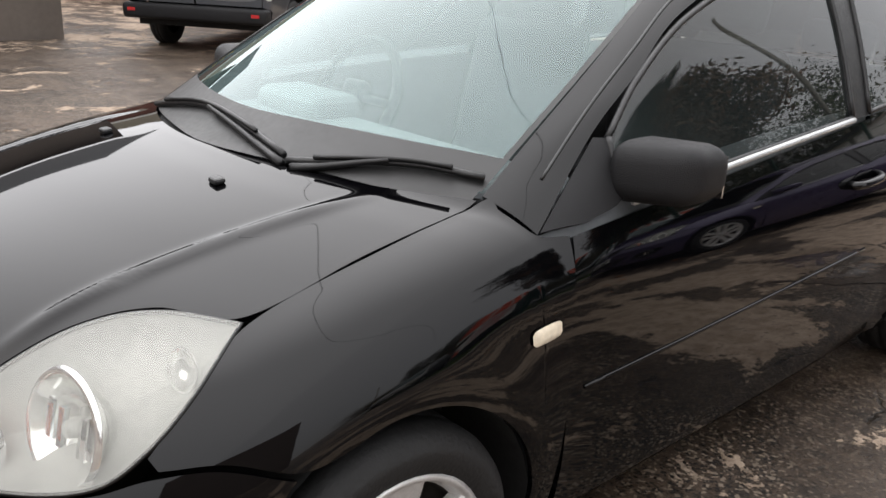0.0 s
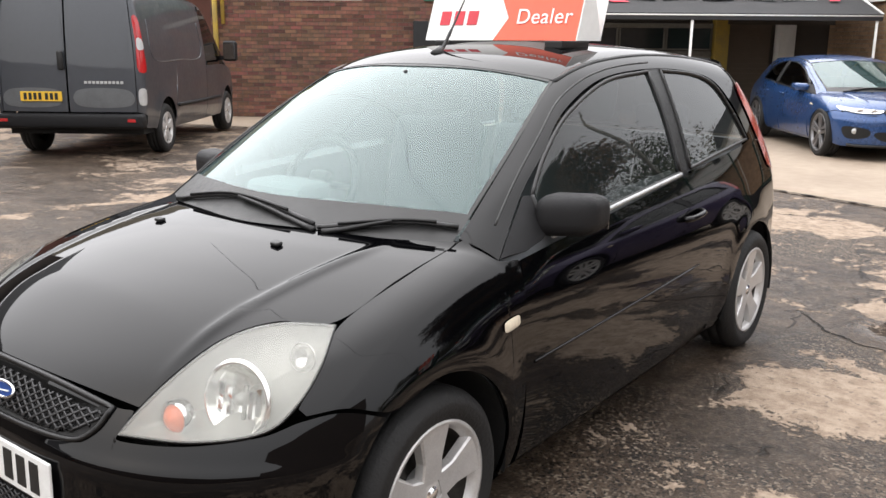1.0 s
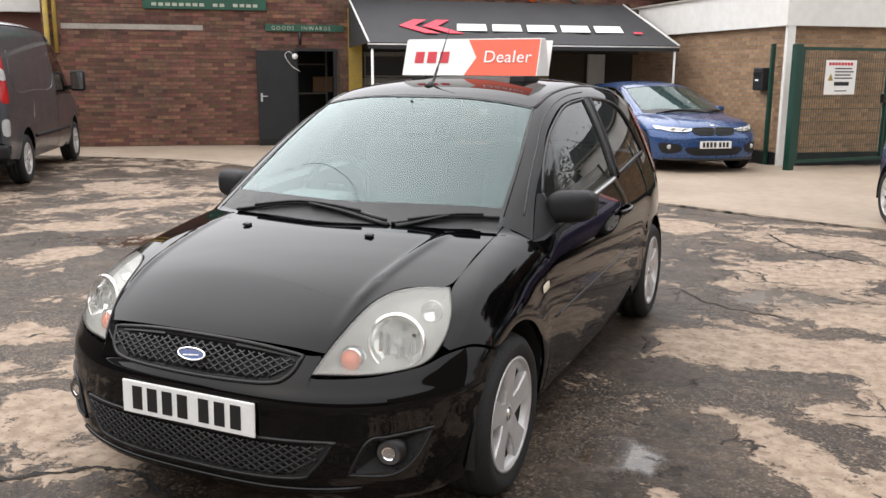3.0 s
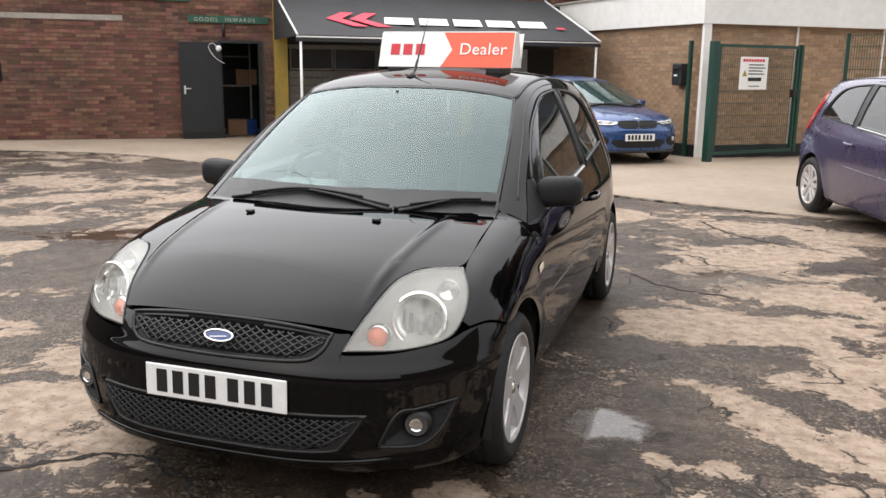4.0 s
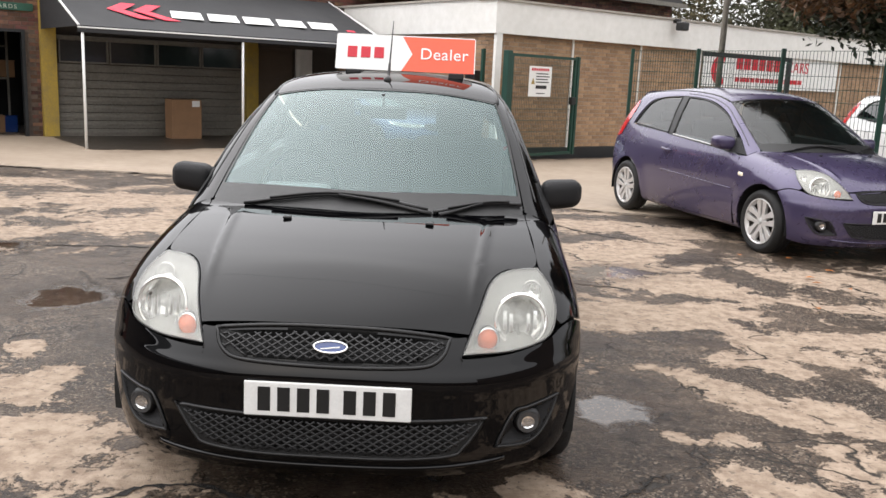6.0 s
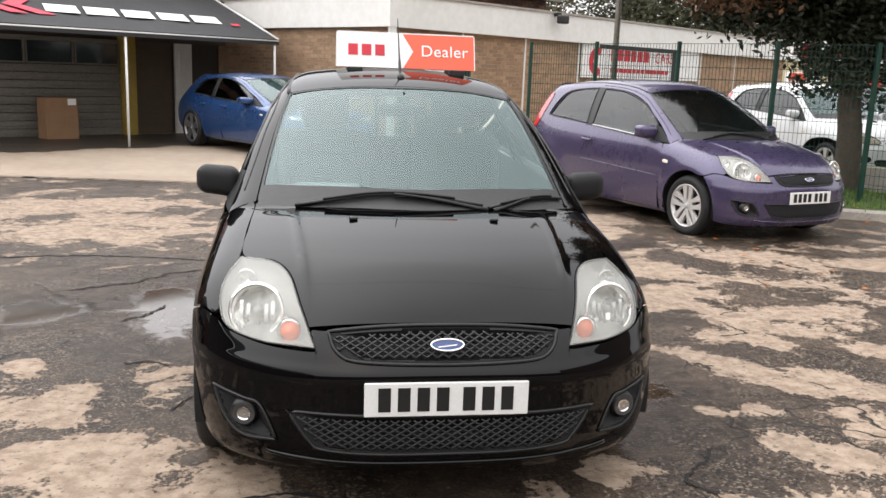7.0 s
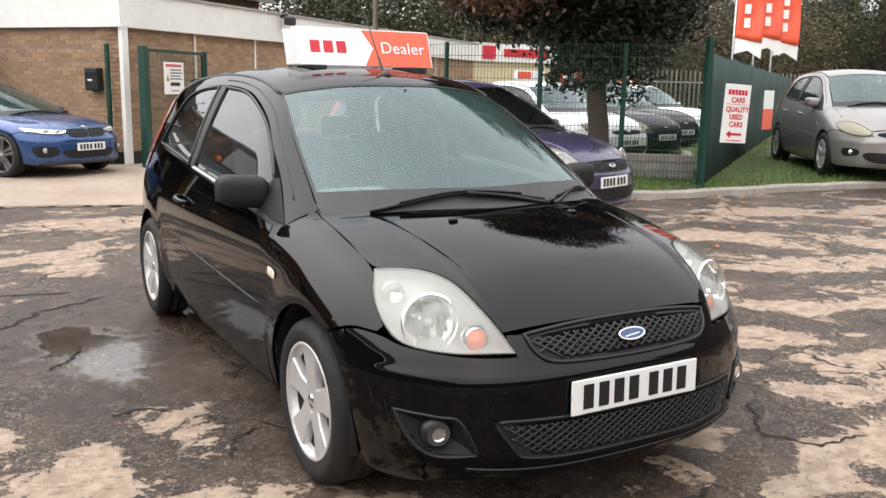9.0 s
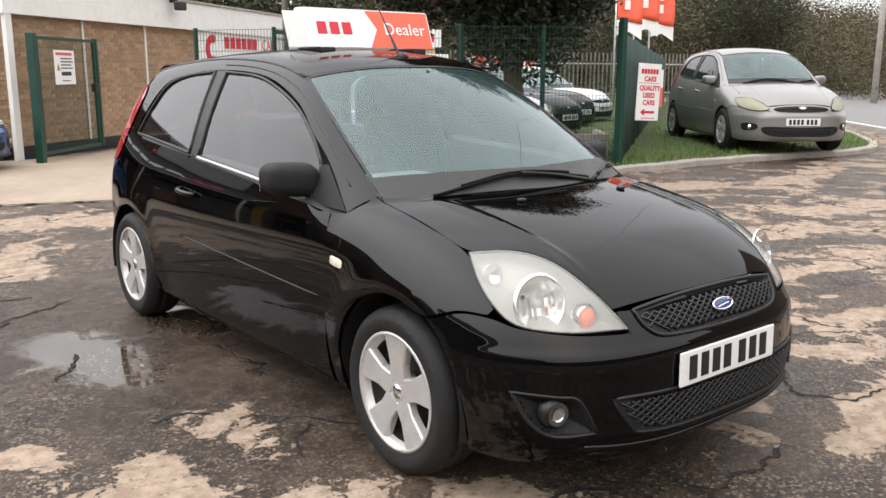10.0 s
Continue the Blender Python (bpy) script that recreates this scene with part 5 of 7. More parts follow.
WORN_FAR = [(-6.61, 6.36, 0.74, 0.3, -0.18), (-4.67, 3.99, 0.35, 0.24, 0.4), (-3.88, 3.08, 0.43, 0.2, 1.29), (-2.29, 1.32, 0.21, 0.2, -0.15), (-1.32, 0.63, 0.22, 0.16, -0.27), (-4.91, 7.51, 0.9, 0.38, 1.03), (-3.27, 4.47, 0.34, 0.21, 1.19), (-1.59, 1.12, 0.22, 0.13, -0.52), (-1.13, 0.48, 0.14, 0.13, 0.82), (-2.15, 5.3, 0.7, 0.7, 0.23), (-1.11, 5.28, 0.34, 0.28, -0.94), (-1.09, 1.47, 0.2, 0.27, 0.41), (-1.45, 1.22, 0.19, 0.15, 0.59), (-0.67, 0.36, 0.14, 0.12, 0.16), (-1.75, 1.58, 0.11, 0.2, 0.03), (-1.08, 4.8, 0.31, 0.17, -1.26), (-2.9, 6.6, 0.9, 0.5, 0.3), (-5.4, 5.3, 0.8, 0.28, 0.9), (-4.2, 5.9, 0.6, 0.3, 1.2), (-0.2, 6.8, 0.9, 0.4, -0.3), (2.0, 6.2, 0.9, 0.35, -0.3)]
POOLS = [(1.08, 1.19, 0.13, 0.12, 0.4), (-1.22, 2.5, 0.19, 0.34, 0.11), (-0.66, 2.93, 0.28, 0.10, -1.53), (-2.02, 2.57, 0.17, 0.2, 0.1), (1.55, 4.0, 0.3, 0.2, 0.3), (-3.6, 3.7, 0.5, 0.2, 0.3)]


def blobs(X, Y, items, grow=1.0):
    out = np.zeros_like(X)
    for cx, cy, a, b, t in items:
        c, s = math.cos(t), math.sin(t)
        u, v = ((X - cx) * c + (Y - cy) * s) / (a * grow), (-(X - cx) * s + (Y - cy) * c) / (b * grow)
        out = np.maximum(out, np.exp(-np.minimum(60, (u * u + v * v) ** 1.5)))
    return out


GA = np.array(GV)
X, Y = GA[:, 0], GA[:, 1]
# how much of the pale topping is left: broad stretches, then single patches, then darker wet strips that also carry the
# car's shade
STRETCH = [(3.4, 3.6, 2.6, 2.6, 0.0), (2.6, 6.2, 3.0, 1.3, -0.2), (6.5, 3.8, 3.0, 2.2, 0.0), (-3.4, 5.6, 2.6, 1.9, 0.3), (-6.5, 6.2, 3.0, 1.5, 0.0), (2.6, -0.2, 1.6, 0.9, 0.0), (-1.4, 0.2, 1.0, 0.7, 0.0)]
WETSHADE = [(0.0, 1.8, 0.95, 1.9, 0.0), (-1.45, 2.75, 0.75, 0.95, 0.0), (-1.15, 1.9, 0.45, 0.35, 0.0), (1.12, 0.85, 0.32, 1.0, -0.15), (-2.6, 3.1, 0.8, 0.6, 0.2)]
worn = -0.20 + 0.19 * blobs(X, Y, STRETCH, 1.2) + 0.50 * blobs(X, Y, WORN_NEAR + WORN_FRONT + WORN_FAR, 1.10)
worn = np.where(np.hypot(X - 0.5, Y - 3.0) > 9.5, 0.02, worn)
worn -= 0.30 * blobs(X, Y, WETSHADE)
# wide ovals darken the ground under and beside the car: damp plus its shade
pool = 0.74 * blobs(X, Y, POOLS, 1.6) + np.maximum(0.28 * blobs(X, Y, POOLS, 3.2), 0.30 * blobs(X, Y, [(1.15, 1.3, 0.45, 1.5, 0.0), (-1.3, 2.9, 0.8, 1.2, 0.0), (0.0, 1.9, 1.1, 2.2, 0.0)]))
for key, vals in (("worn", worn), ("pool", pool)):
    a = ground.data.attributes.new(key, "FLOAT", "POINT")
    a.data.foreach_set("value", vals)

# open cracks: broken lips round a dark groove, each a ribbon that wanders along its line
CRACKMAT = mat("dirt in an open crack", (0.014, 0.012, 0.0105), 0.9, vary=0.5, scale=30, bump=0.8, bump_scale=150)
CRACKS = [
    ([(-1.95, 3.05), (-1.57, 3.30), (-1.36, 3.54), (-1.02, 3.74)], 0.020),
    ([(-1.49, 2.36), (-1.37, 2.49), (-1.30, 2.70)], 0.013),
    ([(-1.32, 1.63), (-1.20, 1.65), (-1.10, 1.60)], 0.014),
    ([(-1.03, 1.04), (-0.92, 1.15), (-0.84, 1.28)], 0.012),
    ([(-1.25, -0.20), (-0.90, 0.0), (-0.75, 0.16), (-0.55, 0.26), (-0.21, 0.15)], 0.018),
    ([(1.20, 0.52), (0.97, 0.28), (1.04, 0.10), (1.30, 0.02)], 0.012),
    ([(-0.32, 0.25), (-0.08, 0.0), (0.20, -0.02), (0.42, -0.01)], 0.012),
    ([(1.25, 6.60), (1.59, 5.87), (2.10, 5.40)], 0.020),
    ([(0.90, 3.95), (1.15, 3.64), (1.60, 3.50)], 0.009),
    ([(-1.19, 3.95), (-2.0, 4.1), (-2.9, 4.0)], 0.018),
]


def crack(pts, wide, n=70, lift=0.0015, wander=0.045):
    P = curve(pts, n)
    V = []
    for i, p in enumerate(P):
        t = P[min(i + 1, n - 1)] - P[max(i - 1, 0)]
        q = np.array([-t[1], t[0]]) / max(np.hypot(*t), 1e-6)
        at_p = Vector((p[0] * 9, p[1] * 9, 0))
        p = p + q * (wander * noise.noise(at_p) + 0.014 * noise.noise(at_p * 4))
        w = wide * min(1, i / 6, (n - 1 - i) / 6) * (0.25 + 0.75 * abs(noise.noise(at_p * 3)) * 2)
        z = ground_z(*p) + lift
        V += [(p[0] + q[0] * w, p[1] + q[1] * w, z + 0.0025), (p[0], p[1], z), (p[0] - q[0] * w, p[1] - q[1] * w, z + 0.0025)]
    return mesh("ground_crack", V, [(i * 3 + j, i * 3 + j + 1, i * 3 + j + 4, i * 3 + j + 3) for i in range(n - 1) for j in range(2)], CRACKMAT, ground)


for pts, wide in CRACKS:
    crack(pts, wide)

# cleaner concrete apron before the buildings
edge_pts = curve([(-11.5, 8.9), (-8.2, 9.6), (-5.9, 9.0), (-4.2, 8.95), (-2.6, 8.75), (-1.2, 8.5), (0.1, 8.08), (1.0, 7.70), (1.9, 7.35), (2.7, 7.15), (4.0, 6.9)], 60)
crack([tuple(p - np.array((0.01, 0.03))) for p in edge_pts[::4]], 0.032, 240, 0.013, 0.03)
B38 = pose(0, 0, 0, 0, 0, 38)
back = [B38 @ Vector((u, v, 0)) for u, v in ((-5.0, 15.9), (3.0, 15.95), (9.05, 15.95), (9.05, 10.2), (16.0, 10.2))]
far_pts = curve([(p.x, p.y) for p in back], 60)
AV, AF = [], []
for i in range(60):
    for t in np.linspace(0, 1, 14):
        p = np.array(edge_pts[i]) * (1 - t) + np.array(far_pts[i]) * t
        AV.append((p[0], p[1], ground_z(p[0], p[1]) + 0.012))
AF = [(i * 14 + j, i * 14 + j + 1, (i + 1) * 14 + j + 1, (i + 1) * 14 + j) for i in range(59) for j in range(13)]
o = len(AV)
AV += [(p[0] - 0.004, p[1] - 0.004, ground_z(*p) - 0.02) for p in edge_pts]
AF += [(i * 14, (i + 1) * 14, o + i + 1, o + i) for i in range(59)]
APRON = mat("trodden apron concrete", (0.37, 0.30, 0.228), 0.7, vary=0.3, scale=0.9, second=(0.25, 0.19, 0.138), bump=0.35, bump_scale=70)
tagged(mesh("concrete_apron", AV, AF, APRON), "pale tan concrete apron with tyre stains", "pavement", kind="structure")

# ---------------------------------------------------------------- buildings (u along the fronts, v away from the yard)
ZB = -0.12


def wall_m(u, v, turn=0.0, z=0.0):
    return B38 @ pose(u, v, z, 0, 0, turn)


def brick_wall(name, label, m, length, z0, z1, holes, material, single, thick=0.25, singles=0, span=(0, 0), bonded=True):
    """A wall whose face is y = 0, looking along -y: a mortar core with openings, and bricks that stand 5 mm proud."""
    xs = sorted({0.0, length, *[h[0] for h in holes], *[h[1] for h in holes]})
    zs = sorted({z0, z1, *[h[2] for h in holes], *[h[3] for h in holes]})
    core = [(a, b, 0.0, thick, c, d) for a, b in zip(xs, xs[1:]) for c, d in zip(zs, zs[1:]) if not any(h[0] <= (a + b) / 2 <= h[1] and h[2] <= (c + d) / 2 <= h[3] for h in holes)]
    w = mesh(name, *boxes(core), OLDMORTAR if material is BRICKRED else MORTAR, None, False)
    w.matrix_world = m
    tagged(w, label, "wall", kind="structure")
    rng = random.Random(len(name) * 7 + 3)
    cells = []
    row, z = 0, z0
    while z + 0.065 <= z1 + 0.01:
        x = -0.1125 * (row % 2)
        while x < length:
            a, b = max(x + 0.005, 0.0), min(x + 0.22, length)
            if b - a > 0.03 and not any(a < h[1] and b > h[0] and z < h[3] and z + 0.065 > h[2] for h in holes):
                cells.append((a, b, z + 0.005, min(z + 0.07, z1)))
            x += 0.225
        z += 0.075
        row += 1
    near = [c for c in cells if span[0] <= c[0] <= span[1] and c[2] < 1.6][:singles]
    taken = set(near)
    V, F = [], []
    for a, b, c, d in cells:
        if (a, b, c, d) in taken:
            continue
        o, p = len(V), 0.004 + 0.004 * rng.random()
        V += [(a, 0, c), (b, 0, c), (b, 0, d), (a, 0, d), (a + 0.003, -p, c + 0.003), (b - 0.003, -p, c + 0.003), (b - 0.003, -p, d - 0.003), (a + 0.003, -p, d - 0.003)]
        F += [tuple(o + i for i in q) for q in ((4, 5, 6, 7), (0, 1, 5, 4), (1, 2, 6, 5), (2, 3, 7, 6), (3, 0, 4, 7))]
    k = mesh("brickwork", V, F, material, w, False)
    k["kind"] = "stuff"
    LATE.append((near, single, w))
    return w


LATE = []
wallA = brick_wall("wall_brick", "weathered red brown brick factory wall", wall_m(-3.3, 15.85, 0, ZB), 6.2, 0, 3.9, [(4.85, 5.65, 0.0, 2.0)], BRICKRED, BRICKRED1, singles=300, span=(2.2, 4.6))
wall_over = brick_wall("wall_over_awning", "red brown brick wall above the awning", wall_m(2.9, 15.85, 0, ZB), 9.5, 2.85, 3.9, [], BRICKRED, BRICKRED1)
wallR = brick_wall("wall_return", "buff brown brick return wall", wall_m(9.10, 15.85, -90, ZB), 5.68, 0.25, 2.33, [], BRICKBUFF, BRICKBUFF1, singles=150, span=(3.4, 5.6))
wallF = brick_wall("wall_front", "buff brown brick single-storey front wall", wall_m(9.10, 10.17, 0, ZB), 17.42, 0.25, 2.33, [], BRICKBUFF, BRICKBUFF1, singles=150, span=(0.3, 3.0))
wallU = brick_wall("wall_upper", "red brown brick upper storey set back", wall_m(9.3, 12.6, 0, ZB), 7.6, 2.9, 3.55, [], BRICKRED, BRICKRED1)


def struct(name, vf, material, label, category, m=None, smooth=False):
    ob = mesh(name, *vf, material, None, smooth)
    if m is not None:
        ob.matrix_world = m
    return tagged(ob, label, category, kind="structure")


B0 = B38 @ pose(0, 0, ZB)
struct("plinth", boxes([(9.08, 26.5, 10.12, 10.4, -0.05, 0.25), (9.05, 9.33, 10.41, 15.8, -0.05, 0.25)]), DOORBLACK, "black painted plinth under the brick walls", "wall", B0)
struct("fascia", boxes([(8.98, 26.6, 10.03, 10.5, 2.33, 2.90), (8.98, 9.38, 10.5, 15.84, 2.33, 2.93)]), WHITEWALL, "white painted deep roof fascia", "trim", B0)
struct("fascia_cap", boxes([(8.94, 26.65, 9.99, 10.5, 2.90, 2.94), (8.94, 9.38, 10.5, 15.84, 2.93, 2.97)]), CONCRETE, "grey coping along the fascia", "trim", B0)
struct("flat_roof", boxes([(9.38, 26.6, 10.5, 15.8, 2.80, 2.89)]), ROOFING, "dark felt flat roof", "roof", B0)
struct("upper_roof", merge(slab([(9.2, 3.5), (17.0, 3.5), (16.4, 4.15), (9.2, 4.15)], 6)), ROOFING, "dark pitched roof over the upper storey", "roof", B0 @ pose(0, 12.3, 0))
struct("gutter", boxes([(9.2, 17.0, 12.2, 12.3, 3.45, 3.55)]), GREYSTEEL, "grey gutter under the roof", "trim", B0)
struct("corner_post", boxes([(9.02, 9.16, 10.04, 10.115, 0.05, 2.33)]), WHITEWALL, "white corner post with chipped paint", "trim", B0)
for u in (11.06, 13.04, 15.03, 17.0, 20.9, 23.0):
    struct("wall_strip_%d" % int(u), boxes([(u - 0.02, u + 0.02, 10.135, 10.16, 0.25, 2.33)]), WHITEWALL, "narrow white joint strip", "trim", B0)
struct("wall_back", boxes([(-40, -3.3, 22, 22.3, 0, 3.0)]), BRICKRED, "plain brick wall behind the van", "wall", B0)
struct("low_building", boxes([(-16, -3.6, 17.5, 22, 0, 2.75)]), mat("dull red brick far", (0.14, 0.06, 0.045), 0.9, scale=6), "low red brick building beyond the van", "wall", B0)
struct("low_fascia", boxes([(-16.2, -3.4, 17.3, 17.48, 2.75, 3.05)]), WHITEWALL, "white fascia board", "trim", B0)
struct("low_roof", merge(slab([(-16, 3.05), (-3.6, 3.05), (-5.0, 4.3), (-16, 4.3)], 4)), mat("pale sheet roof", (0.30, 0.27, 0.21), 0.7), "pale sheet roof", "roof", B0 @ pose(0, 17.3, 0))

struct("wall_coping", boxes([(-3.4, 12.45, 15.80, 16.15, 3.9, 3.97)]), CONCRETE, "grey concrete coping on the brick wall", "trim", B0)
struct("factory_roof", boxes([(-3.3, 12.4, 16.1, 24.0, 3.70, 3.80)]), ROOFING, "dark felt factory roof", "roof", B0)

# band, sign boards and pipes on the red wall
struct("pale_course", boxes([(-2.95, -0.3, 15.832, 15.85, 2.36, 2.46)]), CONCRETE, "pale rendered course in the brick wall", "trim", B0)
gb = thing("faded_sign", "dark green sign board with faded cream lettering", "sign", B0)
part("board", box(-1.42, 0.97, 15.79, 15.84, 2.76, 3.5, 0.01), GREENBOARD, gb)
_lb = mesh("faded_lettering", *boxes([(-1.1 + 0.19 * i, -0.98 + 0.19 * i, 15.783, 15.79, 2.98, 3.10) for i in range(10)] + [(-1.25 + 0.13 * i, -1.16 + 0.13 * i, 15.783, 15.79, 2.82, 2.88) for i in range(16) if i not in (8, 11)]), FADED, gb, False)
_lb["kind"] = "stuff"
gd = thing("goods_sign", "narrow green sign reading goods inwards", "sign", B0)
part("board", box(0.93, 2.53, 15.80, 15.84, 2.36, 2.50, 0.005), GREENBOARD, gd)
mesh("lettering", *moved(lettering("GOODS", 0.075, 0.003, 1.35), pose(1.05, 15.795, 2.392)), FADED, gd, False)
mesh("lettering", *moved(lettering("INWARDS", 0.075, 0.003, 1.35), pose(1.655, 15.795, 2.392)), FADED, gd, False)
struct("drainpipe", merge(tube([(-3.2, 15.78, 0), (-3.2, 15.78, 3.8)], 0.05, 10), tube([(-3.05, 15.8, 1.9), (-3.05, 15.8, 3.8)], 0.04, 8)), YELLOW, "yellow and black drainpipes at the wall's end", "pipe", B0, True)
struct("cable_conduit", tube([(1.62, 15.82, 2.1), (1.62, 15.82, 2.36)], 0.03, 8), INK, "black conduit over the door", "pipe", B0, True)

# open store door
struct("door_frame", boxes([(1.50, 1.56, 15.76, 15.92, 0.0, 2.02), (2.30, 2.36, 15.76, 15.92, 0.0, 2.02), (1.56, 2.30, 15.76, 15.92, 1.97, 2.02)]), DOORBLACK, "black door frame", "door", B0)
dl = thing("store_door", "black steel door standing open against the brick wall", "door", B0 @ pose(1.52, 15.77, 0.0, 0, 0, 4))
part("leaf", box(-0.80, 0, -0.05, 0, 0.02, 1.98, 0.006), DOORBLACK, dl)
part("kick_plate", box(-0.78, -0.02, -0.056, -0.05, 0.05, 0.2), TRIM, dl)
hd = part("handle", box(-0.74, -0.70, -0.075, -0.05, 0.95, 1.12, 0.008), GALV, dl)
mesh("lever", *tube([(-0.72, -0.08, 1.06), (-0.60, -0.085, 1.06)], 0.012, 8), GALV, hd)
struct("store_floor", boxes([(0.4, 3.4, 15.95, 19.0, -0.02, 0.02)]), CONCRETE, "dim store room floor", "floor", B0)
# walls and ceiling in flat black, standing for the unlit inside
struct("store_room", boxes([(0.4, 0.45, 16.1, 19.0, 0, 3), (3.4, 3.45, 16.1, 19, 0, 3), (0.4, 3.45, 19.0, 19.05, 0, 3), (0.4, 3.45, 16.1, 19.0, 3.0, 3.05)]), DOORBLACK, "store room behind the door, blackened for its dim inside", "wall", B0)
for k, (u, v, z, w, c) in enumerate(((1.75, 16.9, 0.02, 0.4, CARD), (2.0, 17.3, 1.1, 0.45, CARD), (2.05, 17.0, 0.02, 0.35, BADGEBLUE))):
    bx = thing("storage_box", "cardboard carton in the dim store" if c is CARD else "blue plastic crate in the dim store", "box", B0 @ pose(u, v, z))
    part("body", box(0, w, 0, 0.35, 0, 0.32, 0.01), c, bx)
    part("lid", box(-0.01, w + 0.01, -0.01, 0.36, 0.32, 0.34, 0.005), c, bx)
rk = thing("storage_rack", "grey metal shelf rack in the store room", "shelf", B0 @ pose(1.6, 17.2, 0))
for dx in (0, 0.68):
    part("upright", box(dx, dx + 0.04, 0, 0.04, 0.02, 2.2), GREYSTEEL, rk)
for z in (1.06, 1.7):
    part("shelf", box(0, 0.72, 0, 0.45, z, z + 0.03), GREYSTEEL, rk)
fl = thing("flood_lamp", "small white security lamp with loose cables", "lamp", B0 @ pose(1.50, 15.70, 1.86))
mesh("lamp_body", *moved(lathe([(0.0, -0.06), (0.05, -0.05), (0.06, 0.0), (0.05, 0.04), (0.0, 0.05)], 16, "z"), pose(0, 0, 0, 70, 0, 0)), WHITE, fl)
mesh("cable", *tube(curve([(0, 0, 0), (-0.12, -0.02, 0.10), (-0.2, -0.02, 0.02), (-0.08, -0.02, -0.18), (0.10, -0.02, -0.30)], 20), 0.006, 5), WHITE, fl)

# yellow piers, roller door under the awning
for u, nm in ((2.62, "pier_1"), (6.76, "pier_2")):
    struct(nm, boxes([(u, u + 0.27, 15.70, 15.95, 0, 2.85)]), YELLOW, "weathered yellow painted pier", "column", B0)
rd = thing("sectional_door", "grey ribbed sectional door with a row of windows", "door", B0)
for k in range(9):
    z = 0.03 + k * 0.157
    part("door_panel", join(box(2.92, 6.74, 15.84, 15.90, z, z + 0.150, 0.012), box(2.92, 6.74, 15.825, 15.85, z + 0.05, z + 0.10, 0.006)), GREYSTEEL, rd)
part("top_rail", box(2.92, 6.74, 15.82, 15.90, 1.88, 1.97, 0.01), GREYSTEEL, rd)
for k in range(4):
    u = 2.95 + k * 0.95
    w = part("window_frame", join(box(u, u + 0.93, 15.82, 15.90, 1.45, 1.48), box(u, u + 0.03, 15.82, 15.90, 1.48, 1.88), box(u + 0.90, u + 0.93, 15.82, 15.90, 1.48, 1.88)), GREYSTEEL, rd)
    part("pane", box(u + 0.03, u + 0.90, 15.86, 15.87, 1.48, 1.88), DIMGLASS, w)
# back wall coloured dark to give the bay its shade
struct("bay_back", boxes([(2.6, 9.2, 16.0, 16.2, 0, 2.9), (6.9, 9.0, 15.4, 15.45, 1.95, 2.9)]), mat("dim bay wall", (0.065, 0.053, 0.043), 0.9), "wall at the back of the covered bay, coloured dark for its shade", "wall", B0)
# floor sheet darker than the apron: damp stains plus the awning's shade
WETDIMFLOOR = mat("damp stained concrete with shade", (0.075, 0.060, 0.046), 0.42, vary=0.4, scale=1.6, second=(0.026, 0.021, 0.017), bump=0.3, bump_scale=60)
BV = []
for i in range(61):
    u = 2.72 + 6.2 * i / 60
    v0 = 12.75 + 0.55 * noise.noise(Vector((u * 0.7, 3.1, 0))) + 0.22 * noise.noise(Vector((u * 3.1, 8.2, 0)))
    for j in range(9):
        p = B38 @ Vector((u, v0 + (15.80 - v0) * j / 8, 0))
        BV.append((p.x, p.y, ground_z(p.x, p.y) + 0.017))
struct("bay_floor", (BV, [(i * 9 + j, i * 9 + j + 1, i * 9 + j + 10, i * 9 + j + 9)[::-1] for i in range(60) for j in range(8)]), WETDIMFLOOR, "damp concrete floor under the awning, its shade in the colour", "floor")
struct("bay_door", boxes([(8.05, 8.45, 15.90, 15.98, 0.0, 2.0), (8.13, 8.30, 15.87, 15.9, 1.1, 1.8)]), WHITEWALL, "white side door in the covered bay", "door", B0)
struct("bay_roller", boxes([(7.05, 7.95, 15.92 - 0.01 * (k % 2), 15.99, k * 0.1, k * 0.1 + 0.098) for k in range(20)]), mat("brown roller slats", (0.10, 0.075, 0.055), 0.6), "brown slatted roller in the bay", "door", B0)

aw = thing("awning", "black canvas awning with white and red printed mark", "awning", B0)
AWF, AWB = (13.0, 2.07), (15.62, 3.02)
sl = (AWB[1] - AWF[1]) / (AWB[0] - AWF[0])
V, F = [], []
for i in range(41):
    for j in range(13):
        v = AWF[0] + (AWB[0] - AWF[0]) * j / 12
        sag = -0.025 * math.sin(math.pi * j / 12) * (1 + 0.6 * math.sin(i * 0.9))
        V.append((2.62 + 6.08 * i / 40, v, AWF[1] + sl * (v - AWF[0]) + sag))
F = [(i * 13 + j, (i + 1) * 13 + j, (i + 1) * 13 + j + 1, i * 13 + j + 1) for i in range(40) for j in range(12)]
mesh("canopy", V, F, CANVAS, aw)
mesh("valance", *boxes([(2.60, 8.70, 12.985, 13.0, AWF[1] - 0.10, AWF[1] + 0.01)]), CANVAS, aw, False)
mesh("side_panel", [(2.61, AWF[0], AWF[1]), (2.61, AWB[0], AWB[1]), (2.61, AWB[0], AWF[1] - 0.02), (2.625, AWF[0], AWF[1]), (2.625, AWB[0], AWB[1]), (2.625, AWB[0], AWF[1] - 0.02)], [(0, 1, 2), (5, 4, 3), (0, 3, 4, 1), (1, 4, 5, 2), (2, 5, 3, 0)], CANVAS, aw, False)
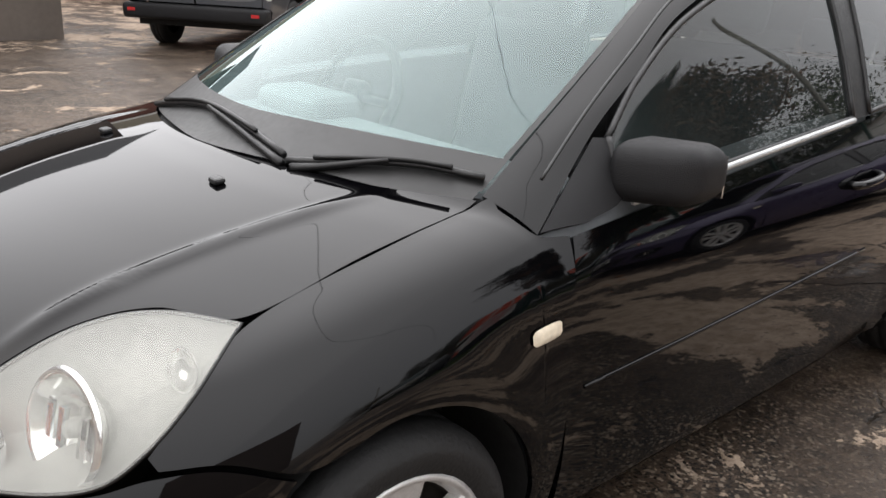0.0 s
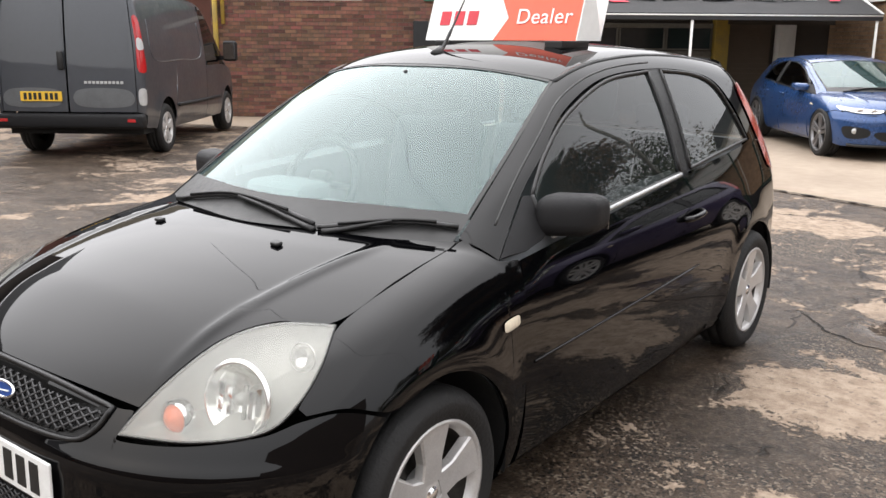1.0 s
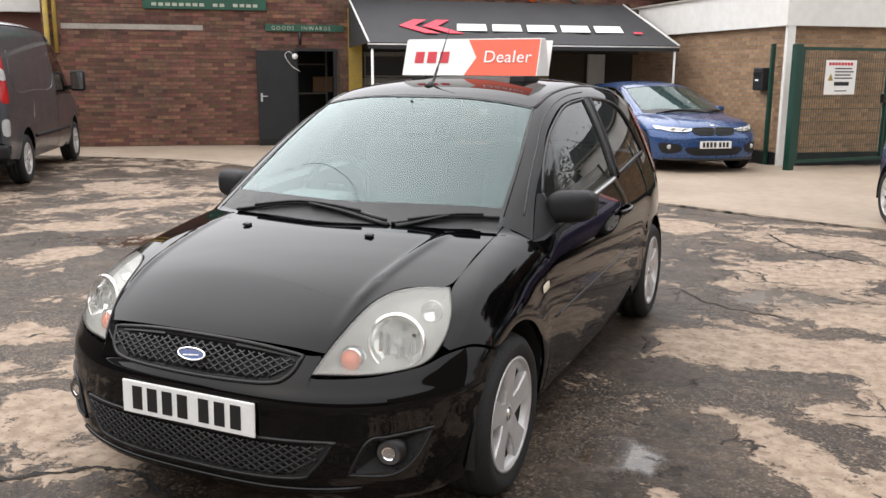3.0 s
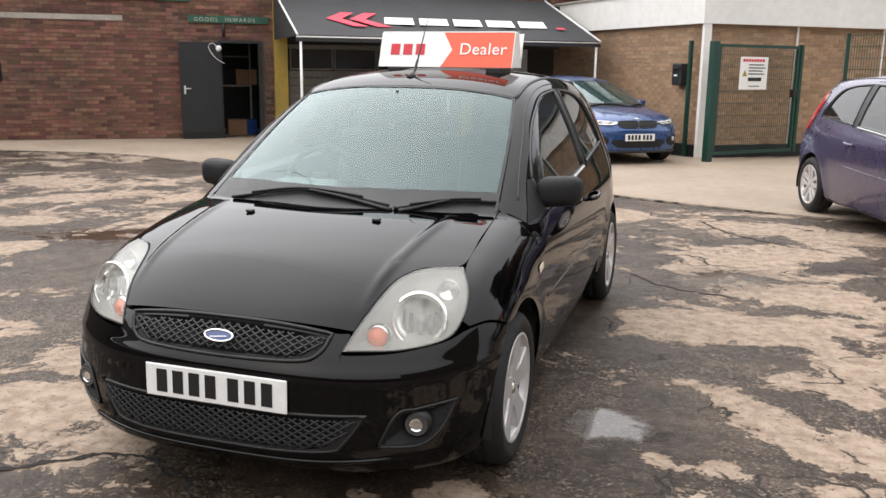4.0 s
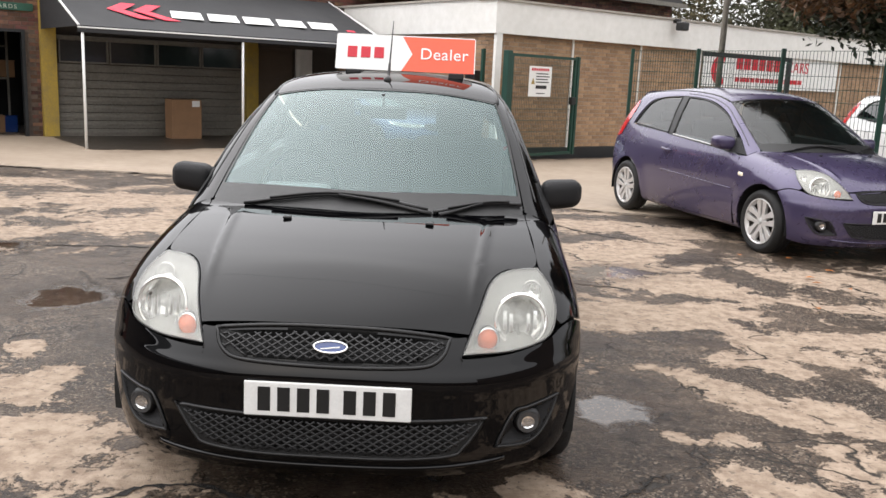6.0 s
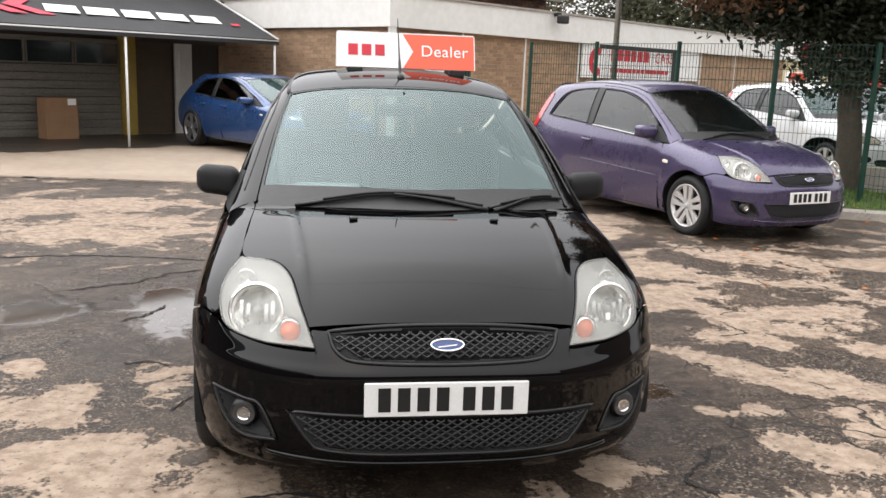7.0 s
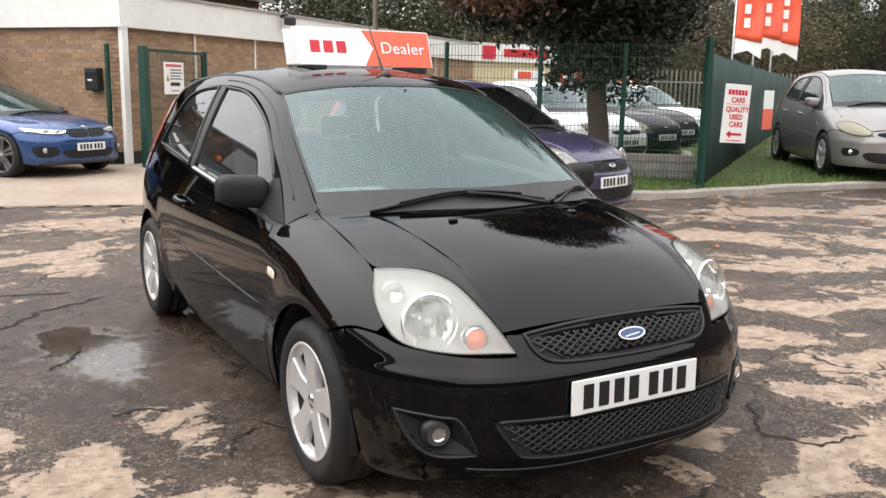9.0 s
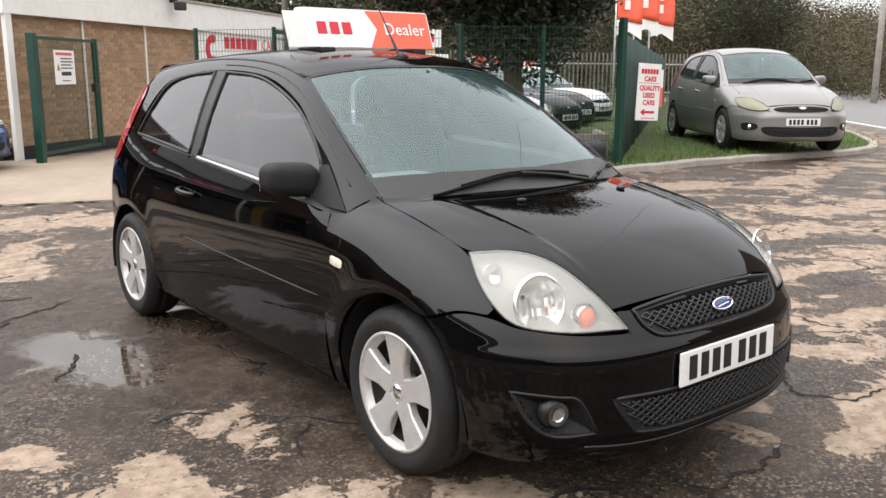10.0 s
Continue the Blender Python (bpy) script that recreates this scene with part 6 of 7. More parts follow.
for u in (2.68, 5.48, 8.62):
    p = mesh("post", *tube([(u, 13.02, 0.0), (u, 13.02, AWF[1])], 0.024, 8), WHITE, aw)
    mesh("foot_plate", *boxes([(u - 0.06, u + 0.06, 12.96, 13.08, -0.02, 0.012)]), GALV, p, False)
mesh("front_bar", *tube([(2.60, 13.0, AWF[1] - 0.02), (8.70, 13.0, AWF[1] - 0.02)], 0.02, 8), WHITE, aw)
for u in (2.62, 8.70):
    mesh("rafter", *tube([(u, 13.0, AWF[1] + 0.012), (u, AWB[0], AWB[1] + 0.012)], 0.02, 8), WHITE, aw)


def on_canvas(poly, lift=0.012):
    """A flat printed shape on the slope: (along, up the slope) pairs."""
    c = 1 / math.hypot(1, sl)
    n = len(poly)
    V = []
    for off in (lift, lift - 0.006):
        V += [(a, AWF[0] + q * c - off * sl * c, AWF[1] + q * sl * c + off * c) for a, q in poly]
    return V, [tuple(range(n)), tuple(range(2 * n - 1, n - 1, -1))] + [(i, (i + 1) % n, (i + 1) % n + n, i + n) for i in range(n)]


mark = []
for u in (3.34, 3.80):
    mark += [on_canvas([(u, 1.02), (u + 0.36, 1.42), (u + 0.62, 1.42), (u + 0.30, 1.02)]), on_canvas([(u, 1.02), (u + 0.30, 1.02), (u + 0.72, 0.58), (u + 0.44, 0.58)])]
mesh("red_mark", *merge(*mark), PINKRED, aw, False, "two red chevrons")
band = []
for k in range(5):
    u = 4.42 + 0.71 * k
    band.append(on_canvas([(u, 0.76), (u + 0.10, 1.18), (u + 0.68, 1.18), (u + 0.60, 0.76)]))
mesh("white_mark", *merge(*band), WHITE, aw, False, "five white slanted blocks")
mesh("small_mark", *on_canvas([(8.08, 0.72), (8.08, 0.82), (8.26, 0.82), (8.26, 0.72)]), PINKRED, aw, False)
hb = thing("hanging_carton", "brown cardboard carton under the awning", "box", B0 @ pose(4.86, 15.05, 0.02))
part("body", box(0, 0.62, 0, 0.4, 0, 0.80, 0.01), CARD, hb)
part("label", box(0.42, 0.58, -0.004, 0.0, 0.66, 0.78), WHITE, hb)
for k, u in enumerate((3.0, 5.4)):
    lt = thing("wall_lamp", "small round orange lamp above the awning" if k == 0 else "small camera on the wall", "lamp", B0 @ pose(6.62 if k == 0 else 7.6, 15.8, 3.14))
    mesh("lamp_body", *moved(lathe([(0.0, -0.08), (0.08, -0.06), (0.10, 0.02), (0.08, 0.06), (0.0, 0.07)], 14, "z"), pose(0, -0.06, 0, 90, 0, 0)), ORANGE if k == 0 else GREYSTEEL, lt)
struct("roller_shutter_upper", boxes([(3.6, 6.5, 15.80 - 0.01 * (k % 2), 15.84, 3.12 + 0.09 * k, 3.205 + 0.09 * k) for k in range(7)]), GALV, "grey roller shutter above the awning", "window", B0)

# letter box, gate and notice
lb = thing("letter_box", "black wall letter box on the buff brick", "letter box", wall_m(9.10, 10.68, -90, ZB))
part("box", box(-0.14, 0.14, -0.16, -0.01, 1.28, 1.66, 0.02), DOORBLACK, lb)
part("flap", box(-0.11, 0.11, -0.175, -0.16, 1.53, 1.60, 0.006), TRIM, lb)
part("paper", box(-0.06, 0.03, -0.168, -0.16, 1.44, 1.47), WHITE, lb)


def wire_panel(x0, x1, z0, z1, dx=0.05, dz=0.2, r=0.0022):
    rows = [(x - r, x + r, -r, r, z0, z1) for x in np.arange(x0, x1 + 0.001, dx)]
    rows += [(x0, x1, -r * 1.6, r * 1.6, z - r * 1.4, z + r * 1.4) for z in np.arange(z0, z1 + 0.001, dz)]
    return boxes(rows)


gt = thing("mesh_gate", "dark green steel mesh gate in front of the brick wall", "gate", wall_m(8.80, 9.44, 9.5, ZB))
part("hinge_post", box(-0.06, 0.06, -0.06, 0.06, 0, 2.02, 0.008), GREENSTEEL, gt)
part("lock_post", box(2.05, 2.12, -0.04, 0.04, 0.15, 2.0, 0.008), GREENSTEEL, gt)
gf = part("gate_frame", join(box(0.09, 0.14, -0.025, 0.025, 0.16, 1.98), box(1.98, 2.03, -0.025, 0.025, 0.16, 1.98), box(0.14, 1.98, -0.025, 0.025, 1.93, 1.98), box(0.14, 1.98, -0.025, 0.025, 0.16, 0.21)), GREENSTEEL, gt)
mesh("wire_mesh", *wire_panel(0.14, 1.98, 0.21, 1.93), GREENSTEEL, gf, False)
part("lock_box", box(1.92, 2.05, -0.04, 0.04, 1.10, 1.24, 0.006), INK, gt)
ns = thing("notice", "white safety notice with red heading on the gate", "sign", wall_m(8.80, 9.44, 9.5, ZB) @ pose(0.58, 0, 0))
part("board", box(0, 0.66, -0.034, -0.028, 1.24, 1.78, 0.002), WHITE, ns)
mesh("heading_bar", *boxes([(0.06 + 0.066 * i, 0.11 + 0.066 * i, -0.037, -0.034, 1.70, 1.745) for i in range(8)]), SIGNRED, ns, False)
mesh("text_bars", *boxes([(0.20, 0.20 + w, -0.037, -0.034, z, z + 0.018) for z, w in ((1.64, 0.36), (1.59, 0.40), (1.54, 0.34), (1.49, 0.38))] + [(0.20, 0.52, -0.037, -0.034, 1.38, 1.44), (0.22, 0.48, -0.037, -0.034, 1.29, 1.305)]), INK, ns, False)
mesh("warning_triangle", *moved(slab([(0.06, 1.46), (0.17, 1.46), (0.115, 1.57)], 0.003), pose(0, -0.037, 0)), YELLOW, ns, False)
struct("gate_side_post", boxes([(8.94, 9.0, 10.30, 10.36, 0.05, 2.05)]), GREENSTEEL, "dark green fence post by the wall", "post", B0)

# dealer board on the front wall
mg = thing("dealer_board", "white sign board with a red horseshoe magnet and red lettering", "sign", B0)
part("board", box(15.1, 20.7, 10.10, 10.13, 1.56, 2.33, 0.004), WHITE, mg)
hs = [(0.42 * math.cos(a), 0.42 * math.sin(a)) for a in np.linspace(radians(60), radians(300), 20)]
hsin = [(0.20 * math.cos(a), 0.20 * math.sin(a)) for a in np.linspace(radians(300), radians(60), 20)]
mesh("magnet_shape", *moved(slab([(x * 0.8, z * 0.78) for x, z in hs + hsin], 0.006), pose(15.72, 10.09, 1.94)), SIGNRED, mg, False, "red horseshoe magnet shape")
mesh("name_bars", *boxes([(16.3 + 0.30 * i, 16.54 + 0.30 * i, 10.09, 10.10, 1.98, 2.24) for i in range(6)]), SIGNRED, mg, False)
mesh("lettering", *moved(lettering("CARS", 0.26, 0.004, 1.1), pose(18.35, 10.095, 1.98)), SIGNRED, mg, False)
mesh("small_bars", *boxes([(16.3 + 0.2 * i, 16.46 + 0.2 * i, 10.09, 10.10, 1.70, 1.80) for i in range(14)]), SIGNRED, mg, False)
sl_lamp = thing("security_lamp", "black security flood lamp on the white fascia", "lamp", B0 @ pose(13.88, 9.98, 2.82))
part("bracket", box(-0.04, 0.04, -0.10, 0.06, 0.02, 0.10, 0.01), INK, sl_lamp)
part("head", box(-0.12, 0.12, -0.26, -0.08, -0.14, 0.04, 0.03), INK, sl_lamp)


# ---------------------------------------------------------------- parked vehicles
hero = hatch("black_hatchback", "glossy black three-door hatchback parked on the wet yard", "", pose(0, 0, 0), BLACK)
P_DIR = Vector((3.104 - 2.351, 5.208 - 7.517)).normalized()
P_FW = Vector((3.104, 5.208)) + 0.80 * Vector((-P_DIR.y, P_DIR.x))
P_NOSE = P_FW + P_DIR * 0.72
purple = hatch("purple_hatchback", "metallic purple three-door hatchback parked by the fence", "", heading(P_NOSE.x, P_NOSE.y, P_DIR.x, P_DIR.y, ground_z(3, 6)), PURPLE, wheels=dict(twin=True, half=0.052), bars=False, screen=DARKSCREEN)
for c in purple.children:
    if c.name.startswith("aerial"):
        bpy.data.objects.remove(c)
        break

BW = ([(-0.2, -0.2), (0, 0), (0.38, 0.42), (0.72, 0.80), (1.06, 1.19), (1.65, 2.1), (2.45, 2.95), (2.87, 3.2), (3.206, 3.61), (3.55, 4.0), (3.86, 4.58), (4.1, 4.8)], [(0, 0), (0.29, 0.33), (0.63, 0.665), (0.90, 0.885), (1.45, 1.375), (1.7, 1.61)], 1.075)
b_dir = Vector((0.575, -0.818))
b_fw = Vector((-1.049, 11.956)) + 0.86 * Vector((-b_dir.y, b_dir.x))
b_nose = b_fw + b_dir * 0.80
estate = hatch("blue_estate_car", "metallic blue estate car with black kidney grille by the brick wall", "", heading(b_nose.x, b_nose.y, b_dir.x, b_dir.y, ground_z(-1, 12)), BLUE, BW, dict(radius=0.340, width=0.22, rim=0.255, spokes=5, twin=True, alloy=mat("grey alloy", (0.25, 0.25, 0.26), 0.35, 0.8)), 4, "estate", False, TINTED, True, True, 0.745)
SW = ([(-0.2, -0.2), (0, 0), (0.38, 0.55), (0.72, 0.92), (1.06, 1.30), (1.65, 1.98), (2.45, 2.85), (2.87, 3.40), (3.206, 3.77), (3.55, 4.14), (3.86, 4.72), (4.1, 4.9)], [(0, 0), (0.29, 0.34), (0.63, 0.72), (0.90, 1.06), (1.45, 1.66), (1.7, 1.95)], 1.115)
s_dir = Vector((-0.612, -0.791))
s_fw = Vector((9.911, 6.617)) + 0.88 * Vector((-s_dir.y, s_dir.x))
s_nose = s_fw + s_dir * 0.92
mpv = hatch("silver_people_carrier", "dusty silver people carrier parked on the grass verge", "", heading(s_nose.x, s_nose.y, s_dir.x, s_dir.y, 0.10), SILVER, SW, dict(radius=0.335, width=0.21, rim=0.215, spokes=5), 4, "mpv", False, TINTED, True, True, 0.745)


def van():
    """A grey panel van seen from its rear corner: nose away from the yard."""
    S = Shape(
        top=[(-0.1, 0.75), (0.1, 0.95), (0.5, 1.10), (0.8, 1.25), (1.6, 1.85), (2.0, 1.93), (3.0, 1.96), (4.8, 1.94)], fall=[(0, 0.1), (1.5, 0.06), (5, 0.05)],
        side=[(0.2, 0.86), (0.4, 0.93), (0.7, 0.95), (1.0, 0.95), (1.3, 0.925), (1.6, 0.88), (1.9, 0.82), (2.1, 0.76)], plan=[(-0.1, 0.93), (0.8, 0.98), (1.5, 1.0), (4.0, 1.0), (4.8, 0.98)],
        front=[(0.2, 0.05), (0.5, 0.0), (0.8, 0.05), (1.0, 0.2)], bow=(0.35, 3.0), rear=[(0.2, 4.74), (0.5, 4.78), (1.0, 4.77), (1.6, 4.72), (2.0, 4.66)], bowr=(0.05, 3.0), bottom=[(0, 0.2), (2.5, 0.22), (4.8, 0.3)], sweep=0.25, k=0.10, arches=[(0.83, 0.32, 0.38), (3.93, 0.32, 0.38)], flare=0.015)
    nose = Vector((-9.80, 8.68)) + Vector((-0.59, 0.807)) * 0.83 - 0.92 * Vector((0.807, 0.59))
    v = thing("grey_panel_van", "dark grey panel van parked with its rear doors to the yard", "van", heading(nose.x, nose.y, -0.59, 0.807, -0.02))

    def both(nm, vf, material, parent=v, lab=""):
        return mesh(nm, *vf, material, parent, label=lab), mesh(nm, *mirror(vf), material, parent, label=lab)

    U = [(0.9, 0.45, 0.95), (0.94, 1.2, 1.02), (0.94, 2.05, 1.02)]
    Lo = arc(0.83, 0.32, 0.37, 150, 0, 0.93) + [(0.9, 1.25, 0.28), (0.9, 2.05, 0.28)]
    both("front_side", S.ruled(U, Lo, None, 50, 12), VANGREY)
    U = [(0.80, 2.06, 1.86), (0.80, 3.5, 1.88), (0.80, 4.60, 1.86)]
    Lo = [(0.9, 2.06, 0.28), (0.9, 3.5, 0.29)] + arc(3.93, 0.32, 0.37, 180, 0, 0.93) + [(0.9, 4.35, 0.34), (0.9, 4.64, 0.36)]
    both("cargo_side", S.ruled(U, Lo, None, 60, 24), VANGREY)
    both("side_moulding", S.edge([(0.95, 1.3, 0.55), (0.95, 2.4, 0.55), (0.95, 3.5, 0.56)], 0.025, 0.004, 30, False), TEXTURED)
    both("side_recess", S.edge([(0.9, 2.25, 1.6), (0.9, 2.3, 1.15), (0.93, 3.3, 1.12), (0.93, 4.3, 1.15), (0.9, 4.35, 1.6)], 0.008, 0.0, 60, False), VANGREY)
    mesh("roof", *S.ruled([(0.78, 1.6, 1.84), (0.79, 3, 1.9), (0.79, 4.66, 1.88)], [(-0.78, 1.6, 1.84), (-0.79, 3, 1.9), (-0.79, 4.66, 1.88)], [(0, 1.55, 1.85), (0, 3, 1.96), (0, 4.66, 1.94)], 30, 20), VANGREY, v)
    mesh("bonnet", *S.ruled([(0.85, 0.1, 0.85), (0.85, 0.5, 1.0), (0.85, 0.85, 1.05)], [(-0.85, 0.1, 0.85), (-0.85, 0.5, 1.0), (-0.85, 0.85, 1.05)], None, 16, 16), VANGREY, v)
    mesh("front_bumper", *S.ruled([(0.9, 0.45, 0.9), (0.7, 0.08, 0.85), (0, -0.03, 0.85), (-0.7, 0.08, 0.85), (-0.9, 0.45, 0.9)], [(0.9, 0.45, 0.3), (0.7, 0.08, 0.25), (0, 0.0, 0.25), (-0.7, 0.08, 0.25), (-0.9, 0.45, 0.3)], None, 40, 10), VANGREY, v)
    mesh("windscreen", *S.ruled([(0.82, 0.92, 1.1), (0.76, 1.55, 1.8)], [(-0.82, 0.92, 1.1), (-0.76, 1.55, 1.8)], [(0, 0.78, 1.2), (0, 1.5, 1.84)], 10, 14, 0, 0), TINTED, v)
    both("cab_window", S.disc([(0.93, 1.0, 1.06), (0.88, 1.35, 1.45), (0.83, 1.62, 1.72), (0.82, 2.0, 1.76), (0.93, 2.0, 1.06)], -0.004), TINTED)
    both("cab_pillar", S.ruled([(0.9, 0.85, 1.0), (0.85, 1.25, 1.45), (0.79, 1.6, 1.82), (0.8, 2.05, 1.86)], [(0.92, 1.0, 1.04), (0.88, 1.36, 1.46), (0.83, 1.63, 1.74), (0.82, 2.04, 1.78)], None, 30, 5), VANGREY)
    mesh("cab_filler", *boxes([(-0.86, 0.86, 2.05, 2.08, 0.3, 1.82), (-0.85, 0.85, 0.3, 4.6, 0.28, 0.4)]), DARK, v, False)
    for sx in (1, -1):
        a = [(sx * 0.012, 4.70, 1.84), (sx * 0.012, 4.76, 1.2), (sx * 0.012, 4.77, 0.55)]
        b = [(sx * 0.77, 4.66, 1.82), (sx * 0.83, 4.74, 1.2), (sx * 0.84, 4.75, 0.55)]
        d = mesh("rear_door", *S.ruled(a, b, None, 24, 14), VANGREY, v)
        mesh("door_pressing", *S.disc([(sx * 0.10, 4.7, 1.70), (sx * 0.66, 4.7, 1.68), (sx * 0.72, 4.75, 1.1), (sx * 0.10, 4.76, 1.1)], 0.0035, n=40, rings=4), VANGREY, d)
        mesh("lower_pressing", *S.disc([(sx * 0.14, 4.76, 0.80), (sx * 0.74, 4.76, 0.80), (sx * 0.76, 4.76, 0.62), (sx * 0.14, 4.76, 0.62)], 0.005, n=40, rings=4), mat("van panel grey", (0.12, 0.125, 0.13), 0.45, 0.2), d)
        lampo = [(sx * 0.83, 4.70, 1.62), (sx * 0.87, 4.62, 1.58), (sx * 0.92, 4.62, 1.25), (sx * 0.93, 4.62, 1.02), (sx * 0.875, 4.73, 1.02), (sx * 0.865, 4.72, 1.3)]
        t = mesh("tail_lamp", *S.disc(lampo, 0.012, n=30, rings=4), RED, v, label="tall red tail lamp")
        mesh("clear_lens", *S.disc([(sx * 0.875, 4.71, 1.38), (sx * 0.905, 4.64, 1.36), (sx * 0.92, 4.63, 1.26), (sx * 0.88, 4.72, 1.26)], 0.016, n=16, rings=2), GALV, t)
        mesh("lower_lamp", *S.disc([(sx * 0.87, 4.73, 0.80), (sx * 0.91, 4.66, 0.80), (sx * 0.92, 4.66, 0.64), (sx * 0.875, 4.74, 0.64)], 0.006, n=16, rings=2), GALV, v)
        mesh("corner_post", *S.ruled([(sx * 0.78, 4.66, 1.84), (sx * 0.84, 4.74, 1.2), (sx * 0.85, 4.75, 0.55)], [(sx * 0.82, 4.60, 1.84), (sx * 0.92, 4.63, 1.2), (sx * 0.94, 4.63, 0.50)], None, 24, 6), VANGREY, v)
        m2 = part("door_mirror", box(0.98, 1.20, 1.02, 1.16, 1.06, 1.36, 0.04, 3) if sx > 0 else box(-1.20, -0.98, 1.02, 1.16, 1.06, 1.36, 0.04, 3), TEXTURED, v, "", True)
        part("mirror_glass", box(1.0, 1.18, 1.162, 1.166, 1.09, 1.33) if sx > 0 else box(-1.18, -1.0, 1.162, 1.166, 1.09, 1.33), CHROME, m2)
        part("mirror_foot", box(0.86, 1.0, 1.06, 1.12, 1.08, 1.14) if sx > 0 else box(-1.0, -0.86, 1.06, 1.12, 1.08, 1.14), TEXTURED, m2)
    part("rear_bumper", box(-0.93, 0.93, 4.66, 4.86, 0.36, 0.53, 0.04, 3), TEXTURED, v, "", True)
    for sx in (-1, 1):
        part("reflector", box(sx * 0.80 - 0.05, sx * 0.80 + 0.05, 4.858, 4.866, 0.44, 0.475), RED, v)
    part("door_lock", box(0.02, 0.095, 4.775, 4.81, 1.02, 1.24, 0.02, 3), INK, v, "", True)
    part("stop_lamp", box(0.0, 0.13, 4.69, 4.71, 1.85, 1.89, 0.006), RED, v)
    plate(v, pose(0.33, 4.80, 0.725, 0, 0, 180), PLATEYELLOW)
    mesh("nameplate_bars", *boxes([(-0.70 + 0.05 * i, -0.665 + 0.05 * i, 4.778, 4.785, 0.87, 0.90) for i in range(10)]), GALV, v, False)
    for y in (0.83, 3.93):
        for sx in (1, -1):
            wheel(v, pose(sx * 0.84, y, 0.325, 0, 0, 0 if sx > 0 else 180), 0.325, 0.2, 0.205, 5)
            LV, LF = moved(lathe([(0.0, -0.28), (0.37, -0.28), (0.37, 0.06)], 30), pose(sx * 0.86, y, 0.32, 0, 0, 0 if sx > 0 else 180))
            mesh("wheel_arch_liner", LV, [q for q in LF if min(LV[i][2] for i in q) > 0.26], DARK, v)
    return v


van_ob = van()
van_ob.scale.z = 1.08
for c in van_ob.children:
    if c.name.split(".")[0] == "wheel":
        c.scale.z, c.location.z = 1 / 1.08, 0.325 / 1.08

# roof sign on the black hatchback: a hollow tent board
RS = thing("roof_sign", "white and orange dealer roof sign standing on the black car", "sign", pose(0.060, 2.20, 1.432, 0, 0, 0))
rw, rh, rd2 = 0.362, 0.188, 0.100
for sy in (-1, 1):
    face = mesh("face_white" if sy < 0 else "face_rear", *moved(merge(slab([(-rw, 0), (-0.02, 0), (0.035, rh * 0.5), (-0.02, rh), (-rw, rh)] if sy < 0 else [(-rw, 0), (rw, 0), (rw, rh), (-rw, rh)], 0.004)), pose(0, -rd2 if sy < 0 else rd2, 0.02, -20 * -sy * -1 if sy > 0 else -20, 0, 0)), WHITE, RS, False)
m_face = pose(0, -rd2, 0.02, -20, 0, 0)
mesh("face_orange", *moved(slab([(-0.0185, 0), (rw, 0), (rw, rh), (-0.0185, rh), (0.0365, rh * 0.5)], 0.004), m_face), CORAL, RS, False, "orange half with a white arrow edge")
mesh("lettering", *moved(lettering("Dealer", 0.062, 0.001, 1.05), m_face @ pose(0.075, -0.003, 0.068)), WHITE, RS, False)
mesh("mark_bars", *moved(boxes([(x, x + 0.050, -0.003, 0.0, 0.065, 0.125) for x in (-0.305, -0.235, -0.165)]), m_face), SIGNRED, RS, False, "three red mark bars")
for sx in (-1, 1):
    V = [(sx * rw, -rd2, 0.02), (sx * rw, rd2, 0.02), (sx * rw, 0.040, 0.197), (sx * rw, -0.036, 0.197)]
    V += [(sx * (rw + 0.004), y, z) for _, y, z in V]
    mesh("end_cheek", V, [(0, 1, 2, 3), (7, 6, 5, 4), (0, 4, 5, 1), (1, 5, 6, 2), (2, 6, 7, 3), (3, 7, 4, 0)], WHITE, RS, False)
part("top_cap", box(-rw, rw, -0.036, 0.040, 0.194, 0.202, 0.003), WHITE, RS)
for x in (-0.27, 0.27):
    part("magnet_foot", box(x - 0.04, x + 0.04, -0.11, 0.11, -0.012, 0.02, 0.006), INK, RS)


# ---------------------------------------------------------------- verge, kerb, fence, tree, distance
KERB = [(4.6, 7.4), (5.0, 6.6), (5.6, 6.15), (6.6, 5.95), (7.6, 5.95), (9.0, 5.85), (10.5, 5.62), (12.0, 5.35), (13.4, 5.75), (15.2, 6.9), (17.2, 8.4), (19.0, 10.4), (23, 15), (36, 30)]
kp = curve(KERB, 120)
inner = []
for i in range(120):
    a, b = kp[max(0, i - 1)], kp[min(119, i + 1)]
    t = (b - a) / np.linalg.norm(b - a)
    inner.append(kp[i] + 0.14 * np.array([-t[1], t[0]]))
inner = np.array(inner)
kerb_ob = new("kerb")
tagged(kerb_ob, "worn grey concrete kerb round the grass verge", "kerb", kind="structure")
for i in range(0, 117, 3):
    V = []
    for j in range(i, i + 4):
        a, b = kp[j], inner[j]
        if j == i + 3:
            a, b = kp[j] * 0.985 + kp[j - 1] * 0.015, inner[j] * 0.985 + inner[j - 1] * 0.015
        wob = 0.006 * math.sin(j * 1.7)
        V += [(a[0], a[1], -0.05), (a[0], a[1], 0.075 + wob), (a[0] * 0.85 + b[0] * 0.15, a[1] * 0.85 + b[1] * 0.15, 0.095 + wob), (b[0], b[1], 0.095 + wob), (b[0], b[1], -0.05)]
    F = [(k * 5 + q, k * 5 + q + 1, k * 5 + q + 6, k * 5 + q + 5) for k in range(3) for q in range(4)] + [(4, 3, 2, 1, 0), (15, 16, 17, 18, 19)]
    mesh("kerb_stone", V, F, CONCRETE, kerb_ob, False)
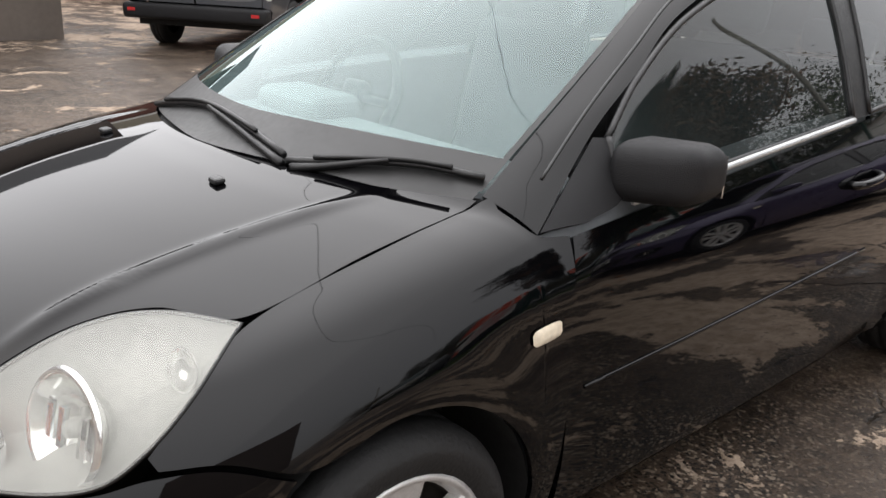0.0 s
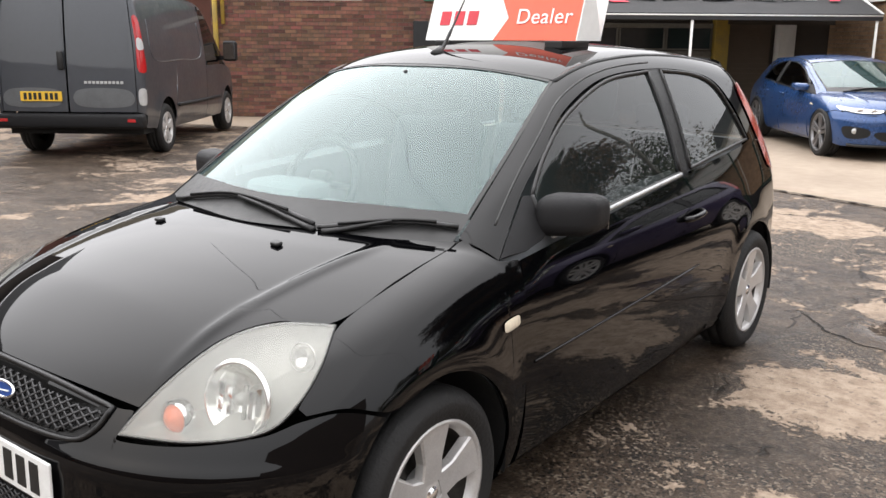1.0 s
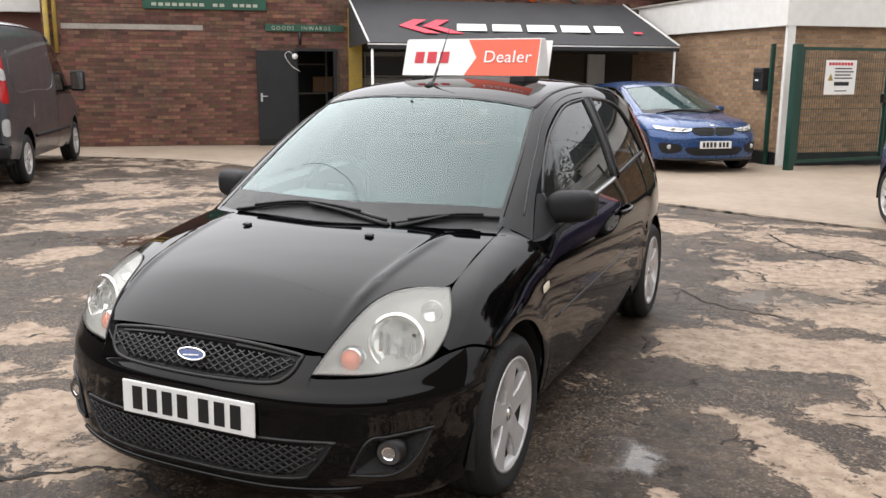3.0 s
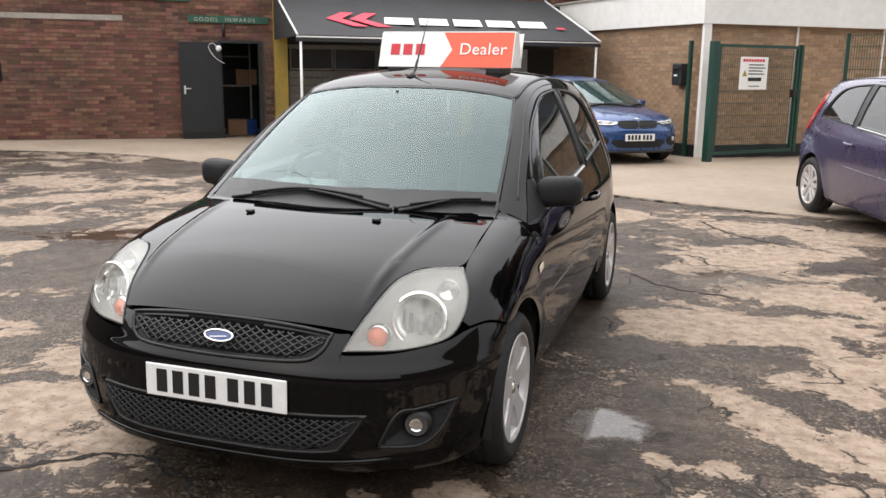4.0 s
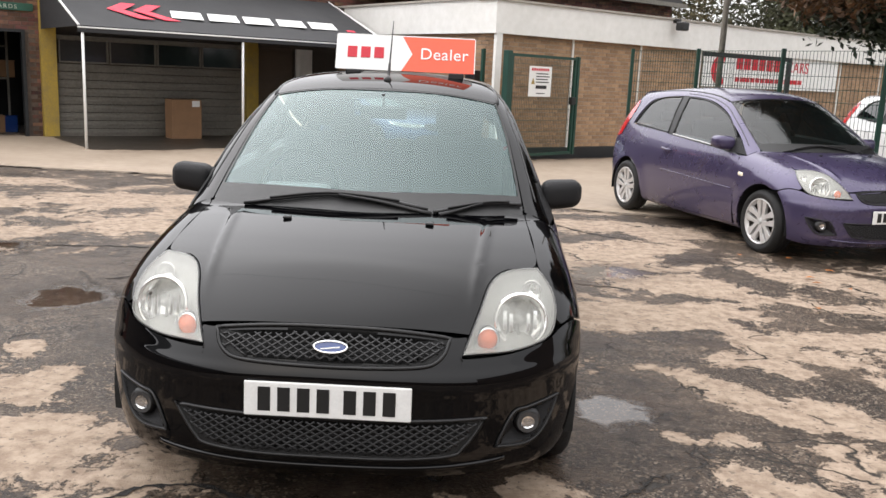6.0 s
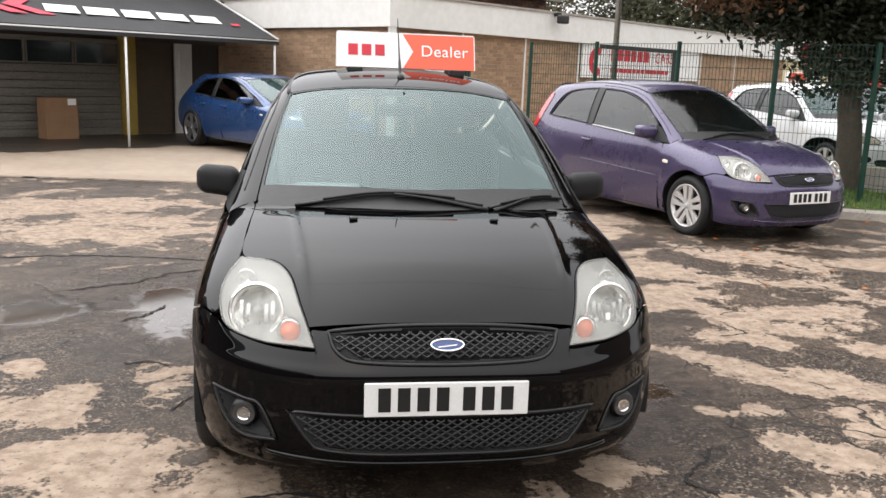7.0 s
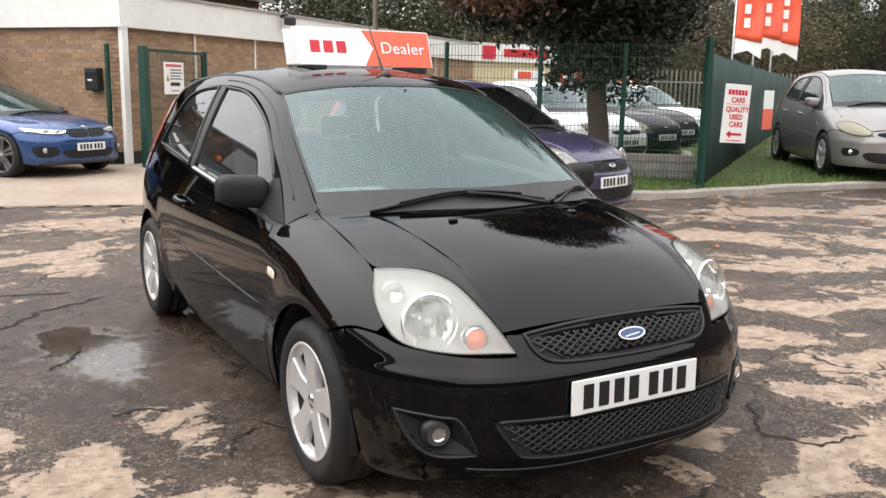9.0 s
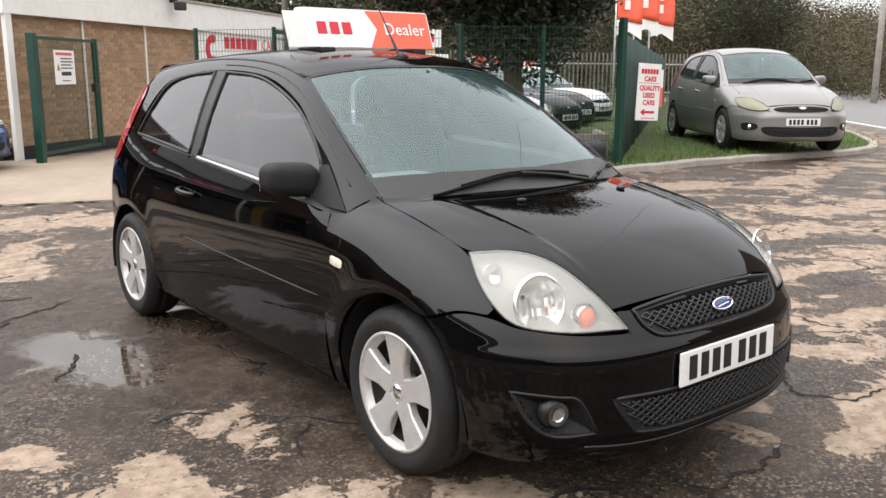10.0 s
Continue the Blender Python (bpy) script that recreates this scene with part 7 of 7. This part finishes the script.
back_line = curve([(4.9, 8.5), (6.2, 8.9), (8, 11), (11, 14), (14, 17), (20, 24), (36, 44)], 120)
VV, VF = [], []
for i in range(120):
    for t in np.linspace(0, 1, 10):
        p = inner[i] * (1 - t) + back_line[i] * t
        VV.append((p[0], p[1], 0.085 + 0.05 * min(1, t * 2) + 0.03 * noise.noise(Vector((p[0], p[1], 0)))))
VF = [(i * 10 + j, i * 10 + j + 1, (i + 1) * 10 + j + 1, (i + 1) * 10 + j) for i in range(119) for j in range(9)]
verge = mesh("grass_verge", VV, VF, TURF)
tagged(verge, "rough grass verge behind the kerb", "grass", kind="structure")
rng = random.Random(5)
V, F = [], []
while len(F) < 26000:
    i, t = min(118, int(118 * rng.random() ** 1.6)), rng.random() ** 1.5
    p = inner[i] * (1 - t) + back_line[i] * t
    if p[0] > 17:
        continue
    h, a, lean = 0.04 + 0.08 * rng.random() ** 2, rng.random() * 6.28, 0.05 * rng.random()
    x, y = p[0] + rng.uniform(-0.2, 0.2), p[1] + rng.uniform(-0.1, 0.25)
    z = 0.075 + 0.05 * min(1, t * 2)
    o = len(V)
    V += [(x + 0.006 * math.cos(a), y + 0.006 * math.sin(a), z), (x - 0.006 * math.cos(a), y - 0.006 * math.sin(a), z), (x + lean * math.cos(a + 1), y + lean * math.sin(a + 1), z + h)]
    F.append((o, o + 1, o + 2))
tagged(mesh("grass", V, F, GRASS, None, False), "short rough grass blades", "grass", kind="stuff")
V, F = [], []
for _ in range(420):
    i = rng.randrange(0, 90)
    p = kp[i] + np.array([rng.gauss(0.1, 0.35), rng.gauss(0.0, 0.35) - 0.05])
    if rng.random() < 0.07:
        p = np.array([rng.uniform(2.5, 8), rng.uniform(3.0, 6)])
    s, a = 0.02 + 0.025 * rng.random(), rng.random() * 6.28
    z = (0.11 if p[1] > np.interp(p[0], kp[:, 0], kp[:, 1]) else 0.012) + 0.01 * rng.random()
    o = len(V)
    V += [(p[0] + s * math.cos(a), p[1] + s * math.sin(a), z), (p[0] + 0.6 * s * math.cos(a + 1.6), p[1] + 0.6 * s * math.sin(a + 1.6), z + 0.012), (p[0] - s * math.cos(a), p[1] - s * math.sin(a), z + 0.004), (p[0] + 0.6 * s * math.cos(a - 1.6), p[1] + 0.6 * s * math.sin(a - 1.6), z + 0.008)]
    F.append((o, o + 1, o + 2, o + 3))
tagged(mesh("fallen_leaves", V, F, FALLEN, None, False), "scattered orange fallen leaves", "leaves", kind="stuff")
rp = curve([(17.4, 7.0), (19.8, 9.2), (26, 15), (60, 45), (200, 160)], 40)
rq = curve([(24.0, 2.0), (27, 5.0), (34, 11), (70, 38), (215, 140)], 40)
struct("road", ([(p[0], p[1], 0.006) for p in rp] + [(p[0], p[1], 0.006) for p in rq], [(i, i + 40, i + 41, i + 1) for i in range(39)]), TARMAC, "grey tarmac road beyond the verge", "road")
struct("road_line", ([(p[0] * 0.97 + q[0] * 0.03, p[1] * 0.97 + q[1] * 0.03, 0.012) for p, q in zip(rp, rq)] + [(p[0] * 0.955 + q[0] * 0.045, p[1] * 0.955 + q[1] * 0.045, 0.012) for p, q in zip(rp, rq)], [(i, i + 40, i + 41, i + 1) for i in range(39)]), WHITE, "white edge line on the road", "road")

# green mesh fence
FP = [(2.9, 10.9), (3.6, 9.82), (4.35, 8.65), (5.1, 7.48), (6.0, 6.85), (6.86, 6.22)]
fence = thing("mesh_fence", "dark green wire mesh fence with square posts", "fence")
for k, (x, y) in enumerate(FP):
    s, h = (0.025, 1.95) if k < 5 else (0.04, 2.04)
    part("post", box(x - s, x + s, y - s, y + s, -0.1, h, 0.005), GREENSTEEL, fence)
    if k:
        x0, y0 = FP[k - 1]
        d = math.hypot(x - x0, y - y0)
        p = tagged(mesh("wire_panel", *wire_panel(0.03, d - 0.03, 0.12, 1.92, 0.05, 0.15), GREENSTEEL, fence, False), kind="stuff")
        p.matrix_basis = pose(x0, y0, 0, 0, 0, math.degrees(math.atan2(y - y0, x - x0)))
yg = thing("yard_gate", "dark steel gate frame behind the purple car", "gate", pose(3.7, 9.95, 0, 0, 0, 33))
part("gate_frame", join(box(0, 1.9, -0.02, 0.02, 1.86, 1.92), box(1.86, 1.92, -0.025, 0.025, 0, 1.92), box(0, 1.9, -0.02, 0.02, 0.12, 0.18)), INK, yg)
tagged(mesh("wire_mesh", *wire_panel(0.02, 1.86, 0.18, 1.86, 0.05, 0.2), GREENSTEEL, yg, False), kind="stuff")

# windbreak fence running back from the gate post
wb = thing("windbreak_fence", "green sheeted fence running back beside the verge", "fence")
W0, W1 = np.array((6.98, 6.28)), np.array((27.0, 20.8))
NS = 80
V = []
for i in range(NS + 1):
    p = W0 + (W1 - W0) * i / NS
    for j, z in enumerate((0.12, 0.8, 1.4, 1.86 - 0.035 * math.sin(math.pi * (i % 10) / 10))):
        q = 0.007 * math.sin(i * 1.3 + j)
        V.append((p[0] + q, p[1] - q, z))
F = [(i * 4 + j, i * 4 + 4 + j, i * 4 + 5 + j, i * 4 + 1 + j) for i in range(NS) for j in range(3)]
sheet = mesh("sheet", V, F, GREENSHEET, wb)
sol = sheet.modifiers.new("thick", "SOLIDIFY")
sol.thickness = 0.006
for i in range(0, 9):
    p = W0 + (W1 - W0) * i / 8
    part("post", box(p[0] - 0.04, p[0] + 0.04, p[1] - 0.04 + 0.06, p[1] + 0.04 + 0.06, 0, 2.0 if i == 0 else 1.80, 0.005), GREENSTEEL, wb)
wd = math.degrees(math.atan2(W1[1] - W0[1], W1[0] - W0[0]))
sg = thing("dealer_sign", "white sign with red words and an arrow on the windbreak", "sign", pose(7.02, 6.20, 0.0, 0, 0, -4) @ pose(0.10, 0, 1.08, 0, 2.5, 0) @ Matrix.Scale(0.82, 4) @ pose(0, 0, -1.1))
part("board", box(0, 0.55, -0.05, -0.035, 0.62, 1.56, 0.003), WHITE, sg)
mesh("name_bars", *boxes([(0.07 + 0.07 * i, 0.125 + 0.07 * i, -0.053, -0.05, 1.39, 1.47) for i in range(6)]), SIGNRED, sg, False)
for w, z, x in (("CARS", 1.27, 0.15), ("QUALITY", 1.12, 0.05), ("USED", 1.00, 0.14), ("CARS", 0.88, 0.15)):
    mesh("lettering", *moved(lettering(w, 0.080, 0.002, 1.06, 0.004), pose(x, -0.051, z)), SIGNRED, sg, False)
mesh("arrow", *moved(slab([(0.10, 0.76), (0.20, 0.82), (0.20, 0.78), (0.44, 0.78), (0.44, 0.74), (0.20, 0.74), (0.20, 0.70)], 0.003), pose(0, -0.053, 0)), SIGNRED, sg, False)
for row in ((0.03, 0.52, -0.053, -0.05, 1.235, 1.243), (0.12, 0.45, -0.053, -0.05, 0.655, 0.667)):
    mesh("rule", *boxes([row]), SIGNRED, sg, False)
s2 = thing("banner_board", "small orange and white board on the windbreak", "sign", pose(13.5, 10.86, 0.0, 0, 0, 14))
part("board", box(0, 0.46, -0.04, -0.03, 0.55, 0.98, 0.003), CORAL, s2)
part("head_panel", box(0, 0.46, -0.04, -0.03, 0.983, 1.38, 0.003), WHITE, s2)


def flag(name, x, y, h, turn, colour):
    f = thing(name, "orange feather flag with white mark bars on a pale pole", "flag", pose(x, y, 0, 0, 0, turn), "dealer flags")
    mesh("pole", *tube([(0, 0, 0), (0, 0, h)], 0.035, 8, taper=[1, 0.6]), GALV, f)
    V = []
    for i in range(13):
        for j in range(7):
            V.append((0.04 + 0.78 * j / 6, 0.06 * math.sin(i * 0.6 + j * 0.9) * j / 6, h - 0.05 - 2.0 * i / 12 - 0.14 * j / 6))
    F = [(i * 7 + j, i * 7 + j + 1, i * 7 + j + 8, i * 7 + j + 7) for i in range(12) for j in range(6)]
    c = mesh("cloth", V, F, colour, f)
    c.modifiers.new("thick", "SOLIDIFY").thickness = 0.004
    t = mesh("white_tip", *moved(merge(slab([(0.04, 0), (0.82, -0.14), (0.82, -0.60), (0.42, -0.36), (0.04, -0.46)], 0.004)), pose(0, 0, h - 2.05)), WHITE, f, False)
    for k in range(4):
        mesh("mark_bar", *boxes([(0.25, 0.42, -0.09, -0.085, h - 0.55 - 0.4 * k, h - 0.28 - 0.4 * k)]), WHITE, f, False)


for k, (x, y, h, t) in enumerate(((18.9, 16.6, 4.95, -38), (20.4, 17.1, 5.1, -30), (21.7, 17.5, 5.0, -35))):
    flag("flag", x, y, h, t, CORAL)

# timber planter
pl = thing("timber_planter", "weathered timber sleeper planter behind the fence", "planter", pose(6.25, 8.1, 0.08, 0, 0, -42))
for z in (0, 0.12, 0.24):
    part("sleeper", box(0, 1.7, 0, 0.10, z, z + 0.115, 0.01), TIMBER, pl)
    part("sleeper", box(1.60, 1.70, 0.105, 1.2, z, z + 0.115, 0.01), TIMBER, pl)
part("soil", box(0.02, 1.6, 0.10, 1.2, 0, 0.28), TURF, pl)


def leaves(name, label, centres, count, size, material, seed, kind="", parent=None, droop=0.0):
    """Many small folded leaves spread through the given ellipsoids, denser towards their outsides."""
    r = np.random.default_rng(seed)
    C = np.array(centres, float)
    w = C[:, 3] * C[:, 4] * C[:, 5]
    c = C[r.choice(len(C), count, p=w / w.sum())]
    a, u = r.uniform(0, 2 * math.pi, count), r.uniform(-1, 1, count)
    q = (0.45 + 0.55 * np.sqrt(r.random(count))) * (1 + 0.18 * r.normal(size=count))
    side = np.sqrt(1 - u * u) * q
    P = c[:, :3] + np.stack([c[:, 3] * side * np.cos(a), c[:, 4] * side * np.sin(a), c[:, 5] * q * u - droop * r.random(count)], 1)
    along = r.normal(size=(count, 3)) * (1, 1, 0.7)
    along /= np.linalg.norm(along, axis=1, keepdims=True)
    across = np.cross(along, r.normal(size=(count, 3)))
    across /= np.linalg.norm(across, axis=1, keepdims=True)
    l, b = size * r.uniform(0.6, 1.3, (count, 1)), size * r.uniform(0.28, 0.5, (count, 1))
    fold = 0.15 * b * np.cross(along, across)
    V = np.stack([P - along * l, P - across * b + fold, P + along * l, P + across * b + fold], 1).reshape(-1, 3)
    me = bpy.data.meshes.new(name)
    me.from_pydata(V.tolist(), [], np.arange(4 * count).reshape(-1, 4).tolist())
    me.materials.append(material)
    ob = new(name, me)
    ob.parent = parent
    if kind:
        tagged(ob, label, "foliage", kind=kind)
    return ob


tree = thing("evergreen_tree", "dark leafy tree with rusty outer leaves behind the fence", "tree", pose(6.35, 7.75, 0.1))
rt = random.Random(11)
limbs = [tube(curve([(0, 0, -0.1), (0.02, -0.01, 0.6), (-0.04, 0.03, 1.3), (0.02, 0.02, 2.2), (0.05, 0, 3.8), (0, 0.05, 5.6)], 20), 0.155, 12, taper=np.concatenate([[1.35, 1.12], np.linspace(1, 0.2, 18)]))]
tips = []
for k in range(34):
    a, z = k * 2.4, 1.75 + 0.112 * k
    ln = rt.uniform(0.9, 1.75) * (1 - 0.25 * k / 34)
    e = (ln * math.cos(a), ln * math.sin(a), z + rt.uniform(0.3, 1.0))
    limbs.append(tube(curve([(0, 0, z), (e[0] * 0.45, e[1] * 0.45, z + 0.45), e], 9), 0.085, 7, taper=np.linspace(1, 0.15, 9)))
    tips.append(e)
mesh("trunk", *merge(*limbs), BARK, tree, label="forked brown trunk with spreading limbs")
cl = [(x, y, z, rt.uniform(0.4, 0.75), rt.uniform(0.4, 0.75), rt.uniform(0.35, 0.6)) for x, y, z in tips]
cl += [(x * 0.7, y * 0.7, z - 0.2, 0.7, 0.7, 0.42) for x, y, z in tips[:12]] + [(x * 0.55, y * 0.55, z * 1.02, 0.7, 0.7, 0.55) for x, y, z in tips] + [(0, 0, 5.3, 0.9, 0.9, 0.8), (0.1, -0.2, 4.4, 1.2, 1.2, 0.9), (0.3, -0.2, 3.6, 1.2, 1.2, 0.9)]
cl += [(0.45 * math.cos(k * 1.9), 0.45 * math.sin(k * 1.9), 1.35 + 0.11 * k, 0.42 + 0.05 * k, 0.42 + 0.05 * k, 0.34) for k in range(9)]
cl += [(-1.0, 0.6, 2.7, 0.8, 0.6, 0.45), (-1.5, 0.9, 3.1, 0.8, 0.7, 0.45), (-0.6, 0.2, 2.3, 0.6, 0.6, 0.4)]
leaves("crown", "", cl, 105000, 0.058, LEAFDARK, 3, parent=tree)
outer_cl = [(x * 1.12, y * 1.12, z + 0.1, 0.5, 0.5, 0.4) for x, y, z in tips if x < 0.6]
leaves("autumn_leaves", "", outer_cl + [(-1.9, -0.4, 2.6, 0.8, 0.6, 0.45), (-1.6, -0.2, 3.2, 0.9, 0.7, 0.5), (-2.4, -0.2, 3.1, 0.5, 0.5, 0.35), (-2.1, 1.3, 3.0, 0.65, 0.6, 0.4), (-1.5, 1.0, 2.7, 0.7, 0.6, 0.4)] * 2, 18000, 0.058, LEAFRUST, 4, parent=tree)

# dealer yard cars behind the fence
for k, (x, y, dx, dy, col, nm) in enumerate(((8.35, 9.25, 0.15, -0.99, WHITEPAINT, "white"), (10.2, 10.25, 0.15, -0.99, CHARCOAL, "charcoal"), (12.1, 11.6, 0.15, -0.99, CHARCOAL, "charcoal"), (14.0, 12.7, 0.15, -0.99, WHITEPAINT, "white"))):
    hatch(nm + "_used_car", nm + " used car for sale behind the fence", "cars for sale", heading(x, y, dx, dy, 0.02), col, ([(-0.2, -0.2), (0, 0), (0.72, 0.78), (0.85, 1.05), (1.65, 1.85), (2.45, 2.65), (3.206, 3.35), (3.86, 4.1), (4.1, 4.3)], [(0, 0), (0.9, 0.92), (1.45, 1.46), (1.7, 1.7)], 1.03), None, 4, "mpv", False, TINTED, False, False)
    ps = thing("price_board", "orange and white board on a used car's roof", "sign", heading(x, y, dx, dy, 0.02) @ pose(0, 2.5, 1.47))
    part("board", box(-0.35, 0.35, -0.05, 0.05, 0.0, 0.17, 0.01), CORAL if k % 2 else WHITE, ps)
    part("end_panel", box(-0.352, 0.0, -0.055, -0.05, 0.02, 0.15), WHITE if k % 2 else CORAL, ps)

# pale palisade and shed, scrub and woods beyond
pf = thing("palisade_fence", "pale galvanised palisade fence at the back of the sales yard", "fence")
for k in range(70):
    x, y = 15.5 + 0.20 * k, 20.5 - 0.02 * k
    mesh("pale", *boxes([(x, x + 0.06, y, y + 0.02, 0.1, 2.0 + 0.02 * (k % 2))]), GREYSTEEL, pf, False)
for z in (0.5, 1.6):
    mesh("rail", *boxes([(15.4, 29.6, 20.3, 20.35, z, z + 0.05)]), GALV, pf, False)
struct("cream_shed", boxes([(12.5, 20, 27, 31, 0, 2.5)]), CREAM, "cream painted sales office", "wall", pose(0, 0, 0))
struct("shed_board", boxes([(12.3, 20.2, 26.85, 26.99, 2.3, 3.0)]), WHITE, "white fascia board on the sales office", "trim", pose(0, 0, 0))
struct("shed_mark", boxes([(16.6, 17.2, 26.80, 26.84, 2.4, 2.9), (17.6, 19.8, 26.80, 26.84, 2.5, 2.8)]), SIGNRED, "red mark bars on the office board", "sign", pose(0, 0, 0))


def woods(name, label, line, count, size, h, material, seed):
    r = random.Random(seed)
    P = curve(line, 60)
    cs = []
    for p in P:
        for _ in range(3):
            hh = h * r.uniform(0.55, 1.1)
            cs.append((p[0] + r.gauss(0, 1.5), p[1] + r.gauss(0, 1.5), hh * 0.5, 1.8 * r.uniform(0.7, 1.4), 1.8 * r.uniform(0.7, 1.4), hh * 0.55))
    leaves(name, label, cs, count, size, material, seed, "stuff")


woods("brown_scrub", "brown autumn scrub and hedges in the distance", [(22, 34), (34, 34), (46, 32), (60, 34), (85, 40)], 190000, 0.105, 6.5, SCRUB, 31)
woods("green_scrub", "dull green trees in the distance", [(12, 36), (26, 40), (42, 42), (60, 46), (90, 58)], 170000, 0.15, 9.5, SCRUBGREEN, 32)
woods("far_woods", "hazy bare woods on the skyline", [(-10, 62), (20, 66), (60, 72), (100, 80), (140, 70)], 80000, 0.26, 12.0, SCRUB, 33)
woods("roadside_hedge", "brown hedge along the far side of the road", [(40, 17), (52, 26), (70, 38), (100, 62)], 100000, 0.09, 5.0, SCRUB, 34)
tall = thing("bare_tree", "tall drooping tree across the road", "tree", pose(46, 30, 0))
limbs = [tube(curve([(0, 0, 0), (0.2, 0, 4), (0, 0.2, 9)], 10), 0.35, 8, taper=np.linspace(1, 0.2, 10))]
tp = []
for k in range(16):
    a, z = k * 2.4, 2.5 + 0.42 * k
    e = (3.0 * math.cos(a), 3.0 * math.sin(a), z + 1.2)
    limbs.append(tube(curve([(0, 0, z), (e[0] * 0.5, e[1] * 0.5, z + 1.0), e], 7), 0.09, 6, taper=np.linspace(1, 0.2, 7)))
    tp.append((e[0], e[1], e[2] - 0.5, 1.3, 1.3, 1.4))
mesh("trunk", *merge(*limbs), BARK, tall)
leaves("crown", "", tp, 40000, 0.09, SCRUBGREEN, 41, parent=tall, droop=1.0)
pole = thing("street_pole", "grey telegraph pole beside the road", "pole", pose(36, 16.5, 0))
mesh("shaft", *tube([(0, 0, 0), (0, 0, 8.5)], 0.14, 10, taper=[1, 0.7]), TIMBER, pole)
mesh("cross_arm", *boxes([(-0.7, 0.7, -0.05, 0.05, 7.9, 8.0)]), TIMBER, pole, False)
lc = thing("lamp_column", "slim grey lamp column by the fence", "pole", pose(4.05, 10.3, 0))
mesh("shaft", *tube([(0, 0, -0.1), (0, 0, 5.5)], 0.045, 8), GREYSTEEL, lc)
mesh("bracket", *tube([(0, 0, 3.0), (0.6, -0.4, 3.1)], 0.02, 6), GREYSTEEL, lc)

# unseen, behind the camera, showing only as reflections; the side block is added to darken the wing
struct("opposite_building", boxes([(-14, -10, -14, 4, 0, 3.2)]), mat("dull grey brown wall", (0.12, 0.10, 0.085), 0.85, scale=1.5), "plain low building across the yard", "wall")
struct("side_building", boxes([(13, 17, -13, 2.0, 0, 5.5)]), mat("dull side wall", (0.11, 0.085, 0.07), 0.85, scale=1.5), "unseen plain block added for dark reflections in the car's wing", "wall")
struct("boundary_wall", boxes([(-14, 15, -13.3, -13, 0, 2.6)]), mat("dark brick boundary", (0.10, 0.075, 0.06), 0.85, scale=1.5), "plain dark wall closing the yard", "wall")
cable = thing("overhead_cable", "thin black overhead cable crossing above the yard", "cable")
mesh("strand", *tube(curve([(20, 13, 7.2), (9.5, 6.1, 6.8), (5.4, 2.9, 6.6), (2.8, 1.6, 6.6), (-1.2, 1.8, 6.6), (-4.4, 3.7, 6.7), (-11, 7.7, 7.2)], 60), 0.005, 6), INK, cable)
struct("opposite_roof", ([(-9.6, -14.4, 3.2), (-9.6, 4.4, 3.2), (-13.5, 4.4, 5.4), (-13.5, -14.4, 5.4)], [(0, 1, 2, 3)]), ROOFING, "dark pitched roof across the yard", "roof")

# daylight passes the panes
for ob in bpy.data.objects:
    if ob.type == "MESH" and ob.data.materials and ob.data.materials[0] in (SCREEN, DARKSCREEN, SIDEGLASS, CLEAR):
        ob.visible_shadow = False

# single bricks last
for cells, single, w in LATE:
    shared = {}
    for a, b, c, d in cells:
        key = round(b - a, 3)
        if key not in shared:
            me = bpy.data.meshes.new("brick")
            l, h, p = b - a, 0.065, 0.006
            me.from_pydata([(0, 0, 0), (l, 0, 0), (l, 0, h), (0, 0, h), (0.003, -p, 0.003), (l - 0.003, -p, 0.003), (l - 0.003, -p, h - 0.003), (0.003, -p, h - 0.003)], [], [(4, 5, 6, 7), (0, 1, 5, 4), (1, 2, 6, 5), (2, 3, 7, 6), (3, 0, 4, 7)])
            me.materials.append(single)
            shared[key] = me
        br = new("brick", shared[key])
        br.parent = w
        br.location = (a, 0, c)
